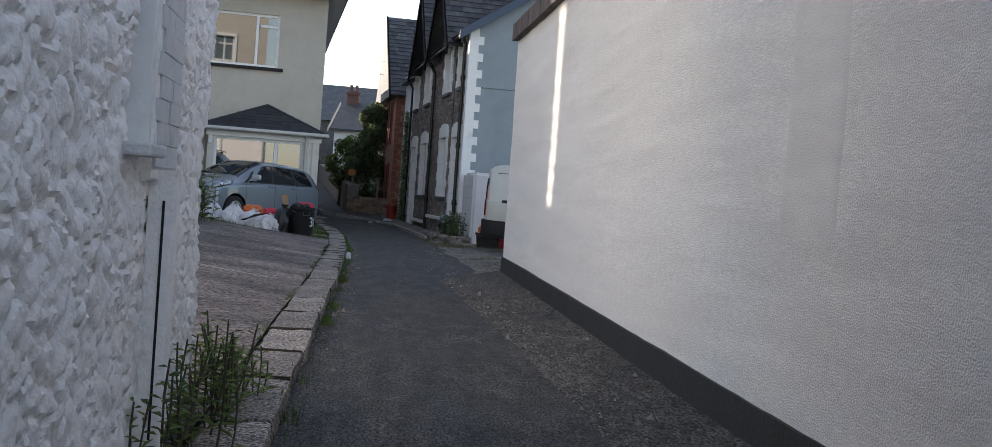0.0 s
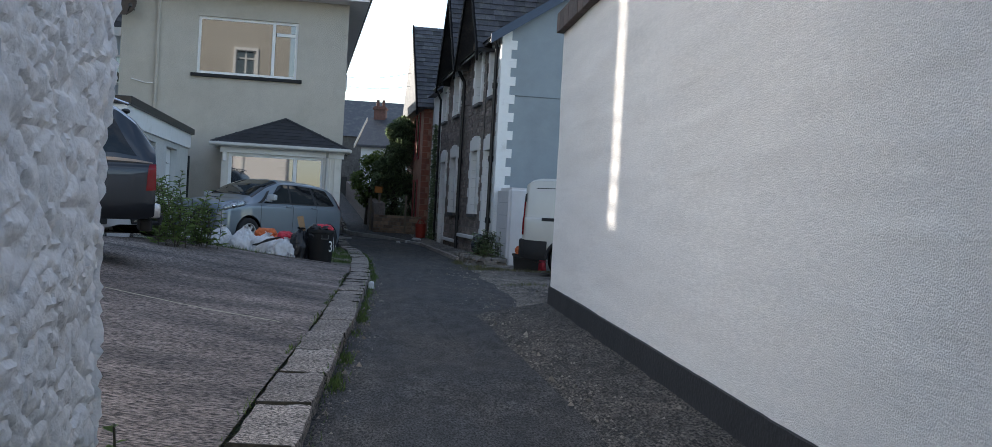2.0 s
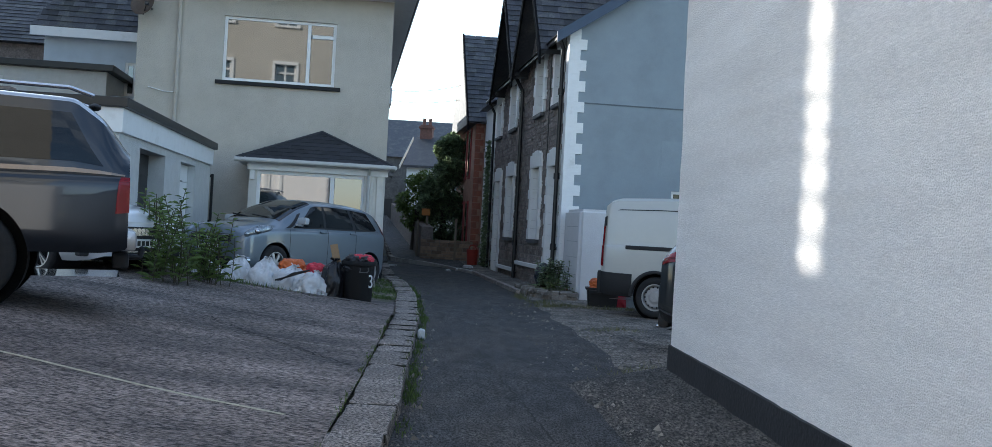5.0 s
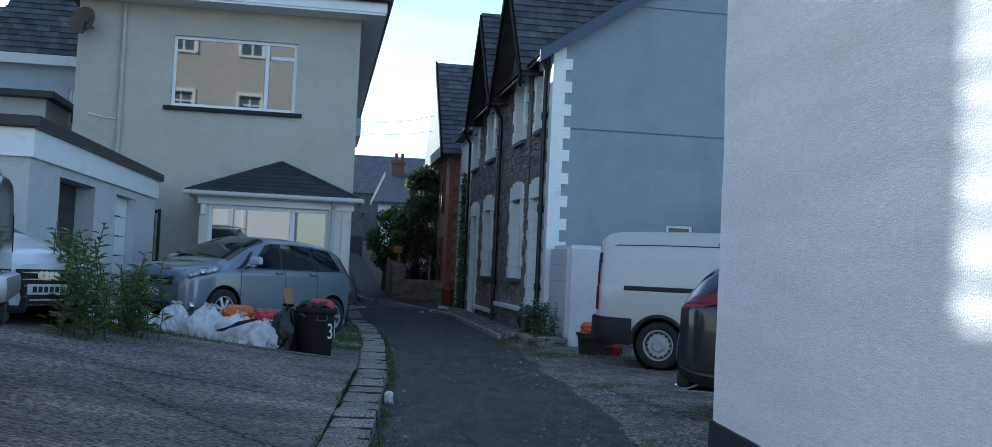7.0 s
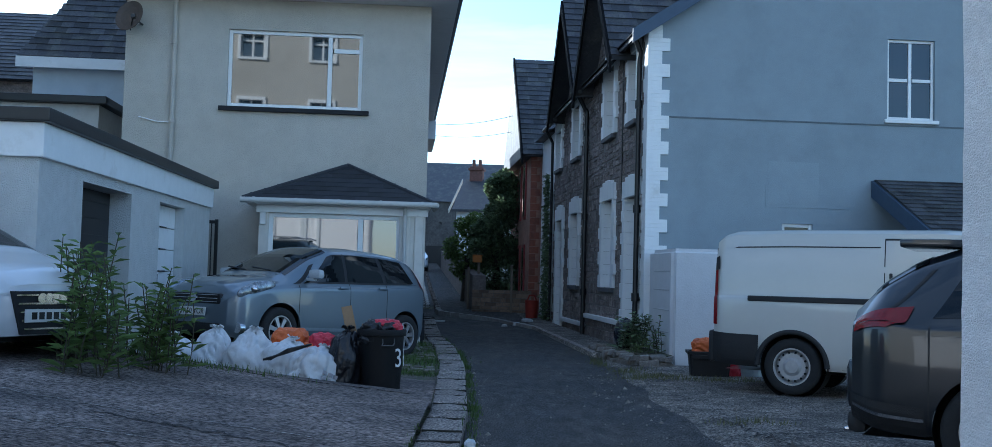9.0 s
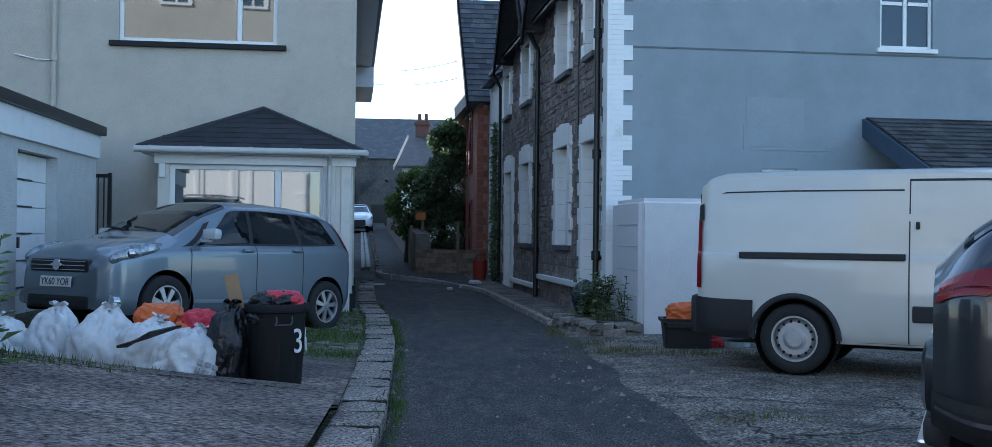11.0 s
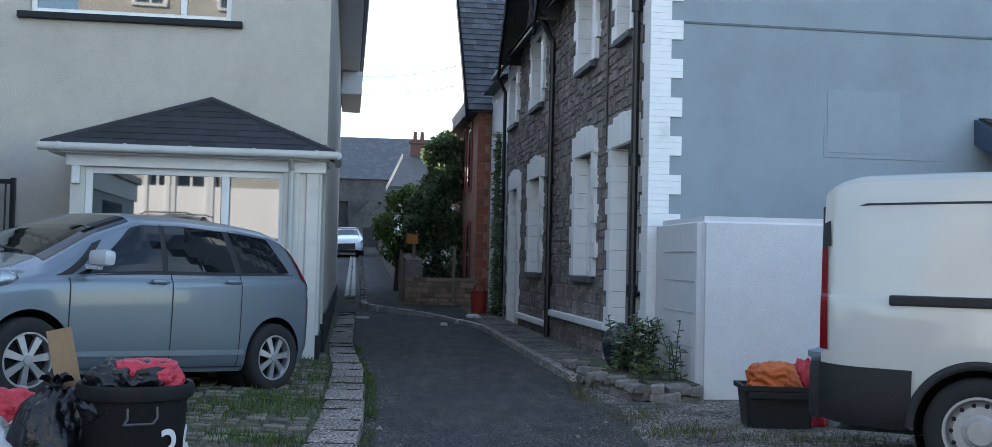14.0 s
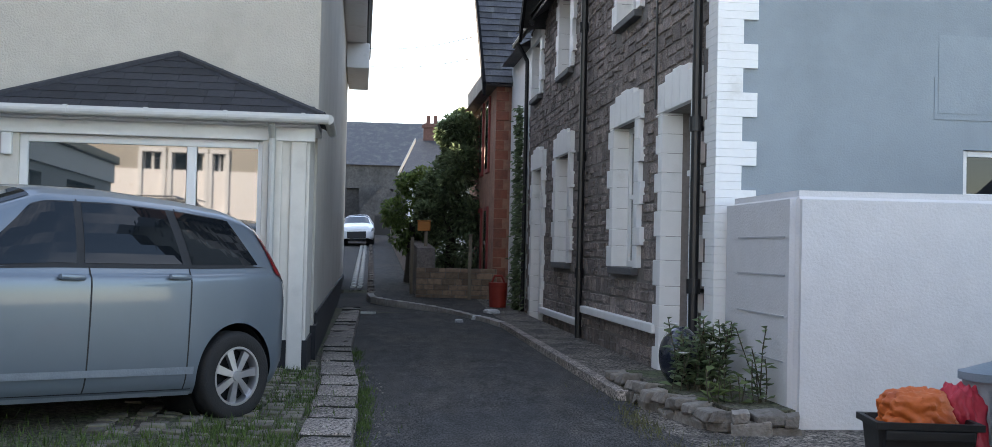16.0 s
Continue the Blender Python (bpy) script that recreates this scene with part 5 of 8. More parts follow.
def wells(parent, arches, half):
    for ax, az, r in arches:
        for sg in (1, -1):
            b = B()
            cyl(b, (ax, sg * (half - 0.36), az), (ax, sg * (half - 0.03), az), r, seg=32, caps=False)
            bmesh.ops.create_circle(b, cap_ends=True, segments=32, radius=r, matrix=Matrix.Translation((ax, sg * (half - 0.36), az)) @ Matrix.Rotation(radians(90), 4, "X"))
            bmesh.ops.remove_doubles(b, verts=b.verts, dist=0.002)
            part("wheel_arch", b, WELL, parent, "black wheel arch liner")


def lettering(text, size, m, material, parent, name="lettering", extrude=0.001):
    cu = bpy.data.curves.new(name, "FONT")
    cu.body, cu.size, cu.align_x, cu.align_y, cu.extrude = text, size, "CENTER", "CENTER", extrude
    cu.materials.append(material)
    ob = new(name, cu)
    ob.parent = parent
    ob.matrix_basis = m
    return ob


def seam(shell, b, x, t0, t1, side, lean=0.0, w=0.006):
    shell.patch(b, (x - w, x - w + lean), (x + w, x + w + lean), t0, t1, side, 0.002, 1, 14)


# silver-blue hatchback
SILVER = paint("silver_blue_paint", (0.165, 0.2, 0.235), 0.4)
car = thing("car", "silver-blue five-door hatchback parked on the verge", "car", pose(-2.53, 26.82, 0.175, 0, -3.1, 234))
#        x      zb    zs    zr    wl    wb    wr
sh = Shell([(2.06, 0.27, 0.66, 0.76, 0.5, 0.58, 0.42), (2.0, 0.22, 0.76, 0.87, 0.64, 0.71, 0.54), (1.88, 0.2, 0.83, 0.94, 0.72, 0.79, 0.62), (1.6, 0.2, 0.89, 1.01, 0.76, 0.83, 0.66), (1.3, 0.2, 0.93, 1.06, 0.78, 0.845, 0.69), (1.12, 0.2, 0.945, 1.13, 0.78, 0.845, 0.69), (0.66, 0.2, 0.97, 1.38, 0.78, 0.845, 0.63),
            (0.2, 0.2, 0.99, 1.545, 0.78, 0.845, 0.59), (-0.3, 0.2, 1.01, 1.575, 0.78, 0.845, 0.58), (-0.9, 0.2, 1.04, 1.57, 0.78, 0.845, 0.575), (-1.35, 0.2, 1.07, 1.545, 0.77, 0.835, 0.56), (-1.58, 0.22, 1.09, 1.5, 0.755, 0.815, 0.55), (-1.72, 0.25, 1.08, 1.42, 0.735, 0.795, 0.545), (-1.8, 0.27, 1.04, 1.22, 0.71, 0.77, 0.53), (-1.86, 0.31, 0.93, 1.02, 0.62, 0.7, 0.5)])
AR = [(1.3, 0.325, 0.375), (-1.3, 0.325, 0.375)]
part("body", sh.body(AR), SILVER, car, "metallic silver-blue body", smooth=40)
wells(car, AR, 0.8)
for sg in (1, -1):
    for xa in (1.3, -1.3):
        wheel(car, xa, sg * 0.755, 0.32, 0.32, 0.2, sg, "spokes", 7)
    for x_lo, x_hi, nm in (((0.06, 0.0), (0.9, 0.32), "front_window"), ((-0.78, -0.74), (0.0, -0.06), "rear_window"), ((-1.5, -1.33), (-0.86, -0.82), "quarter_window")):
        part(nm, sh.patch(B(), x_lo, x_hi, 4.12, 4.9, sg), CARGLASS, car, "dark car window glass")
    part("window_pillar", sh.patch(B(), (-1.46, -1.3), (0.88, 0.3), 4.1, 4.92, sg, 0.002, 40, 8), BLACKTRIM, car, "black window pillars")
    part("corner_pane", sh.patch(B(), (0.95, 0.6), (1.1, 0.7), 4.12, 4.85, sg), BLACKTRIM, car, "black corner piece")
    b = B()
    for x, t1 in ((0.98, 4.0), (-0.03, 4.95), (-0.83, 4.95)):
        seam(sh, b, x, 0.6, t1, sg)
    sh.patch(b, (-0.9, -0.9), (0.95, 0.95), 0.55, 0.6, sg, 0.003, 20, 1)
    sh.patch(b, (-1.6, -1.42), (0.9, 0.5), 4.06, 4.1, sg, 0.004, 24, 1)
    part("door_seam", b, BLACKTRIM, car)
    part("side_strip", sh.patch(B(), (-0.88, -0.88), (0.93, 0.93), 1.3, 1.55, sg, 0.016, 20, 3), mat("silver_strip", (0.26, 0.3, 0.34), 0.3, coat=0.6, metal=0.35), car, "pale silver side strip")
    part("sill", sh.patch(B(), (-0.9, -0.9), (0.92, 0.92), 0.15, 0.5, sg, 0.014, 20, 3), mat("silver_strip", (0.26, 0.3, 0.34), 0.3, coat=0.6, metal=0.35), car)
    for x in (0.12, -0.72):
        b = B()
        c = sh.at(x, 3.35, sg, 0.02)
        box(b, c.x - 0.09, c.x + 0.09, c.y - 0.02, c.y + 0.02, c.z - 0.018, c.z + 0.018, 0.014)
        part("door_handle", b, SILVER, car, smooth=True)
    b = B()
    c = sh.at(0.78, 4.15, sg, 0.1) + Vector((0, sg * 0.03, 0.07))
    box(b, c.x - 0.06, c.x + 0.055, c.y - 0.1, c.y + 0.12, c.z - 0.055, c.z + 0.075, 0.045)
    box(b, c.x - 0.03, c.x + 0.03, c.y - sg * 0.2, c.y, c.z - 0.085, c.z - 0.045, 0.01)
    part("wing_mirror", b, mat("pale_mirror_cap", (0.5, 0.52, 0.54), 0.3, coat=0.8), car, "pale silver mirror housing", smooth=True)
    p0, p1, c = sh.at(1.45, 4.15, sg), sh.at(1.92, 3.75, sg), sh.at(1.7, 3.95, sg, -0.03)
    turn = (p1 - p0).to_track_quat("X", "Z").to_matrix().to_4x4()
    b = B()
    bmesh.ops.create_icosphere(b, subdivisions=4, radius=1.0, matrix=Matrix.Translation(c) @ turn @ Matrix.Diagonal((0.31, 0.055, 0.1, 1)))
    part("headlight", b, CLEARLAMP, car, "large clear almond headlight", smooth=True)
    b = B()
    bmesh.ops.create_icosphere(b, subdivisions=3, radius=0.055, matrix=Matrix.Translation(sh.at(1.76, 3.9, sg, 0.012)))
    part("headlamp_bulb", b, CHROME, car, smooth=True)
    part("tail_light", sh.patch(B(), (-1.84, -1.76), (-1.7, -1.62), 3.5, 5.05, sg, 0.009), REDLAMP, car, "tall red tail light")
    b = B()
    c = sh.at(1.94, 1.3, sg, 0.0)
    cyl(b, (c.x - 0.05, c.y, c.z), (c.x + 0.03, c.y, c.z), 0.07, seg=20)
    part("fog_light", b, CHROME, car)
part("windscreen", sh.across(B(), lambda f: 1.12 - 0.84 * f, 5.15), CARGLASS, car, "dark windscreen")
part("rear_screen", sh.across(B(), lambda f: -1.82 + 0.2 * f, 5.2), CARGLASS, car)
b = B()
box(b, 1.98, 2.082, -0.5, 0.5, 0.63, 0.775, 0.04)
box(b, 1.96, 2.08, -0.52, 0.52, 0.24, 0.39, 0.04)
part("grille", b, BLACKTRIM, car, "black grille and lower intake")
b = B()
for z in (0.66, 0.705, 0.75):
    box(b, 2.08, 2.09, -0.46, 0.46, z - 0.004, z + 0.004, 0.002)
cyl(b, (2.085, 0, 0.71), (2.105, 0, 0.71), 0.06, seg=20)
box(b, 2.085, 2.11, -0.09, 0.09, 0.695, 0.725, 0.006)
part("grille_bar", b, CHROME, car, "chrome bars and round badge")
plate = new("number_plate")
plate.parent = car
plate.matrix_basis = pose(2.1, 0, 0.53, 0, -4, 0)
b = B()
box(b, -0.006, 0.006, -0.26, 0.26, -0.056, 0.056, 0.004)
part("plate", b, PLATE, plate, "white number plate")
lettering("YK60 YOR", 0.105, pose(0.0085, 0, -0.004, 90, 0, 90), BLACK, plate)
b = B()
for y in (0.35, -0.15):
    tube(b, [(1.1, y, 1.145), (1.02, y - 0.45, 1.19)], 0.012, 6)
part("wiper", b, BLACKTRIM, car)

# white van
VANW = paint("white_van_paint", (0.54, 0.53, 0.485))
VH = radians(-29)
van_rear = Vector((2.89, 23.86, 0.05))
vh, vr = Vector((math.cos(VH), math.sin(VH), 0)), Vector((math.sin(VH), -math.cos(VH), 0))
vc = van_rear + vh * 2.42 - vr * 0.93
van = thing("van", "white panel van parked on the concrete driveway", "van", pose(vc.x, vc.y, 0.075, 0, 0, -29))
vs_ = Shell([(-2.42, 0.36, 1.15, 1.84, 0.84, 0.87, 0.72), (-2.38, 0.34, 1.15, 1.9, 0.88, 0.92, 0.77), (-2.2, 0.32, 1.15, 1.95, 0.9, 0.945, 0.80), (-1.5, 0.3, 1.15, 1.965, 0.9, 0.95, 0.81), (0.2, 0.3, 1.15, 1.965, 0.9, 0.95, 0.81), (0.75, 0.3, 1.13, 1.93, 0.9, 0.95, 0.80), (1.3, 0.3, 1.1, 1.6, 0.9, 0.94, 0.78), (1.72, 0.3, 1.05, 1.2, 0.88, 0.92, 0.76), (2.1, 0.3, 0.95, 1.05, 0.8, 0.86, 0.7), (2.38, 0.35, 0.7, 0.8, 0.6, 0.7, 0.5)])
VA = [(1.5, 0.33, 0.385), (-1.47, 0.33, 0.385)]
part("body", vs_.body(VA), VANW, van, "slightly dirty white body", smooth=40)
wells(van, VA, 0.9)
for sg in (1, -1):
    for xa in (1.5, -1.47):
        wheel(van, xa, sg * 0.84, 0.33, 0.33, 0.21, sg, "steel", rim_mat=STEEL)
    part("cab_window", vs_.patch(B(), (0.45, 0.45), (1.35, 0.85), 4.1, 4.85, sg), CARGLASS, van)
    part("rear_bumper_side", vs_.patch(B(), (-2.42, -2.42), (-1.875, -1.86), 0.0, 2.15, sg, 0.018, 10, 8), BLACKTRIM, van, "black plastic bumper corner")
    part("wheel_trim", vs_.patch(B(), (-1.07, -1.07), (-1.05, -1.05), 0.0, 1.0, sg, 0.01, 2, 3), BLACKTRIM, van)
    b = B()
    box(b, -2.0, -0.48, sg * 0.88, sg * 0.957, 1.085, 1.15, 0.012)
    part("slide_rail", b, BLACKTRIM, van, "black sliding-door rail")
    b = B()
    box(b, -0.42, 1.0, sg * 0.9, sg * 0.968, 0.53, 0.68, 0.015)
    part("rub_strip", b, BLACKTRIM, van, "black side rubbing strip")
    b = B()
    seam(vs_, b, -0.45, 0.4, 4.93, sg, 0.0)
    seam(vs_, b, 0.42, 0.4, 4.93, sg, 0.0)
    vs_.patch(b, (-0.45, -0.45), (0.42, 0.42), 4.9, 4.93, sg, 0.003, 12, 1)
    vs_.patch(b, (-2.2, -2.15), (-0.5, -0.5), 4.78, 4.8, sg, 0.003, 18, 1)
    vs_.patch(b, (-0.9, -0.9), (0.9, 0.9), 0.32, 0.36, sg, 0.003, 18, 1)
    part("panel_seam", b, BLACKTRIM, van)
    b = B()
    c = vs_.at(-0.38, 4.35, sg, 0.012)
    box(b, c.x - 0.018, c.x + 0.018, c.y - 0.015, c.y + 0.015, c.z - 0.035, c.z + 0.035, 0.012)
    part("lock_cover", b, BLACKTRIM, van, smooth=True)
    part("tail_light", vs_.patch(B(), (-2.42, -2.42), (-2.37, -2.38), 2.35, 4.45, sg, 0.014, 4, 10), REDLAMP, van, "tall narrow red tail light")
    part("lamp_cap", vs_.patch(B(), (-2.42, -2.42), (-2.36, -2.37), 4.45, 4.7, sg, 0.014, 4, 2), BLACKTRIM, van)
    b = B()
    ring = []
    for k in range(41):
        a0 = math.pi * k / 40
        ring.append([b.verts.new((-1.47 + r_ * math.cos(a0), sg * y_, 0.33 + r_ * math.sin(a0))) for r_, y_ in ((0.38, 0.9), (0.38, 0.958), (0.395, 0.968), (0.425, 0.966), (0.435, 0.955), (0.435, 0.9))])
    for r0, r1 in zip(ring, ring[1:]):
        for q in range(6):
            b.faces.new((r0[q], r1[q], r1[(q + 1) % 6], r0[(q + 1) % 6]))
    part("arch_trim", b, BLACKTRIM, van, "black arch moulding", smooth=50)
part("windscreen", vs_.across(B(), lambda f: 1.66 - 0.86 * f, 5.15), CARGLASS, van)
b = B()
box(b, -2.5, -2.4, -0.88, 0.88, 0.33, 0.72, 0.05)
part("rear_bumper", b, BLACKTRIM, van, "black plastic rear bumper", smooth=True)
b = B()
box(b, -2.44, -2.42, -0.006, 0.006, 0.72, 1.85)
for y in (-0.42, 0.42):
    box(b, -2.435, -2.42, y - 0.3, y + 0.3, 1.28, 1.72, 0.02)
part("rear_door_seam", b, BLACKTRIM, van)

# dark sport utility vehicle behind the stucco wall
SUVP = paint("dark_grey_blue_paint", (0.012, 0.015, 0.02), 0.3)
SH = radians(-27)
s_rear = Vector((2.74, 18.35, 0.05))
sh_, sr_ = Vector((math.cos(SH), math.sin(SH), 0)), Vector((math.sin(SH), -math.cos(SH), 0))
sc_ = s_rear + sh_ * 2.2 - sr_ * 0.8
suv = thing("car", "dark grey sport utility car parked on the driveway", "car", pose(sc_.x, sc_.y, 0.06, 0, 0, -27))
ss = Shell([(-2.24, 0.4, 1.02, 1.14, 0.66, 0.76, 0.6), (-2.18, 0.36, 1.07, 1.22, 0.74, 0.83, 0.63), (-2.05, 0.32, 1.09, 1.36, 0.8, 0.89, 0.66), (-1.8, 0.3, 1.06, 1.52, 0.85, 0.91, 0.63), (-1.5, 0.3, 1.06, 1.62, 0.87, 0.92, 0.63), (-0.6, 0.3, 1.03, 1.67, 0.87, 0.92, 0.63), (0.3, 0.3, 1.0, 1.64, 0.87, 0.92, 0.62), (0.9, 0.3, 0.98, 1.3, 0.87, 0.92, 0.66), (1.25, 0.3, 0.96, 1.1, 0.86, 0.91, 0.7), (1.9, 0.3, 0.88, 1.0, 0.8, 0.86, 0.66), (2.22, 0.35, 0.7, 0.8, 0.6, 0.7, 0.5)])
SA = [(1.4, 0.35, 0.4), (-1.3, 0.35, 0.4)]
part("body", ss.body(SA), SUVP, suv, "dark metallic body", smooth=40)
wells(suv, SA, 0.87)
for sg in (1, -1):
    for xa in (1.4, -1.3):
        wheel(suv, xa, sg * 0.8, 0.35, 0.35, 0.22, sg, "spokes", 5)
    part("side_window", ss.patch(B(), (-1.7, -1.45), (0.9, 0.35), 4.1, 4.9, sg), CARGLASS, suv)
    part("tail_light", ss.patch(B(), (-2.22, -2.2), (-2.0, -1.82), 3.2, 4.3, sg, 0.014, 12, 12), REDLAMP, suv, "angular red tail light")
    part("lower_trim", ss.patch(B(), (-2.24, -2.24), (-1.72, -1.75), 0.0, 1.6, sg, 0.012, 8, 5), BLACKTRIM, suv)
    part("bright_strip", ss.patch(B(), (-2.22, -2.22), (-1.75, -1.75), 1.0, 1.15, sg, 0.02, 8, 1), CHROME, suv, "bright bumper strip")
for sg in (1, -1):
    b = B()
    box(b, 0.62, 0.78, sg * 0.93, sg * 1.12, 1.06, 1.2, 0.04)
    box(b, 0.68, 0.74, sg * 0.84, sg * 0.95, 1.06, 1.1, 0.01)
    part("wing_mirror", b, BLACKTRIM, suv, "black mirror housing", smooth=True)
    b = B()
    ss.patch(b, (-2.0, -1.72), (-1.96, -1.68), 4.3, 4.9, sg, 0.004, 1, 8)
    seam(ss, b, -1.72, 0.8, 3.9, sg)
    part("panel_seam", b, BLACKTRIM, suv)
    part("lamp_bar", ss.patch(B(), (-2.2, -2.18), (-2.03, -1.9), 3.62, 3.72, sg, 0.02, 8, 1), mat("dark_red_bar", (0.03, 0.002, 0.002), 0.3), suv, "dark bar across the tail light")
part("rear_screen", ss.across(B(), lambda f: -2.1 + 0.36 * f, 5.15), CARGLASS, suv)
b = B()
box(b, -2.3, -2.1, -0.7, 0.7, 0.42, 0.8, 0.09)
part("bumper", b, SUVP, suv, smooth=True)
b = B()
box(b, -2.29, -2.15, -0.66, 0.66, 0.26, 0.42, 0.05)
part("bumper_skirt", b, BLACKTRIM, suv, smooth=True)
b = B()
box(b, -2.32, -2.25, -0.6, 0.6, 0.25, 0.29, 0.015)
part("chrome_strip", b, CHROME, suv)
b = B()
box(b, -1.95, -1.5, -0.55, 0.55, 1.6, 1.66, 0.02)
part("spoiler", b, SUVP, suv, smooth=True)
# dark pickup with a canopy
PICK = paint("dark_gunmetal_paint", (0.015, 0.02, 0.028), 0.5)
pick = thing("pickup", "dark grey pickup truck with a hard canopy over the bed", "pickup truck", pose(-5.16, 15.93, 0.46, 0, 1.0, 196))
ps = Shell([(-2.42, 0.5, 1.12, 1.34, 0.86, 0.92, 0.74), (-2.37, 0.48, 1.12, 1.42, 0.88, 0.95, 0.74), (-2.2, 0.46, 1.12, 1.66, 0.89, 0.96, 0.75), (-1.95, 0.46, 1.12, 1.84, 0.89, 0.96, 0.75), (-0.9, 0.46, 1.12, 1.88, 0.89, 0.96, 0.75), (-0.66, 0.46, 1.12, 1.87, 0.89, 0.96, 0.75), (-0.6, 0.44, 1.1, 1.86, 0.88, 0.94, 0.68), (0.0, 0.42, 1.1, 1.86, 0.88, 0.95, 0.66), (0.6, 0.42, 1.08, 1.82, 0.88, 0.95, 0.64), (1.2, 0.42, 1.08, 1.42, 0.88, 0.95, 0.68), (1.5, 0.42, 1.06, 1.2, 0.88, 0.95, 0.72), (2.3, 0.42, 1.0, 1.1, 0.84, 0.9, 0.7), (2.7, 0.45, 0.8, 0.95, 0.65, 0.75, 0.55)])
PA = [(1.75, 0.41, 0.5), (-1.12, 0.41, 0.5)]
part("body", ps.body(PA), PICK, pick, "glossy gunmetal body and canopy", smooth=40)
wells(pick, PA, 0.9)
for sg in (1, -1):
    for xa in (1.75, -1.12):
        wheel(pick, xa, sg * 0.84, 0.41, 0.41, 0.26, sg, "spokes", 6)
    part("canopy_window", ps.patch(B(), (-2.2, -1.92), (-0.75, -0.85), 4.2, 4.85, sg), CARGLASS, pick, "dark tinted canopy window")
    part("cab_window", ps.patch(B(), (-0.45, -0.4), (0.4, 0.3), 4.15, 4.88, sg), CARGLASS, pick)
    b = B()
    seam(ps, b, -0.6, 0.3, 5.5, sg, 0.0, 0.012)
    ps.patch(b, (-2.38, -2.38), (-0.66, -0.66), 4.02, 4.05, sg, 0.004, 20, 1)
    ps.patch(b, (-1.2, -1.2), (-0.85, -0.85), 3.2, 3.23, sg, 0.003, 4, 1)
    ps.patch(b, (-1.2, -1.2), (-0.85, -0.85), 3.85, 3.88, sg, 0.003, 4, 1)
    seam(ps, b, -1.2, 3.2, 3.88, sg)
    seam(ps, b, -0.85, 3.2, 3.88, sg)
    part("panel_seam", b, BLACKTRIM, pick)
    part("belt_moulding", ps.patch(B(), (-2.38, -2.38), (-0.7, -0.7), 4.05, 4.11, sg, 0.008, 16, 1), mat("warm_trim", (0.25, 0.2, 0.16), 0.3, metal=0.7), pick, "bright belt strip")
    part("tail_light", ps.patch(B(), (-2.42, -2.42), (-2.31, -2.345), 2.3, 4.0, sg, 0.016, 5, 8), REDLAMP, pick, "upright red tail light")
    b = B()
    tube(b, [(-2.1, sg * 0.66, 1.84), (-1.9, sg * 0.68, 1.9), (-0.9, sg * 0.68, 1.92), (-0.75, sg * 0.66, 1.86)], 0.018)
    part("roof_rail", b, CHROME, pick, "silver roof rail")
b = B()
box(b, -2.5, -2.3, -0.88, 0.88, 0.48, 0.66, 0.05)
part("rear_bumper", b, mat("brushed_bumper", (0.5, 0.5, 0.5), 0.3, metal=0.85), pick, "bright metal step bumper", smooth=True)
b = B()
box(b, -2.45, -2.3, -0.3, 0.3, 0.3, 0.45, 0.03)
tube(b, [(-2.4, 0, 0.4), (-2.55, 0, 0.4), (-2.57, 0, 0.48)], 0.03)
part("tow_bar", b, BLACKTRIM, pick)
b = B()
bmesh.ops.create_icosphere(b, subdivisions=2, radius=0.06, matrix=Matrix.Translation((-2.1, 0, 1.8)) @ Matrix.Diagonal((1, 2.0, 0.6, 1)))
part("brake_lamp", b, BLACKTRIM, pick, smooth=True)

# white hatchback seen behind the pickup
WCAR = paint("white_car_paint", (0.68, 0.69, 0.7))
wc = thing("car", "white hatchback nosing out behind the weeds", "car", pose(-3.58, 19.95, 0.49, 0, 0, -32) @ pose(-2.02, 0, 0))
ws = Shell([(2.0, 0.3, 0.62, 0.7, 0.5, 0.6, 0.42), (1.93, 0.24, 0.7, 0.8, 0.66, 0.74, 0.55), (1.75, 0.22, 0.76, 0.88, 0.74, 0.82, 0.64), (1.1, 0.2, 0.9, 1.0, 0.8, 0.87, 0.7), (0.9, 0.2, 0.92, 1.06, 0.8, 0.87, 0.7), (0.1, 0.2, 0.94, 1.4, 0.8, 0.87, 0.58), (-0.7, 0.2, 0.96, 1.42, 0.8, 0.87, 0.56), (-1.6, 0.22, 0.98, 1.3, 0.78, 0.84, 0.55), (-1.95, 0.3, 0.9, 1.0, 0.6, 0.7, 0.5)])
WA = [(1.2, 0.31, 0.35), (-1.25, 0.31, 0.35)]
part("body", ws.body(WA, 0.05), WCAR, wc, smooth=40)
wells(wc, WA, 0.82)
for sg in (1, -1):
    for xa in (1.2, -1.25):
        wheel(wc, xa, sg * 0.76, 0.31, 0.31, 0.19, sg, "spokes", 5)
    part("side_window", ws.patch(B(), (-1.5, -1.3), (0.75, 0.1), 4.12, 4.9, sg), CARGLASS, wc)
    part("headlight", ws.patch(B(), (1.62, 1.55), (1.95, 1.88), 3.1, 4.2, sg, 0.008), CLEARLAMP, wc, "clear headlight")
    b = B()
    c = ws.at(1.9, 1.2, sg, 0.0)
    box(b, c.x - 0.05, c.x + 0.04, c.y - 0.1, c.y + 0.04, c.z - 0.07, c.z + 0.07, 0.02)
    part("air_intake", b, BLACKTRIM, wc)
part("windscreen", ws.across(B(), lambda f: 0.92 - 0.75 * f, 5.15), CARGLASS, wc)
b = B()
prism(b, [(2.0, -0.38, 0.66), (2.0, 0.38, 0.66), (2.0, 0.28, 0.3), (2.0, -0.28, 0.3)], (0.03, 0, 0))
part("grille", b, BLACKTRIM, wc, "large black grille")
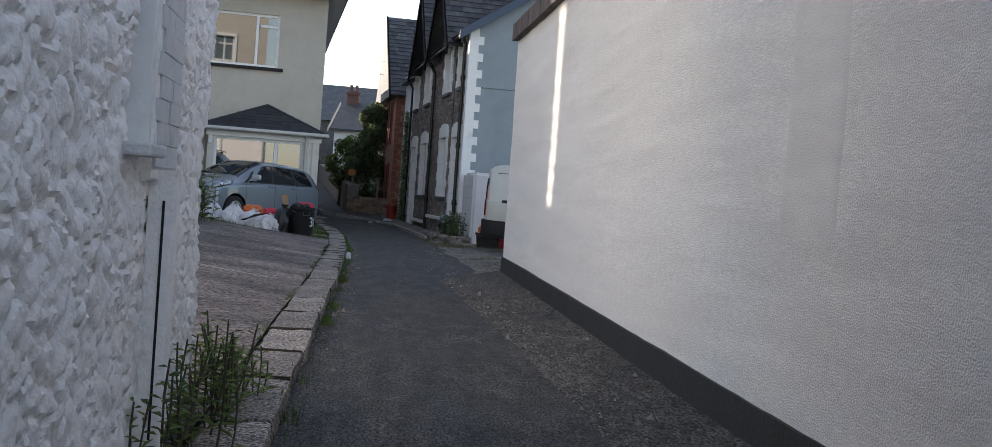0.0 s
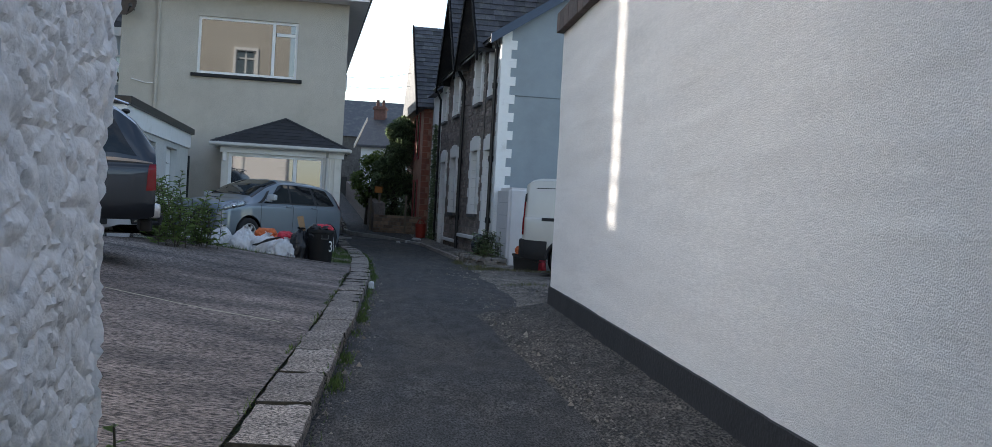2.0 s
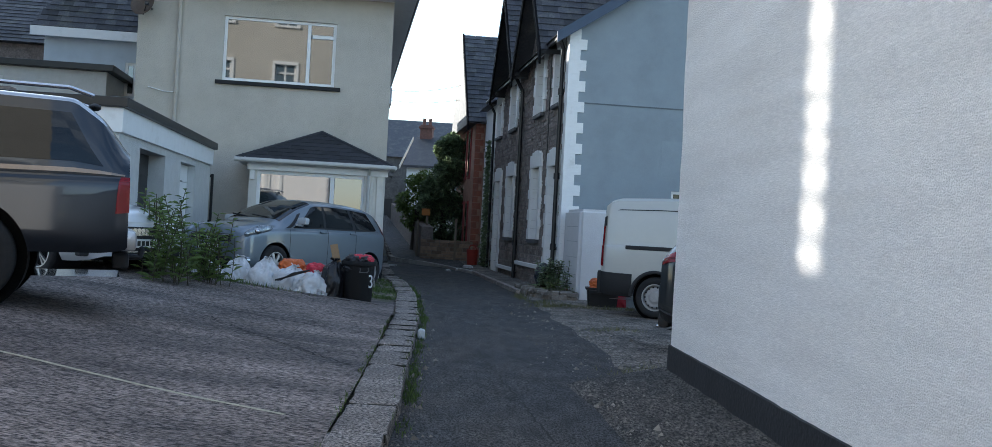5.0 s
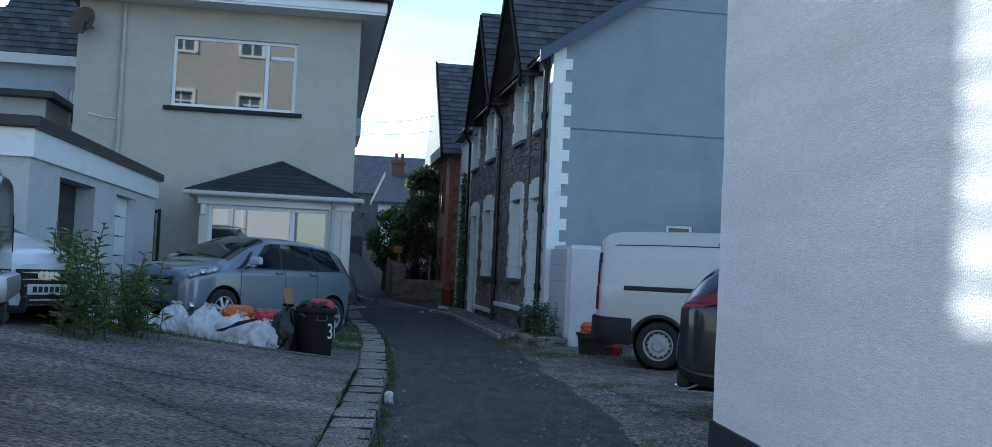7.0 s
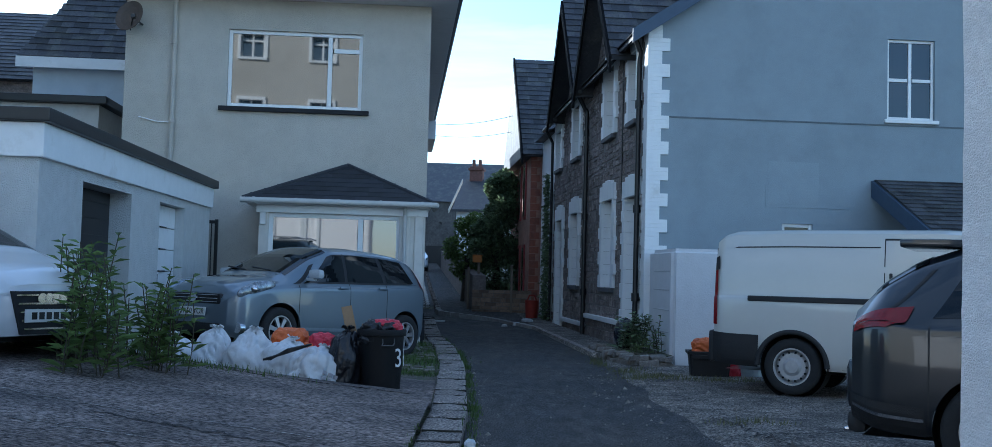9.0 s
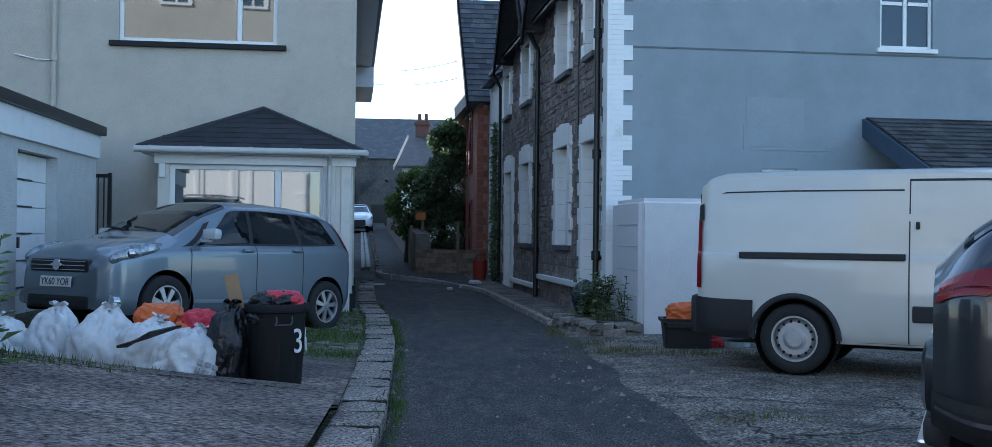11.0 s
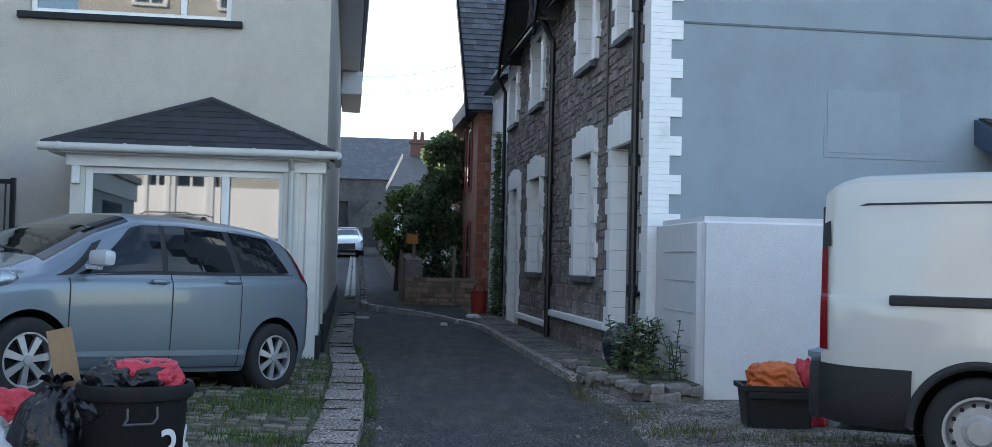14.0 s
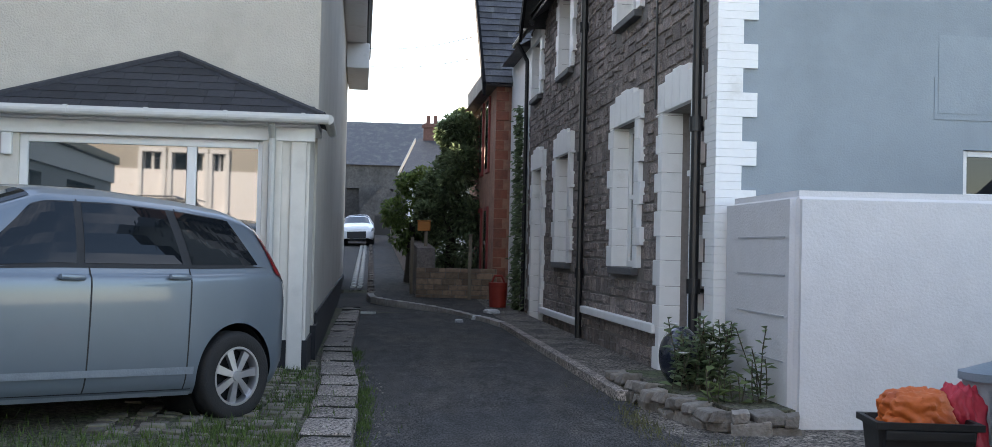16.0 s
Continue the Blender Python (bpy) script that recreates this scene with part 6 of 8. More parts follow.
b = B()
for i in range(5):
    box(b, 2.03, 2.04, -0.34 + 0.02 * i, 0.34 - 0.02 * i, 0.62 - i * 0.07, 0.635 - i * 0.07)
for i in range(4):
    bmesh.ops.create_circle(b, cap_ends=True, segments=16, radius=0.045, matrix=Matrix.Translation((2.045, -0.1 + i * 0.066, 0.6)) @ Matrix.Rotation(radians(90), 4, "Y"))
part("grille_bar", b, CHROME, wc)
b = B()
box(b, 2.035, 2.05, -0.26, 0.26, 0.4, 0.51, 0.004)
part("number_plate", b, PLATE, wc, "white number plate")
b = B()
for i in range(6):
    box(b, 2.05, 2.053, -0.2 + i * 0.07, -0.15 + i * 0.07, 0.425, 0.485)
part("plate_mark", b, BLACK, wc)

# red car in front of the pickup
REDP = paint("red_car_paint", (0.32, 0.01, 0.018))
rc = thing("car", "bright red hatchback parked on the forecourt", "car", pose(-5.5, 13.1, 0.52, 0, 0, 188))
rs = Shell([(-1.98, 0.32, 0.9, 1.0, 0.6, 0.72, 0.5), (-1.9, 0.28, 0.98, 1.12, 0.7, 0.8, 0.56), (-1.6, 0.25, 1.0, 1.35, 0.78, 0.86, 0.56), (-0.6, 0.22, 0.97, 1.45, 0.8, 0.87, 0.57), (0.2, 0.2, 0.94, 1.42, 0.8, 0.87, 0.58), (1.0, 0.2, 0.9, 1.05, 0.8, 0.87, 0.7), (1.9, 0.24, 0.72, 0.82, 0.66, 0.75, 0.55)])
RA = [(1.2, 0.31, 0.35), (-1.25, 0.31, 0.35)]
part("body", rs.body(RA, 0.05), REDP, rc, smooth=40)
wells(rc, RA, 0.82)
for sg in (1, -1):
    for xa in (1.2, -1.25):
        wheel(rc, xa, sg * 0.76, 0.31, 0.31, 0.19, sg, "spokes", 5)
    part("side_window", rs.patch(B(), (-1.4, -1.25), (0.75, 0.1), 4.12, 4.9, sg), CARGLASS, rc)
    part("tail_light", rs.patch(B(), (-1.95, -1.9), (-1.7, -1.7), 3.4, 4.1, sg, 0.01), REDLAMP, rc)
b = B()
box(b, -2.04, -1.8, -0.7, 0.7, 0.35, 0.62, 0.08)
part("bumper", b, REDP, rc, smooth=True)

# small pale car up the hill, and another behind it
for yy, lab in ((74.0, "white hatchback parked up the hill"), (80.5, "pale car parked further up the hill")):
    fc = thing("car", lab, "car", pose(-3.95 - 0.066 * (yy - 75), yy, road_z(yy) - 0.02, 2.4, 0, -86))
    part("body", ws.body(WA, 0.08), WCAR, fc, smooth=40)
    wells(fc, WA, 0.82)
    part("windscreen", ws.across(B(), lambda f: 0.92 - 0.75 * f, 5.15), CARGLASS, fc)
    for sg in (1, -1):
        for xa in (1.2, -1.25):
            wheel(fc, xa, sg * 0.76, 0.31, 0.31, 0.19, sg, "spokes", 5)
        part("side_window", ws.patch(B(), (-1.5, -1.3), (0.75, 0.1), 4.12, 4.9, sg), CARGLASS, fc)
        part("headlight", ws.patch(B(), (1.62, 1.55), (1.95, 1.88), 3.1, 4.2, sg, 0.008), CLEARLAMP, fc)
    b = B()
    box(b, 1.98, 2.02, -0.45, 0.45, 0.3, 0.62, 0.02)
    part("grille", b, BLACKTRIM, fc)

# ---- wall details ----
coping = B()
for j in range(72):
    y0 = -6 + j * 0.3
    box(coping, WX - 0.09 + 0.008 * nz(j, 0, 0, 1.7), WX + 0.12, y0 + 0.003, min(y0 + 0.297, WY + 0.06), 3.5 + 0.01 * nz(j, 4, 0, 1.3), 3.74 + 0.012 * nz(j, 2, 0, 1.1), 0.008)
box(coping, WX + 0.121, 9.0, -6, WY + 0.06, 3.52, 3.8)
solid("coping", coping, mat("brown_tile", (0.085, 0.06, 0.052), 0.8, 0.25, 12, 0.5, 60, island=0.25), "brown tile edge along the top of the wall", "trim", "structure")


def wall_patch(y0, y1, z0, z1, material, seed, lumps=0.0):
    """A thin uneven patch of render on the stucco wall; a lumpy one is round and fades into it."""
    b = B()
    n1, n2 = 30, 34
    g = []
    for i in range(n1 + 1):
        g.append([])
        for k in range(n2 + 1):
            f, h = i / n1, k / n2
            y = y0 + (y1 - y0) * f + 0.04 * nz(h * 3, seed, 0, 1.3)
            z = z0 + (z1 - z0) * h + 0.04 * nz(f * 3, seed + 5, 0, 1.3)
            edge = min(f, 1 - f, h, 1 - h) * 8
            if lumps:
                edge = 2.5 * (1 - math.hypot(2 * f - 1, 2 * h - 1)) + 0.9 * nz(y, z, seed, 7) - 0.3
            e = min(1.0, max(0.0, edge))
            x = WX + 0.012 * nz(y, z, 4, 0.9) + 0.005 * nz(y, z, 9, 3.2) + 0.006 - 0.011 * e + lumps * (nz(y, z, seed, 28) - 0.2) * e
            g[-1].append(b.verts.new((x, y, z)))
    for i in range(n1):
        for k in range(n2):
            b.faces.new((g[i][k], g[i + 1][k], g[i + 1][k + 1], g[i][k + 1]))
    return b


solid("wall_patch", wall_patch(4.7, 5.45, 1.02, 2.9, SMOOTH, 3), SMOOTH, "smooth grey patch on the stucco wall", "wall patch", "structure", smooth=60)
for y0, y1, z0, z1, sd in ((5.9, 7.0, 0.45, 1.15, 1), (7.4, 8.3, 0.45, 1.1, 2), (8.7, 9.7, 0.4, 1.15, 4), (10.0, 10.8, 0.45, 1.0, 6), (2.8, 4.3, 0.4, 1.4, 8)):
    solid("wall_patch", wall_patch(y0, y1, z0, z1, STUCCO, sd, 0.007), STUCCO, "crumbling rough patch low on the stucco wall", "wall patch", "structure", smooth=60)

strip = thing("boxed_pipe", "white boxed pipe down the rubble wall", "pipe", pose(LX, 4.58, 0))
bm = B()
loops_ = []
for k in range(25):
    z = -0.1 + k * 0.056
    xo, ya, yb2 = 0.075 + 0.006 * nz(k, 0, 0, 0.4), -0.05 + 0.006 * nz(k, 3, 0, 0.3), 0.09 + 0.008 * nz(k, 7, 0, 0.4)
    loops_.append([bm.verts.new(p) for p in ((-0.03, ya, z), (xo - 0.012, ya, z), (xo, ya + 0.012, z), (xo, yb2 - 0.012, z), (xo - 0.012, yb2, z), (-0.03, yb2, z))])
for l0, l1 in zip(loops_, loops_[1:]):
    for i in range(6):
        bm.faces.new((l0[i], l0[(i + 1) % 6], l1[(i + 1) % 6], l1[i]))
bm.faces.new(loops_[0])
bm.faces.new(loops_[-1])
part("box", bm, WHITEWASH, strip, smooth=60)
part("gap", box(B(), 0.028, 0.038, -0.056, -0.05, 0.15, 1.12), TAR, strip, "dark open gap beside the boxing")
sill = B()
box(sill, LX - 0.1, LX + 0.07, 3.98, 4.3, 1.285, 1.335, 0.012)
solid("sill", sill, JAMB, "small worn white sill under the slot window", "trim", "structure")
bm = B()
box(bm, LX - 0.19, LX - 0.14, 4.1, 4.31, 1.34, 3.3, 0.004)
box(bm, LX - 0.15, LX - 0.0, 4.29, 4.335, 1.34, 3.3, 0.006)
solid("window_slot", bm, WHITE, "white painted boarding in the slot window", "window", "structure")
bm = B()
for k in range(26):
    z0 = 1.25 + k * 0.09
    for q in range(2):
        a0 = 4.345 + q * 0.26 + (0.05 if k % 2 else 0)
        box(bm, LX + 0.0, LX + 0.022 + 0.008 * nz(k, q, 0, 2.3), a0, min(a0 + 0.252, 4.87), z0 + 0.0005, z0 + 0.0895, 0.004)
solid("wall_jamb", bm, JAMB, "grey-white painted brick jamb beside the slot window", "wall", "structure")

# ---- plants ----
LEAF = mat("leaf_green", (0.15, 0.21, 0.065), 0.6, 0.3, 9, 0.0, island=0.45, clear=0.55)
LEAFD = mat("leaf_dark", (0.18, 0.235, 0.125), 0.38, 0.3, 6, 0.0, island=0.55, clear=0.55)
LEAFL = mat("leaf_light", (0.13, 0.17, 0.06), 0.65, 0.3, 9, 0.0, island=0.4, clear=0.4)
GRASS = mat("grass", (0.08, 0.125, 0.03), 0.8, 0.3, 9, 0.0, island=0.5, clear=0.3)
STEM = mat("stem", (0.07, 0.06, 0.035), 0.8, 0.2)
BARK = mat("bark", (0.06, 0.05, 0.04), 0.9, 0.3, 12, 0.8, 40)
PETAL = mat("white_petal", (0.75, 0.74, 0.7), 0.7, 0.1)


def leaf(bm, p, d, length, width, rng, droop=0.3):
    """A folded leaf from p along d."""
    d = Vector(d).normalized()
    side = d.cross(Vector((rng.uniform(-0.3, 0.3), rng.uniform(-0.3, 0.3), 1))).normalized()
    up = side.cross(d).normalized()
    p = Vector(p)
    m = p + d * length * 0.5 + up * 0.02 * length
    t = p + d * length - Vector((0, 0, droop * length * 0.4))
    a, b, c, e = bm.verts.new(p), bm.verts.new(m + side * width / 2 + up * width * 0.15), bm.verts.new(t), bm.verts.new(m - side * width / 2 + up * width * 0.15)
    bm.faces.new((a, b, c))
    bm.faces.new((a, c, e))


def weed(name, label, m, n, height, rng, leaf_len, leaf_w, leaf_mat, spread=0.25, every=0.05, parent_group=""):
    th = thing(name, label, "plant", m, parent_group)
    st, lv_ = B(), B()
    for _ in range(n):
        a, r = rng.uniform(0, 6.28), rng.uniform(0, spread)
        base = Vector((r * math.cos(a), r * math.sin(a), 0))
        lean = Vector((rng.uniform(-0.25, 0.25), rng.uniform(-0.25, 0.25), 1)).normalized()
        h = height * rng.uniform(0.55, 1.05)
        pts = [base + lean * h * f + Vector((0.04 * math.sin(3 * f + a), 0.04 * math.cos(2 * f + a), 0)) * h for f in (0, 0.35, 0.7, 1)]
        for p, q in zip(pts, pts[1:]):
            cyl(st, p, q, 0.006, 0.004, seg=5, caps=False)
        z, k = 0.12, 0
        while z < 1.0:
            f = z * 3
            i = min(int(f), 2)
            p = pts[i].lerp(pts[i + 1], f - i)
            aa = k * 2.4 + a
            dd = Vector((math.cos(aa), math.sin(aa), rng.uniform(0.1, 0.7)))
            leaf(lv_, p, dd, leaf_len * rng.uniform(0.6, 1.2) * (1.15 - 0.5 * z), leaf_w * rng.uniform(0.7, 1.2), rng)
            z += every / h * rng.uniform(0.6, 1.3)
            k += 1
    tagged(part("stem", st, STEM, th), kind="stuff")
    tagged(part("leaf", lv_, leaf_mat, th, "green leaves"), kind="stuff")
    return th


rng = random.Random(17)
for x, y, h, n in ((-3.05, 19.6, 1.05, 14), (-3.35, 20.3, 1.2, 16), (-2.75, 20.35, 0.95, 14), (-3.9, 20.9, 0.8, 10), (-3.1, 20.9, 0.75, 12)):
    weed("weed", "tall leafy green weeds growing from the slab edge", pose(x, y, fore_z(x, min(y, 20.5)) - 0.05), n, h, rng, 0.2, 0.055, LEAF, 0.3, 0.045, "weeds by the garage")
for x, y, h, n in ((-0.62, 4.9, 0.5, 9), (-0.58, 5.4, 0.55, 12), (-0.64, 5.9, 0.5, 12), (-0.6, 6.3, 0.32, 12), (-0.7, 6.65, 0.25, 8), (-0.66, 4.35, 0.5, 5)):
    weed("weed", "straggling green weeds at the foot of the rubble wall", pose(x, y, fore_z(x, y) - 0.02), n, h, rng, 0.09, 0.03, LEAF, 0.2, 0.03, "weeds by the rubble wall")


def tufts(name, label, spots, blades, h, rng_, fz, material=None):
    """Grass as one sheet of blades; spots are (x, y, radius x, radius y)."""
    b = B()
    for x0, y0, rx_, ry_, share in spots:
        for _ in range(int(blades * share)):
            x, y = rng_.gauss(x0, rx_ * 0.5), rng_.gauss(y0, ry_ * 0.5)
            z = fz(x, y)
            hh = h * rng_.uniform(0.3, 1.1)
            a = rng_.uniform(0, 6.28)
            w = 0.006
            lx, ly = rng_.uniform(-0.6, 0.6) * hh, rng_.uniform(-0.6, 0.6) * hh
            p = [Vector((x - w * math.cos(a), y - w * math.sin(a), z - 0.01)), Vector((x + w * math.cos(a), y + w * math.sin(a), z - 0.01)), Vector((x + lx, y + ly, z + hh))]
            b.faces.new([b.verts.new(q) for q in p])
    return solid(name, b, material or GRASS, label, "grass", "stuff")


def edge_z(x, y):
    if x > kerb_x(y):
        return crown(x, y)
    return verge_z(x, y) if y > SLAB else fore_z(x, y)


spots = [(kerb_x(y) + 0.06, y, 0.07, 0.35, random.Random(int(y * 10)).uniform(0.1, 1.0) ** 2.5) for y in np.arange(2.5, 34, 0.6)]
tufts("grass", "thin green grass and moss along the kerb gutter", spots, 260, 0.06, rng, edge_z)
tufts("grass", "patchy grass on the verge around the parked car", [(-1.3, 25.8, 0.9, 0.7, 1.6), (-0.9, 26.6, 0.5, 0.6, 1.4), (-0.7, 28.2, 0.5, 1.0, 1.2), (-1.0, 30.0, 0.4, 0.9, 0.8), (-0.8, 24.6, 0.5, 0.3, 0.8), (-2.8, 26.0, 1.6, 1.0, 1.0), (-3.0, 21.1, 1.2, 0.25, 1.2)], 700, 0.075, rng, edge_z)
tufts("grass", "dry grass at the corner of the stucco wall and driveway", [(2.05, 15.9, 0.3, 0.4, 1.3), (2.3, 16.6, 0.5, 0.5, 0.5), (2.4, 25.6, 0.5, 0.35, 1.2), (3.3, 25.2, 0.9, 0.25, 1.0), (2.2, 26.6, 0.35, 0.5, 0.8), (2.6, 21.0, 0.4, 0.2, 0.3), (2.2, 29.6, 0.35, 1.2, 1.2), (1.95, 27.9, 0.15, 0.8, 0.8)], 420, 0.07, rng, drive_z, mat("dry_grass", (0.12, 0.12, 0.05), 0.85, 0.3, 9, 0.0, island=0.4))
tufts("grass", "grass in the joint between kerb and forecourt", [(kerb_x(y) - 0.36, y, 0.03, 0.4, random.Random(int(y * 7)).uniform(0, 0.7)) for y in np.arange(4, 20, 0.8)], 60, 0.04, rng, edge_z)


def crown_leaves(bm, centres, n, size, rng_):
    for _ in range(n):
        c, r = rng_.choice(centres)
        v = Vector((rng_.gauss(0, 1), rng_.gauss(0, 1), rng_.gauss(0, 1))).normalized()
        rad = rng_.uniform(0.7, 1.05)
        p = Vector(c) + Vector((v.x * r[0], v.y * r[1], v.z * r[2])) * rad
        d = v + Vector((rng_.uniform(-0.7, 0.7), rng_.uniform(-0.7, 0.7), rng_.uniform(-0.6, 0.5)))
        leaf(bm, p, d, size * rng_.uniform(0.6, 1.3), size * 0.55 * rng_.uniform(0.6, 1.2), rng_)


def tree(name, label, base, height, blobs, n, size, leaf_mat, seed):
    r = random.Random(seed)
    th = thing(name, label, "tree", pose(*base))
    b = B()
    cyl(b, (0, 0, -0.2), (0.05, 0, height * 0.35), 0.16, 0.11, seg=10)
    for c, rr in blobs:
        cyl(b, (0.05, 0, height * 0.3), Vector(c) * 0.92, 0.07, 0.025, seg=7)
    part("trunk", b, BARK, th, "brown trunk and limbs", smooth=True)
    b = B()
    sub = []
    for c, rr in blobs:
        for _ in range(9):
            v = Vector((r.gauss(0, 1), r.gauss(0, 1), r.gauss(0, 1))).normalized()
            sub.append((Vector(c) + Vector((v.x * rr[0], v.y * rr[1], v.z * rr[2])) * 0.75, tuple(q * r.uniform(0.28, 0.5) for q in rr)))
        sub.append((Vector(c), tuple(q * 0.75 for q in rr)))
    crown_leaves(b, sub, n, size, r)
    part("crown", b, leaf_mat, th, "dense leafy crown")
    return th


tree("tree", "dense dark evergreen tree behind the corner wall", (0.55, 47.2, 0.3), 5, [((0.15, 0.2, 1.3), (0.8, 0.9, 1.0)), ((0.3, 0.4, 2.5), (0.85, 0.9, 1.1)), ((-0.25, 0.3, 2.2), (0.7, 0.8, 1.0)), ((0.35, 0.6, 3.6), (0.65, 0.8, 0.9)), ((0.1, 0.6, 4.2), (0.45, 0.6, 0.55))], 17000, 0.16, LEAFD, 3)
tree("tree", "rounded bright green bush over the garden wall", (-0.5, 48.6, 0.5), 3.4, [((0.0, 0, 1.7), (0.75, 0.8, 0.8)), ((0.2, 0.3, 2.5), (0.6, 0.6, 0.5)), ((0.3, 0.2, 1.2), (0.5, 0.6, 0.6))], 6500, 0.14, LEAF, 5)

# planted bed by the terrace: stone edging, shrub with white flowers
bed = thing("planter", "low rough stone planter in front of the terrace door", "planter", pose(0, 0, 0))
BED = [(2.12, 30.2), (2.2, 29.2), (2.35, 28.2), (2.55, 27.5), (3.05, 27.45)]
STONE = mat("bed_stone", (0.26, 0.24, 0.215), 0.95, 0.25, 14, 0.9, 40, second=(0.14, 0.12, 0.1), amount=0.5, second_scale=5, pick=0.3, bdist=0.02)
rb = random.Random(9)
for (xa, ya), (xb, yb_) in zip(BED, BED[1:]):
    L = math.hypot(xb - xa, yb_ - ya)
    ang = math.degrees(math.atan2(yb_ - ya, xb - xa))
    for lay in range(2):
        a = 0
        while a < L - 0.05:
            w = min(rb.uniform(0.14, 0.34), L - a)
            b = B()
            box(b, 0.005, w - 0.005, -0.09 - rb.uniform(0, 0.03), 0.1, 0, 0.095 + rb.uniform(-0.01, 0.012), 0.018)
            for v in b.verts:
                v.co += Vector((nz(v.co.x * 9 + a, v.co.y * 9, lay), nz(v.co.y * 9, v.co.z * 9 + a, lay), nz(v.co.z * 9, v.co.x * 9, a))) * 0.04
            f = a / L
            part("stone", b, STONE, bed, at=pose(xa + (xb - xa) * f, ya + (yb_ - ya) * f, road_z(28) - 0.02 + lay * 0.092, rb.uniform(-7, 7), rb.uniform(-6, 6), ang + rb.uniform(-9, 9)))
            a += w
b = B()
prism(b, [(2.2, 30.2, 0.0), (2.25, 29.2, 0.0), (2.4, 28.2, 0.0), (2.6, 27.55, 0.0), (3.05, 27.55, 0.0), (2.95, 29.3, 0.0), (2.8, 30.2, 0.0)], (0, 0, 0.22))
part("soil", b, EARTH, bed, "dark soil")
rs_ = random.Random(4)
weed("shrub", "leafy shrub with white flowers in the planter", pose(2.62, 28.75, 0.2), 34, 0.62, rs_, 0.12, 0.075, LEAFD, 0.26, 0.035)
weed("shrub", "young upright shrub beside the yard wall", pose(2.88, 27.95, 0.2), 6, 0.62, rs_, 0.12, 0.06, LEAFD, 0.1, 0.05)
weed("shrub", "low pale green plant in the planter", pose(2.62, 27.95, 0.2), 10, 0.28, rs_, 0.15, 0.07, LEAFL, 0.16, 0.05)
fl_ = thing("flower", "white rose blooms on the planter shrub", "flower", pose(2.62, 28.75, 0.2))
for k in range(7):
    b = B()
    c = Vector((rs_.uniform(-0.25, 0.25), rs_.uniform(-0.3, 0.1), rs_.uniform(0.3, 0.6)))
    for q in range(7):
        leaf(b, c, (math.cos(q * 0.9), math.sin(q * 0.9), 0.4), 0.055, 0.05, rs_, 0.0)
    part("bloom", b, PETAL, fl_)
pot = thing("plant_pot", "round dark glazed pot behind the shrub", "pot", pose(2.52, 29.15, 0.2))
b = B()
bmesh.ops.create_uvsphere(b, u_segments=24, v_segments=14, radius=1, matrix=Matrix.Translation((0, 0, 0.26)) @ Matrix.Diagonal((0.19, 0.19, 0.27, 1)))
part("bowl", b, mat("dark_blue_glaze", (0.012, 0.016, 0.03), 0.2, 0.1, coat=0.8), pot, smooth=True)
ivy = thing("climbing_plant", "dark ivy climbing the pale house corner", "plant", ROW)
b = B()
ri = random.Random(6)
for _ in range(1500):
    z = ri.uniform(0.1, 4.3)
    s = 12.2 + ri.gauss(0, 0.35) * (1 - z / 6)
    leaf(b, (-0.02 - abs(ri.gauss(0, 0.06)), s, z), (-1, ri.uniform(-1, 1), ri.uniform(-0.8, 0.5)), 0.11, 0.09, ri)
part("leaf", b, LEAFD, ivy)

# kerb and steps along the terrace
b = B()
for i in range(10):
    y0 = 29.3 + i * 0.9
    x0 = 2.05 - 0.066 * (y0 - 30)
    prism(b, [(x0 - 0.12, y0, -0.1), (x0, y0, -0.1), (x0 - 0.058, y0 + 0.88, -0.1), (x0 - 0.178, y0 + 0.88, -0.1)], (0, 0, 0.1 + road_z(y0) + 0.075))
solid("kerb_terrace", b, GRANITE, "low stone kerb in front of the terrace", "kerb", "structure")
sheet("pavement_terrace", lambda y: 2.04 - 0.066 * (y - 30), lambda y: 2.86 - 0.073 * (y - 29.3), 29.4, 43.5, lambda x, y: road_z(y) + 0.065, APRON, step=0.3, label="narrow raised footway along the terrace", category="pavement")

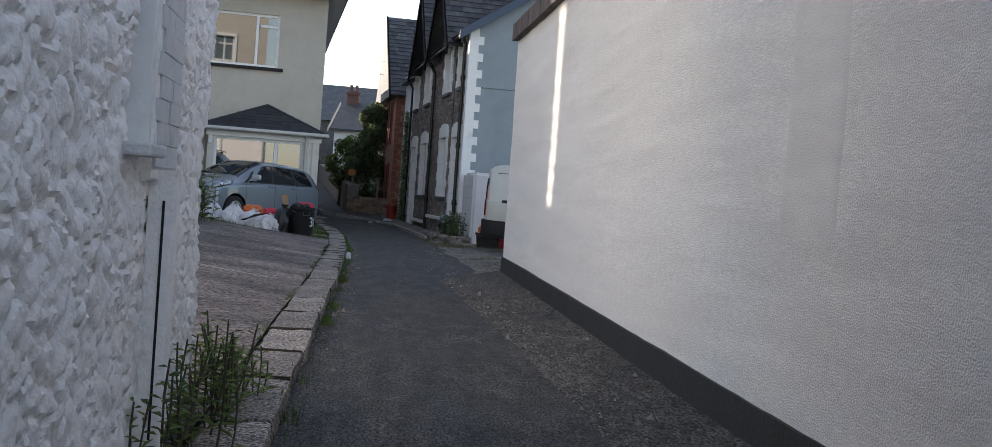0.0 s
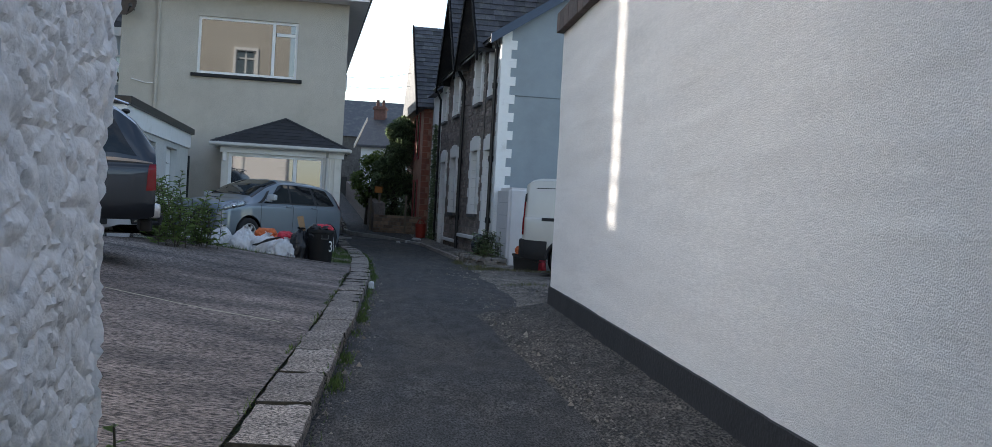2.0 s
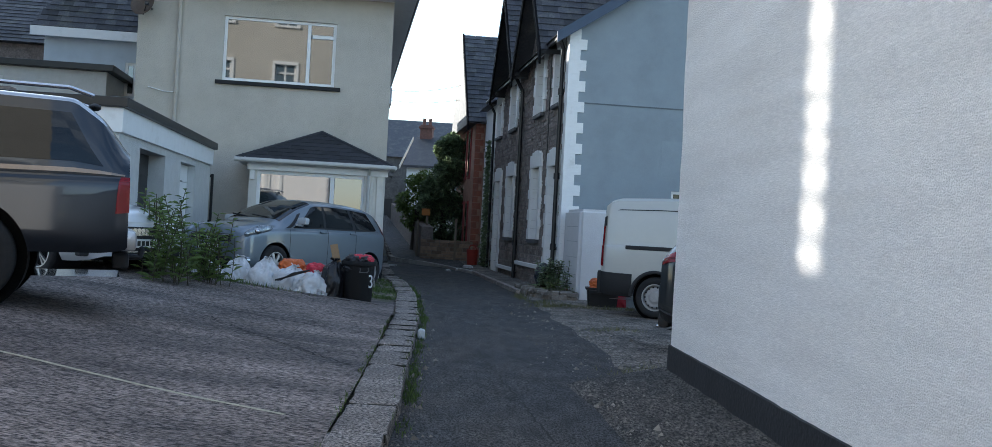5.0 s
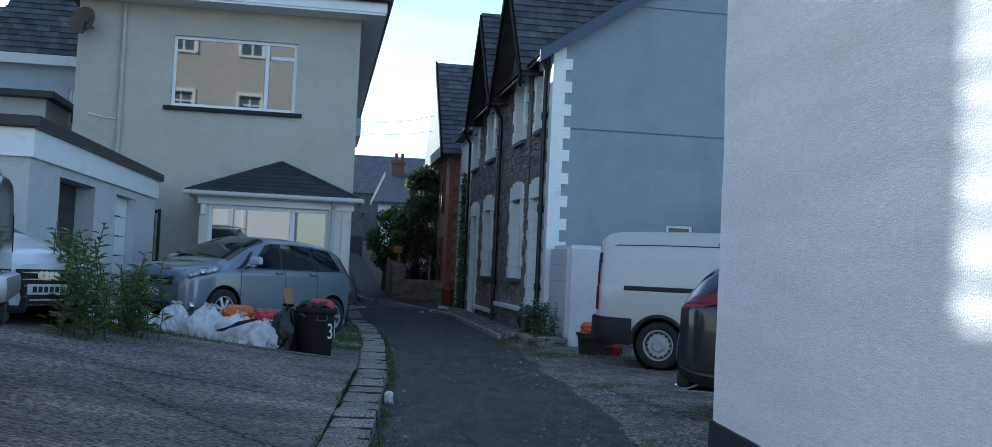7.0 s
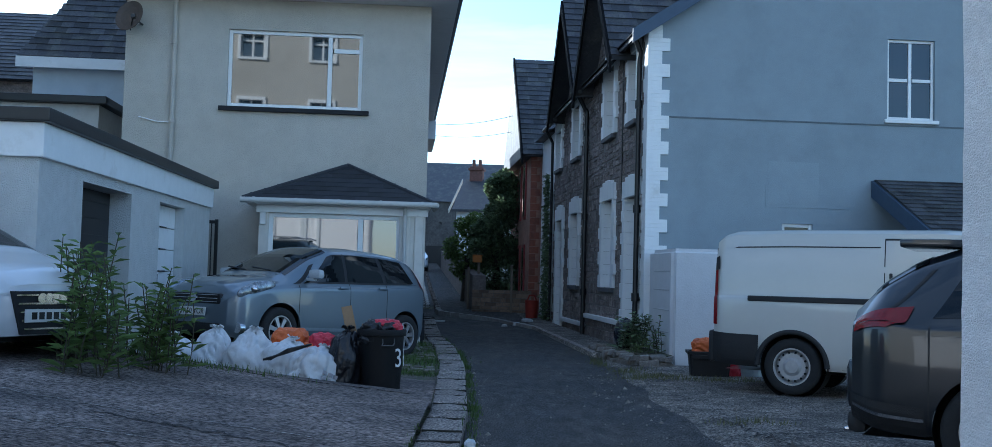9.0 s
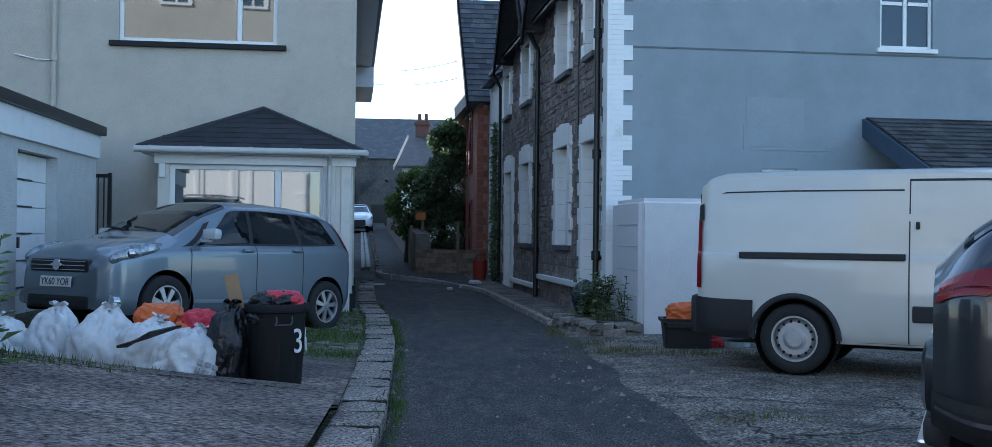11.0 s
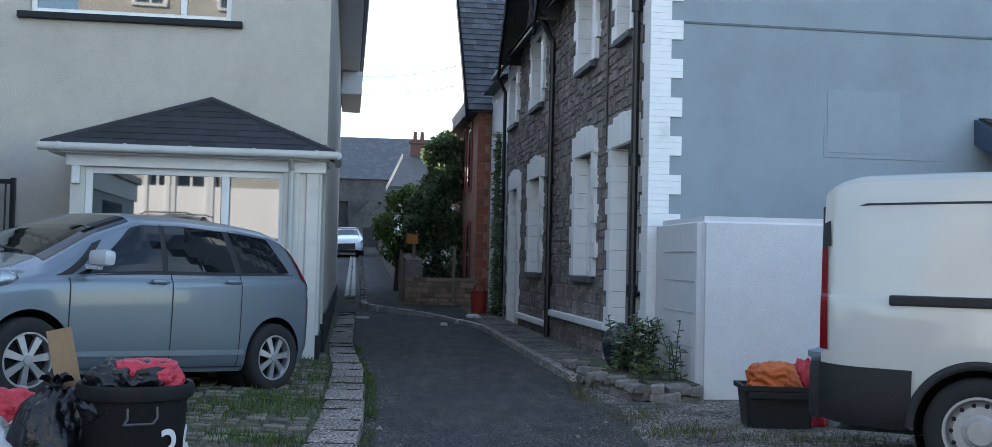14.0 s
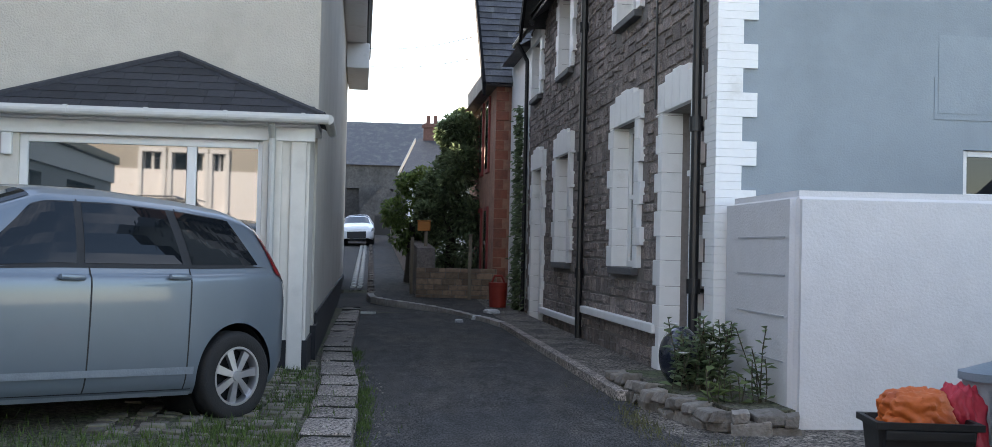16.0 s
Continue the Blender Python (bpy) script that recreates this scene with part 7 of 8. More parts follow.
# ---- rubbish and bins ----
def sack(name, label, m, sx, sy, sz, material, seed, tie=True, category="bag"):
    """A full plastic sack: slumped, creased, tied at the neck."""
    th = thing(name, label, category, m)
    b = B()
    bmesh.ops.create_icosphere(b, subdivisions=5, radius=1.0)
    for v in b.verts:
        p = v.co.copy()
        cre = 0.11 * (1 - 2 * abs(noise.noise(p * 2.6 + Vector((seed, 3, 1))))) ** 2 + 0.07 * (1 - 2 * abs(noise.noise(p * 5.2 + Vector((1, seed, 4))))) ** 2 - 0.05 + 0.16 * abs(noise.noise(Vector((p.x * 3.4, p.y * 3.4, p.z * 1.5)) + Vector((seed, 0, 0)))) + 0.06 * (1 - abs(noise.noise(p * 5.5 + Vector((0, seed, 0)))) * 2) + 0.03 * noise.noise(p * 13 + Vector((seed, seed, 0)))
        if not tie:
            cre = cre * 0.75 + 0.22 * abs(noise.noise(p * 2.3 + Vector((seed, 2, 0)))) - 0.08
            k4 = (abs(p.x) ** 4 + abs(p.y) ** 4 + abs(p.z) ** 4) ** 0.25
            p = p.lerp(p / k4, 0.75)
        if tie:
            an = math.atan2(p.y, p.x)
            wob = noise.noise(p * 1.6 + Vector((seed, seed, 0)))
            fold = abs(math.sin(2.5 * an + 4.0 * wob + seed))
            fold2 = abs(math.sin(6.5 * an + 5.0 * p.z + 6.0 * wob + 2 * seed))
            cre = 0.1 * (1 - fold) ** 2 + 0.045 * (1 - fold2) ** 2 + 0.24 * max(0.0, p.z) - 0.14 * noise.noise(p * 1.9 + Vector((0, seed, 3))) + 0.05 * abs(noise.noise(p * 4.5 + Vector((seed, 1, 2))))
        r_ = 1.0 - cre + 0.12 * noise.noise(p * 1.2 + Vector((0, 0, seed)))
        q = p * r_
        flat = max(q.z, -0.72)
        top = max(0.0, q.z - 0.55)
        pinch = 1 - 0.9 * min(1, top * 1.6) if tie else 1.0
        v.co = Vector((q.x * sx * pinch * (1 + 0.16 * (-flat if flat < 0 else 0)), q.y * sy * pinch * (1 + 0.16 * (-flat if flat < 0 else 0)), (flat + 0.72) * sz / 1.6))
    part("sack", b, material, th, smooth=70)
    if tie:
        b = B()
        zt = 1.42 * sz / 1.6
        fr = []
        for k in range(6):
            f = k / 5
            rad = 0.045 - 0.1 * f + 0.115 * f * f
            fr.append([b.verts.new((rad * (1 + 0.35 * f * math.sin(5 * q * 0.2618 + seed)) * math.cos(q * 0.2618), rad * (1 + 0.35 * f * math.cos(4 * q * 0.2618 + seed)) * math.sin(q * 0.2618), zt + 0.05 * f + 0.016 * f * math.sin(7 * q * 0.2618))) for q in range(24)])
        for r0, r1 in zip(fr, fr[1:]):
            for q in range(24):
                b.faces.new((r0[q], r0[(q + 1) % 24], r1[(q + 1) % 24], r1[q]))
        b.faces.new(fr[0])
        part("knot", b, material, th, "gathered knot at the neck")
    return th


WBAG = mat("white_plastic_sack", (0.62, 0.625, 0.63), 0.34, 0.1, 6, 0.35, 13, second=(0.44, 0.445, 0.455), amount=0.45, second_scale=3.5, bdist=0.03)
OBAG = mat("orange_sack", (0.6, 0.14, 0.03), 0.5, 0.15, 10, 0.5, 30, second=(0.3, 0.05, 0.015), amount=0.4, second_scale=5)
RBAG = mat("red_sack", (0.5, 0.03, 0.055), 0.5, 0.15, 10, 0.5, 30)
KBAG = mat("black_sack", (0.008, 0.008, 0.01), 0.28, 0.1, 10, 0.6, 22, bdist=0.02)
PRINT = mat("grey_print", (0.42, 0.4, 0.41), 0.6)
BAGS = [(-3.34, 22.15, 0.22, 0.22, 0.52, 1.9, 8), (-3.05, 21.98, 0.2, 0.22, 0.57, 1.1, -6), (-2.73, 22.05, 0.23, 0.23, 0.66, 2.3, 12), (-2.36, 22.0, 0.28, 0.24, 0.67, 3.7, 24), (-1.99, 21.95, 0.31, 0.24, 0.6, 5.1, 38), (-1.65, 21.86, 0.37, 0.26, 0.54, 7.9, 55)]
for x, y, sx, sy, sz, sd, tilt in BAGS:
    z = verge_z(x, 22.0) - 0.005
    th = sack("rubbish_bag", "bulging white plastic rubbish sack tied at the neck", pose(x, y, z, 0, tilt * 0.4, tilt), sx, sy, sz, WBAG, sd)
    tagged(th, group="white sacks on the slab edge")
    if sz < 0.57:
        b = B()
        for row_ in range(2):
            for k in range(5):
                a = -0.16 + k * 0.07
                yy = -sy * 0.985 * math.sqrt(max(0.05, 1 - (a / sx) ** 2)) - 0.012
                box(b, a, a + 0.045, yy - 0.004, yy + 0.02, 0.13 + row_ * 0.06, 0.165 + row_ * 0.06)
        part("print", b, PRINT, th, "faint grey printed marks")
sack("rubbish_bag", "glossy black rubbish sack leaning on the tub", pose(-1.34, 21.98, verge_z(-1.3, 22), 0, 3, 20), 0.21, 0.21, 0.74, KBAG, 9.3)
for x, y, z, s, mt, lab in ((-1.95, 22.3, 0.46, 0.17, OBAG, "folded orange recycling sack on the heap"), (-1.6, 22.25, 0.3, 0.2, OBAG, "orange recycling sack between the bags"), (-1.58, 22.2, 0.5, 0.13, RBAG, "crumpled pink and red sack on the heap")):
    sack("recycling_sack", lab, pose(x, y, verge_z(x, y) + z - 0.12), s * 1.2, s, s * 1.6, mt, x * 3, False)
sack("recycling_sack", "red recycling sack beside the black tub", pose(-1.12, 22.6, verge_z(-0.9, 22.6)), 0.18, 0.18, 0.5, RBAG, 4.2, False)

tub = thing("bin", "black plastic dustbin with a white painted number", "bin", pose(-0.95, 21.98, verge_z(-0.95, 22.0) + 0.003, 0, 0, 24) @ Matrix.Diagonal((0.95, 0.95, 1.08, 1)))
b = B()
prof = [(0.17, 0.0), (0.205, 0.02), (0.225, 0.3), (0.24, 0.58), (0.265, 0.585), (0.27, 0.63), (0.262, 0.645), (0.245, 0.64), (0.215, 0.32), (0.19, 0.05), (0.0, 0.045)]
seg = 40
rings = []
for i in range(seg):
    a = 2 * math.pi * i / seg
    rib = 0.004 if i % 4 < 2 else 0.0
    rings.append([b.verts.new(((r_ + (rib if 0.01 < z < 0.57 and r_ > 0.2 else 0)) * math.cos(a), (r_ + (rib if 0.01 < z < 0.57 and r_ > 0.2 else 0)) * math.sin(a), z)) for r_, z in prof])
for i in range(seg):
    for k in range(len(prof) - 1):
        b.faces.new((rings[i][k], rings[(i + 1) % seg][k], rings[(i + 1) % seg][k + 1], rings[i][k + 1]))
part("tub", b, mat("black_bin_plastic", (0.006, 0.006, 0.0065), 0.55, 0.2, 20, 0.3, 150, spec=0.3), tub, "ribbed black plastic tub", smooth=35)
for sg in (1, -1):
    b = B()
    tube(b, [(-0.075, -0.25 * sg, 0.56), (-0.075, -0.262 * sg, 0.52), (-0.095, -0.285 * sg, 0.5), (0.03, -0.285 * sg, 0.5), (0.055, -0.262 * sg, 0.52), (0.055, -0.25 * sg, 0.56)], 0.006)
    part("handle", b, mat("dull_wire", (0.1, 0.1, 0.1), 0.5, metal=0.6), tub, "dull wire handle")
for fig, turn_ in (("3", 30), ("6", 65)):
    lettering(fig, 0.25, pose(0.243 * math.sin(radians(turn_)), -0.243 * math.cos(radians(turn_)), 0.37, 87, 0, turn_), PVC, tub, "number", 0.002)
sack("rubbish_bag", "black sack and red wrapping heaped in the dustbin", pose(-0.98, 21.98, verge_z(-0.95, 22.0) + 0.54), 0.19, 0.19, 0.24, KBAG, 6.6, False)
sack("recycling_sack", "bright red wrapping on top of the dustbin", pose(-0.9, 21.97, verge_z(-0.95, 22.0) + 0.63, 0, 0, 15), 0.16, 0.12, 0.16, RBAG, 2.6, False)
b = B()
box(b, -0.055, 0.055, -0.008, 0.008, 0, 0.64, 0.002)
solid("cardboard", b, mat("cardboard", (0.3, 0.2, 0.11), 0.85, 0.12, 10, 0.2), "bent strip of brown cardboard stuck in the bin bags", "cardboard", m=pose(-1.19, 22.05, 0.4, -8, -12, 15))
b = B()
for k in range(4):
    tube(b, [(-0.25 + 0.02 * k, -0.31 + 0.01 * k, 0.28), (0.0, -0.33, 0.36 + 0.01 * k), (0.22, -0.3, 0.44)], 0.012, 6)
solid("strap", b, BLACK, "dark strap lying over the white sacks", "strap", m=pose(-1.85, 21.95, 0.2))

crate = thing("crate", "black plastic recycling box full of orange sacks", "box", pose(3.3, 26.0, drive_z(3.3, 26) + 0.004, 0, 0, -6))
b = B()
prof = [((0.26, 0.17), 0.0), ((0.29, 0.2), 0.3), ((0.315, 0.225), 0.305), ((0.315, 0.225), 0.345), ((0.285, 0.195), 0.345), ((0.25, 0.16), 0.03)]
loops = [[b.verts.new((sx * w, sy * d, z)) for sx, sy in ((-1, -1), (1, -1), (1, 1), (-1, 1))] for (w, d), z in prof]
for l0, l1 in zip(loops, loops[1:]):
    for i in range(4):
        b.faces.new((l0[i], l0[(i + 1) % 4], l1[(i + 1) % 4], l1[i]))
b.faces.new(loops[0])
b.faces.new(loops[-1])
bmesh.ops.bevel(b, geom=[e for e in b.edges if abs(e.verts[0].co.z - e.verts[1].co.z) > 0.2], offset=0.03, segments=3, affect="EDGES")
part("tray", b, BLACKTRIM, crate, smooth=40)
b = B()
box(b, -0.26, 0.26, -0.232, -0.2, 0.24, 0.3, 0.01)
part("lip", b, BLACKTRIM, crate)
sack("recycling_sack", "crumpled orange recycling sack in the black box", pose(3.27, 25.99, drive_z(3.3, 26) + 0.26), 0.22, 0.14, 0.25, OBAG, 1.7, False)
sack("recycling_sack", "red plastic sack stuffed beside the box", pose(3.62, 26.12, drive_z(3.5, 26.2)), 0.15, 0.15, 0.5, RBAG, 8.8, False)

GALV = mat("galvanised", (0.3, 0.34, 0.36), 0.5, 0.15, 8, 0.15, metal=0.3)
can = thing("bin", "round grey dustbin with a domed lid behind the van", "bin", pose(3.9, 26.15, drive_z(3.9, 26.1) + 0.003))
b = B()
cyl(b, (0, 0, 0), (0, 0, 0.58), 0.2, 0.235, seg=32)
for k in range(16):
    a = 2 * math.pi * k / 16
    cyl(b, (0.203 * math.cos(a), 0.203 * math.sin(a), 0.05), (0.232 * math.cos(a), 0.232 * math.sin(a), 0.52), 0.009, seg=6)
part("can", b, GALV, can, smooth=35)
b = B()
cyl(b, (0, 0, 0.57), (0, 0, 0.62), 0.26, seg=32)
cyl(b, (0, 0, 0.62), (0, 0, 0.68), 0.25, 0.08, seg=32)
tube(b, [(-0.06, 0, 0.68), (-0.05, 0, 0.72), (0.05, 0, 0.72), (0.06, 0, 0.68)], 0.012)
part("lid", b, mat("blue_grey_lid", (0.2, 0.25, 0.29), 0.5, 0.1), can, "blue-grey lid", smooth=35)

redbin = thing("bin", "red plastic sack by the far doorstep", "bin", ROW @ pose(-0.45, 12.4, road_z(41) + 0.1))
b = B()
cyl(b, (0, 0, 0), (0, 0, 0.5), 0.17, 0.2, seg=20)
for v in b.verts:
    v.co += Vector((nz(v.co.x * 5, v.co.z * 5, 1), nz(v.co.y * 5, v.co.z * 5, 2), 0)) * 0.03
part("body", b, mat("orange_red_sack", (0.28, 0.03, 0.018), 0.6, 0.15), redbin, smooth=40)
b = B()
tube(b, [(-0.13, 0, 0.5), (-0.07, 0, 0.64), (0.07, 0, 0.64), (0.13, 0, 0.5)], 0.02)
part("handle", b, mat("orange_red_sack", (0.28, 0.03, 0.018)), redbin)
for x, y, s, sd in ((1.35, 40.6, 0.16, 1.5), (1.05, 39.8, 0.1, 3.3), (0.7, 39.0, 0.07, 2.2)):
    sack("litter", "scrap of pale litter on the lane edge", pose(x, y, crown(x, y)), s, s, s * 0.8, WBAG, sd, False, "litter")
sack("litter", "crushed clear plastic cup against the kerb", pose(kerb_x(19.0) + 0.07, 19.0, crown(0, 19)), 0.045, 0.04, 0.11, mat("clear_plastic", (0.6, 0.65, 0.68), 0.2, coat=0.5), 5.5, False, "litter")

grit = thing("sign", "yellow box sign on a post by the corner wall", "sign", pose(-0.02, 45.0, road_z(45)))
b = B()
box(b, -0.04, 0.04, -0.04, 0.04, 0, 1.5, 0.005)
box(b, -0.35, -0.28, -0.03, 0.03, 0, 1.35, 0.005)
part("post", b, mat("weathered_post", (0.2, 0.16, 0.12), 0.9), grit)
b = B()
box(b, -0.2, 0.1, -0.12, 0.12, 1.5, 1.72, 0.02)
box(b, -0.21, 0.11, -0.13, 0.13, 1.72, 1.745, 0.006)
part("box", b, mat("ochre_yellow", (0.42, 0.15, 0.02), 0.6), grit, "ochre yellow box")

post = thing("post", "slim dark timber post beside the red brick house", "post", pose(0.98, 43.4, road_z(43.4) + 0.05))
part("shaft", box(B(), -0.035, 0.035, -0.035, 0.035, 0, 1.4, 0.006), mat("weathered_post", (0.2, 0.16, 0.12)), post)
part("cap", box(B(), -0.05, 0.05, -0.05, 0.05, 1.4, 1.44, 0.01), mat("weathered_post", (0.2, 0.16, 0.12)), post)

# ---- small marks on the ground ----
def strip_on(bm, pts, w, fz, lift=0.004):
    """A thin strip that follows the ground."""
    prev = None
    for i, (x, y) in enumerate(pts):
        a, c = pts[max(i - 1, 0)], pts[min(i + 1, len(pts) - 1)]
        d = Vector((c[0] - a[0], c[1] - a[1], 0)).normalized()
        n = Vector((-d.y, d.x, 0)) * w / 2
        p, q = Vector((x, y, 0)) + n, Vector((x, y, 0)) - n
        p.z, q.z = fz(p.x, p.y) + lift, fz(q.x, q.y) + lift
        cur = (bm.verts.new(p), bm.verts.new(q))
        if prev:
            bm.faces.new((prev[0], cur[0], cur[1], prev[1]))
        prev = cur


def wander(p, q, n, amp, seed):
    r = random.Random(seed)
    out = []
    for i in range(n + 1):
        f = i / n
        out.append((p[0] + (q[0] - p[0]) * f + r.gauss(0, amp), p[1] + (q[1] - p[1]) * f + r.gauss(0, amp)))
    return out


bm = B()
strip_on(bm, [(-4.6 + 3.8 * i / 30, 14.05 - 1.25 * i / 30 + 0.01 * nz(i, 0, 0, 0.7)) for i in range(31)], 0.045, fore_z)
solid("bay_line", bm, mat("faded_line", (0.48, 0.44, 0.32), 0.9, 0.35, 20), "faded pale parking line across the forecourt", "road marking", "structure")
bm = B()
for y0, y1, sd in ((16.9, 16.4, 1), (18.6, 18.3, 2), (19.7, 19.5, 4), (17.8, 17.5, 7)):
    strip_on(bm, wander((-5.5, y0), (kerb_x(y1) - 0.5, y1), 60, 0.022, sd), 0.018, fore_z)
strip_on(bm, wander((-2.6, 21.0), (-4.2, 18.4), 90, 0.014, 5), 0.022, fore_z)
solid("slab_joint", bm, mat("pale_joint", (0.25, 0.225, 0.2), 0.95, 0.5, 8, 0.5, speck=0.6, speck_scale=25), "pale worn joints between the concrete slabs", "pavement joint", "structure")
bm = B()
for sd, (p, q) in enumerate((((2.4, 20.2), (6.5, 21.6)), ((2.2, 22.2), (5.2, 20.9)), ((3.2, 16.4), (2.4, 21.5)), ((-2.6, 18.2), (-0.9, 17.9)), ((-2.2, 17.3), (-0.6, 15.4)), ((4.0, 22.0), (3.6, 19.4)))):
    strip_on(bm, wander(p, q, 60, 0.03, 20 + sd), 0.02, fore_z if p[0] < 0 else drive_z)
for sd, (p, q) in enumerate((((0.2, 23.4), (1.4, 23.1)), ((0.1, 28.0), (0.9, 29.6)), ((0.9, 13.0), (0.6, 18.0)))):
    strip_on(bm, wander(p, q, 50, 0.025, 40 + sd), 0.016, crown)
solid("crack", bm, mat("crack_dirt", (0.02, 0.019, 0.018), 0.95), "dark cracks in the concrete and tarmac", "crack", "structure")
rg = random.Random(77)
# loose grit
bm = B()
for _ in range(2600):
    k = rg.random()
    if k < 0.45:
        x, y = rg.gauss(2.25, 0.45), rg.uniform(15.8, 26.5)
        z = drive_z(x, y)
        if x < 1.9:
            z = crown(x, y)
    elif k < 0.75:
        y = rg.uniform(3, 15.5)
        x = apron_edge(y) + abs(rg.gauss(0.1, 0.2))
        z = apron_z(min(x, 2.19), y)
    else:
        y = rg.uniform(4, 33)
        x = kerb_x(y) + abs(rg.gauss(0.0, 0.12))
        z = crown(x, y)
    s = rg.uniform(0.004, 0.016) if rg.random() < 0.93 else rg.uniform(0.02, 0.04)
    a = rg.uniform(0, 6)
    q = [Vector((x + s * math.cos(a + j * 2.1), y + s * math.sin(a + j * 2.1), z)) for j in range(3)]
    top = bm.verts.new((x, y, z + s * rg.uniform(0.6, 1.2)))
    vs3 = [bm.verts.new(p) for p in q]
    for j in range(3):
        bm.faces.new((vs3[j], vs3[(j + 1) % 3], top))
solid("gravel", bm, mat("grit", (0.2, 0.18, 0.155), 0.95, 0.4, 20, 0, island=0.4), "loose grit and small stones along the edges", "gravel", "stuff")

# ---- kerb stones ----
bm = B()
ys = list(np.arange(-8, 41.01, 0.5))
for ya, yb2 in zip(ys, ys[1:]):
    xa, xb = kerb_x(ya), kerb_x(yb2)
    prism(bm, [(xa - 0.42, ya, road_z(ya) - 0.2), (xa - 0.01, ya, road_z(ya) - 0.2), (xb - 0.01, yb2, road_z(yb2) - 0.2), (xb - 0.42, yb2, road_z(yb2) - 0.2)], (0, 0, 0.235))
kerb = solid("kerb_west", bm, EARTH, "worn granite kerb stones with mossy joints along the forecourt", "kerb", "structure")
rk = random.Random(31)
stones = []
for k in range(8):
    b = B()
    L = (0.62, 0.5, 0.74, 0.56, 1.15, 0.95, 1.3, 1.05)[k]
    box(b, -0.34, 0.0, 0, L - (0.05 if k < 4 else 0.02), -0.06, 0.088, 0.018)
    bmesh.ops.subdivide_edges(b, edges=[e for e in b.edges if e.calc_length() > 0.25], cuts=3, use_grid_fill=True)
    for v in b.verts:
        v.co += Vector((nz(v.co.y * 5, k, 1), nz(v.co.x * 5, k, 2), nz(v.co.y * 6, v.co.x * 6, k))) * 0.022
    stones.append((L, mesh("kerb_stone", b, GRANITE, 40)))
joints = B()
y = -6.0
while y < 40.5:
    L, me = stones[rk.randrange(4) + (4 if y < 15.5 else 0)]
    ang = math.degrees(math.atan2(-(kerb_x(y + L) - kerb_x(y)), L))
    ob = new("kerb_stone", me)
    ob.parent = kerb
    ob.matrix_basis = pose(kerb_x(y) + rk.uniform(-0.012, 0.012), y, road_z(y) + 0.008 + rk.uniform(-0.008, 0.01), rk.uniform(-0.6, 0.6), rk.uniform(-1, 1), ang)
    y += L + 0.003
    zj = road_z(y) + 0.097
    xj = kerb_x(y)
    skew = rk.uniform(-0.02, 0.02)
    prism(joints, [(xj - 0.335, y - (0.032 if y > 15.5 else 0.018) + skew, zj), (xj - 0.005, y - (0.032 if y > 15.5 else 0.018) - skew, zj), (xj - 0.008, y - 0.004 - skew, zj), (xj - 0.335, y - 0.003 + skew, zj)], (0, 0, -0.05))
solid("kerb_joint", joints, mat("mossy_dirt", (0.03, 0.029, 0.022), 0.95, 0.4, 20, 0.6, 60), "dark dirt and moss packed between the kerb stones", "kerb", "structure")

# ---- setts on the verge ----
sett_meshes = []
for k in range(6):
    b = B()
    box(b, -0.05 - 0.006 * k, 0.05 + 0.006 * k, -0.05, 0.05, -0.05, 0.022, 0.012)
    for v in b.verts:
        v.co += Vector((nz(v.co.y * 9, k, 1), nz(v.co.x * 9, k, 2), nz(v.co.y * 9, v.co.x * 9, k))) * 0.01
    sett_meshes.append(mesh("sett", b, mat("sett_stone", (0.17, 0.15, 0.125), 0.95, 0.4, 14, 0.9, 40, second=(0.09, 0.09, 0.05), amount=0.5, second_scale=6, pick=0.3), 40))
verge = bpy.data.objects["verge"]
rsx = random.Random(8)
cnt = 0
for j in range(46):
    y = 24.3 + j * 0.16
    x = kerb_x(y) - 0.46
    while x > -1.9 and cnt < 298:
        if rsx.random() < 0.62 and nz(x, y, 4, 1.1) > -0.25:
            ob = new("sett", sett_meshes[rsx.randrange(6)])
            ob.parent = verge
            ob.matrix_basis = pose(x + rsx.uniform(-0.01, 0.01), y + rsx.uniform(-0.015, 0.015), verge_z(x, y) + rsx.uniform(-0.012, 0.004), rsx.uniform(-4, 4), rsx.uniform(-4, 4), rsx.uniform(-6, 6))
            cnt += 1
        x -= 0.165

# ---- terrace stonework ----
def blocked(s0, s1, z0, z1):
    for k, (a, b2, c, d) in enumerate(OPEN):
        if s1 > a - 0.16 and s0 < b2 + 0.16 and z1 > c - 0.1 and z0 < d + 0.26:
            return True
    return s0 < 0.26


def stone_block(w, h, seed):
    """One squared rubble stone, its face pillowed, in the plane of the lane-side wall."""
    r = random.Random(seed)
    b = B()
    f = -0.012 - r.uniform(0, 0.014)
    j = lambda: r.uniform(-0.008, 0.008)
    back = [b.verts.new((0.035, y, z)) for y, z in ((0.004, 0.004), (w - 0.004, 0.004), (w - 0.004, h - 0.004), (0.004, h - 0.004))]
    mid = [b.verts.new((0.0 + j() * 0.5, y + j(), z + j())) for y, z in ((0.012, 0.012), (w - 0.012, 0.012), (w - 0.012, h - 0.012), (0.012, h - 0.012))]
    front = [b.verts.new((f + j(), y + j(), z + j())) for y, z in ((0.02, 0.018), (w - 0.02, 0.018), (w - 0.02, h - 0.018), (0.02, h - 0.018))]
    for A_, B_ in ((back, mid), (mid, front)):
        for i in range(4):
            b.faces.new((A_[i], A_[(i + 1) % 4], B_[(i + 1) % 4], B_[i]))
    b.faces.new(front)
    return b


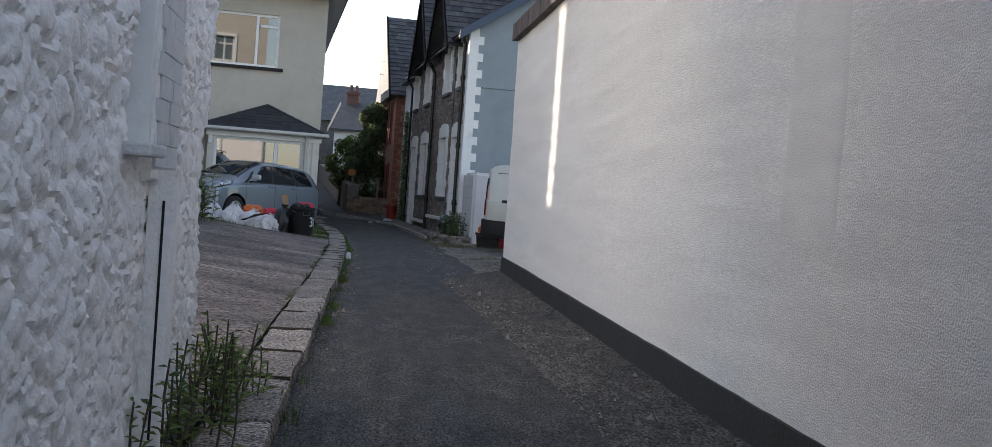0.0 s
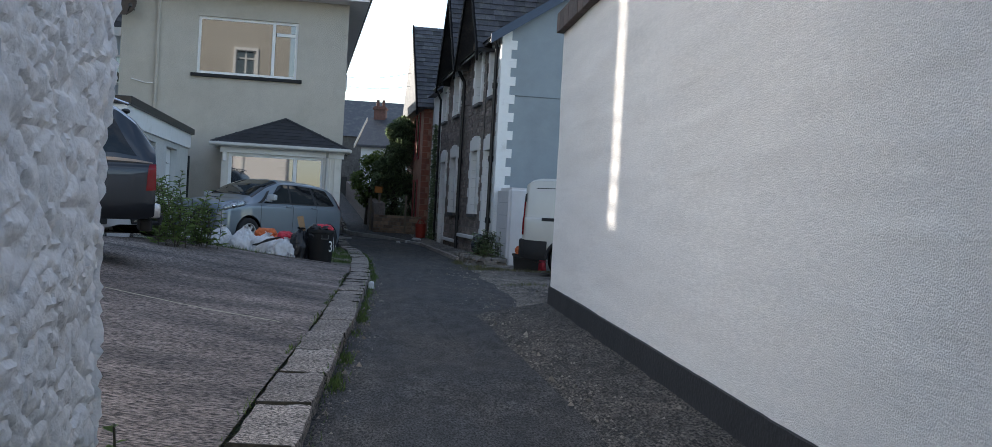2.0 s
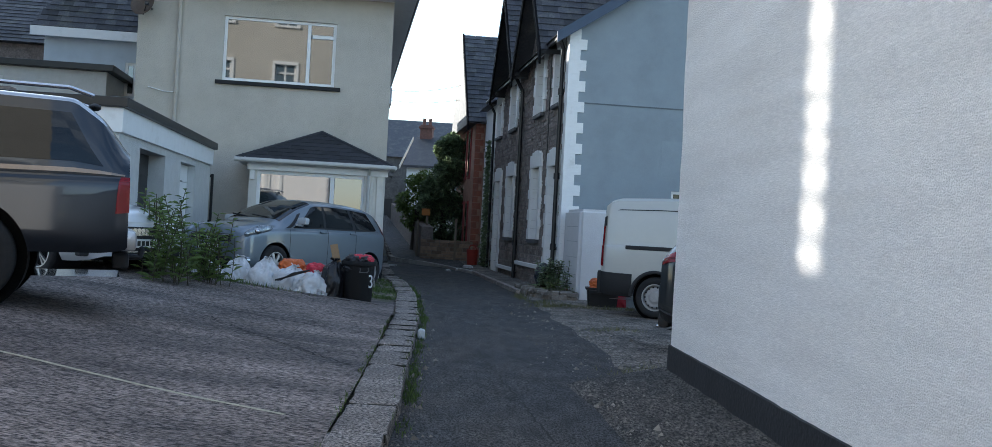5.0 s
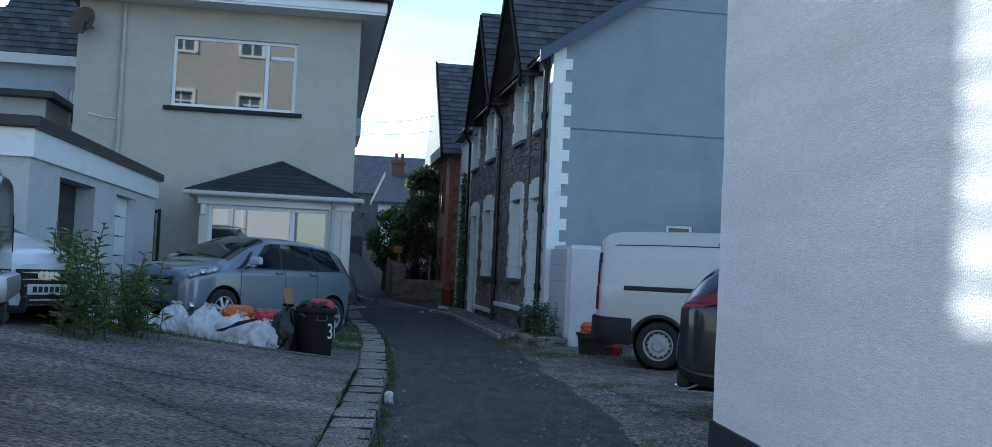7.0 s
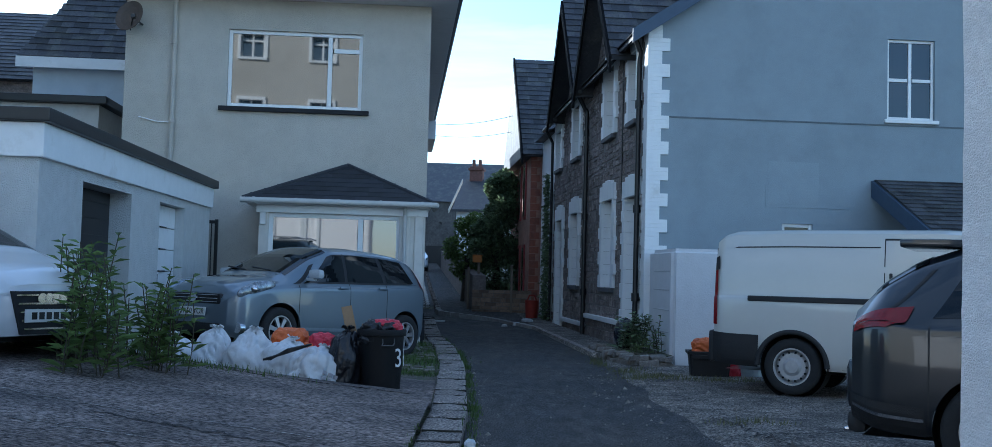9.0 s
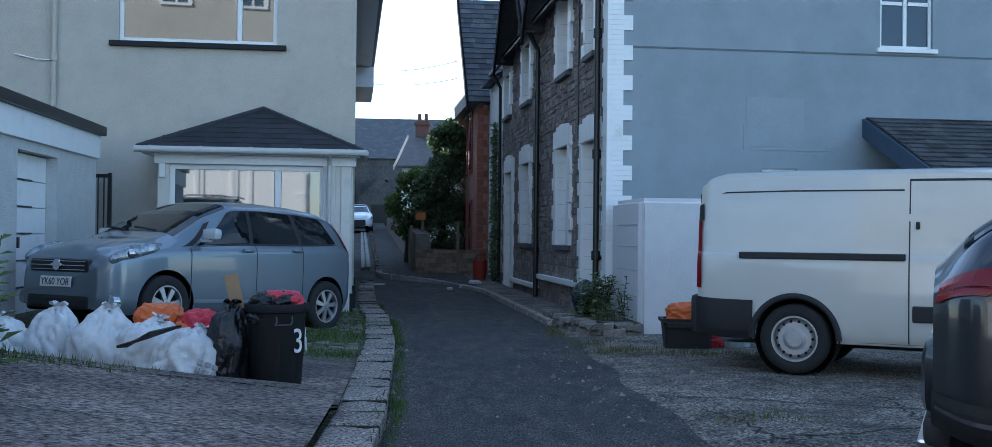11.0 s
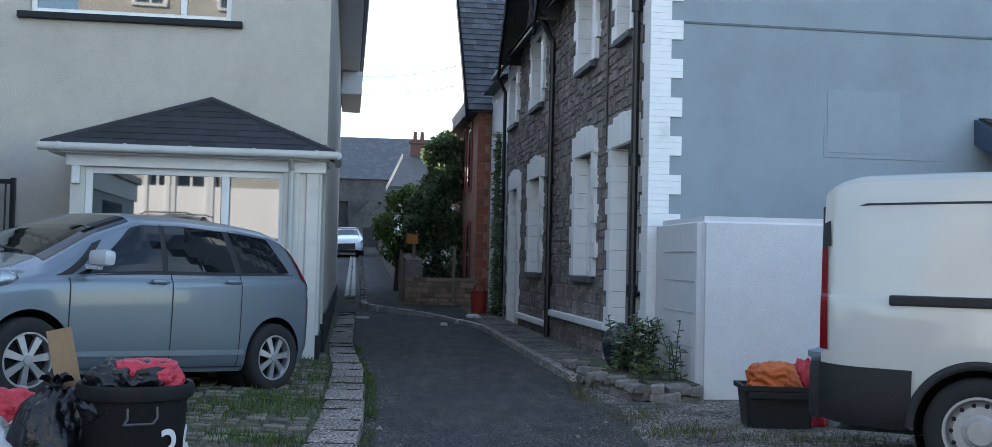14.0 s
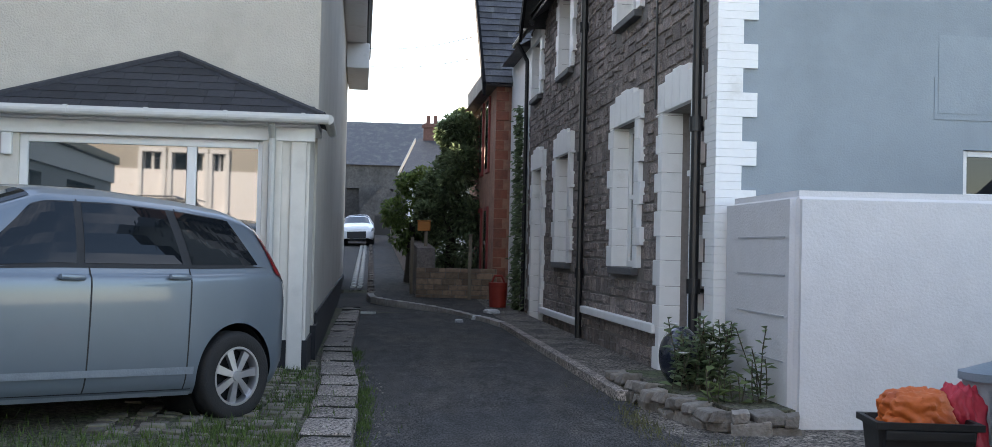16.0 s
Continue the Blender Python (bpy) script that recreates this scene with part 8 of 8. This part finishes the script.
rw = random.Random(3)
near_count, rest = 0, []
cells_ = []
z = -0.12
while z < WH + 2.2:
    hh = rw.uniform(0.19, 0.27)
    s = 0.0
    while s < ROWL - 0.05:
        w = rw.uniform(0.15, 0.36)
        s1 = min(s + w, ROWL)
        k = rw.random()
        if k < 0.3:
            cells_.append((s, s1, z, hh))
        elif k < 0.85 or s1 - s < 0.3:
            f = rw.uniform(0.35, 0.65)
            cells_.append((s, s1, z, hh * f))
            cells_.append((s, s1, z + hh * f, hh * (1 - f)))
        else:
            f, m_ = rw.uniform(0.35, 0.65), (s + s1) / 2 + rw.uniform(-0.05, 0.05)
            cells_.append((s, s1, z, hh * f))
            cells_.append((s, m_, z + hh * f, hh * (1 - f)))
            cells_.append((m_, s1, z + hh * f, hh * (1 - f)))
        s = s1
    z += hh
for s, s1, z, h in cells_:
        ok = not blocked(s, s1, z, z + h) and s1 - s > 0.1
        if z + h > WH:
            ok = ok and any(abs(e - gc) < gw * (1 - (z + h - WH) / 2.25) for gc, gw in (G1, G2) for e in (s,)) and any(abs(s1 - gc) < gw * (1 - (z + h - WH) / 2.25) for gc, gw in (G1, G2))
        if ok:
            if s < 3.4 and z < 3.6 and near_count < 298:
                part("stone", stone_block(s1 - s, h, int(z * 1000 + s * 77)), RUBBLE, row, at=pose(0.03, s, z))
                near_count += 1
            else:
                rest.append((s, z, s1 - s, h))
bm = B()
for k, (s, z, w, h) in enumerate(rest):
    r = random.Random(k)
    f = 0.02 - r.uniform(0.0, 0.014)
    c = [(0.065, s + 0.004, z + 0.004), (0.065, s + w - 0.004, z + 0.004), (0.065, s + w - 0.004, z + h - 0.004), (0.065, s + 0.004, z + h - 0.004)]
    d = [(f, s + 0.025, z + 0.022), (f, s + w - 0.025, z + 0.022), (f, s + w - 0.025, z + h - 0.022), (f, s + 0.025, z + h - 0.022)]
    a_ = [bm.verts.new(p) for p in c]
    b_ = [bm.verts.new((p[0] + r.uniform(-0.006, 0.006), p[1] + r.uniform(-0.008, 0.008), p[2] + r.uniform(-0.008, 0.008))) for p in d]
    for i in range(4):
        bm.faces.new((a_[i], a_[(i + 1) % 4], b_[(i + 1) % 4], b_[i]))
    bm.faces.new(b_)
ob = part("stonework", bm, RUBBLE2, row, "brown rubble stonework")
tagged(ob, kind="stuff")
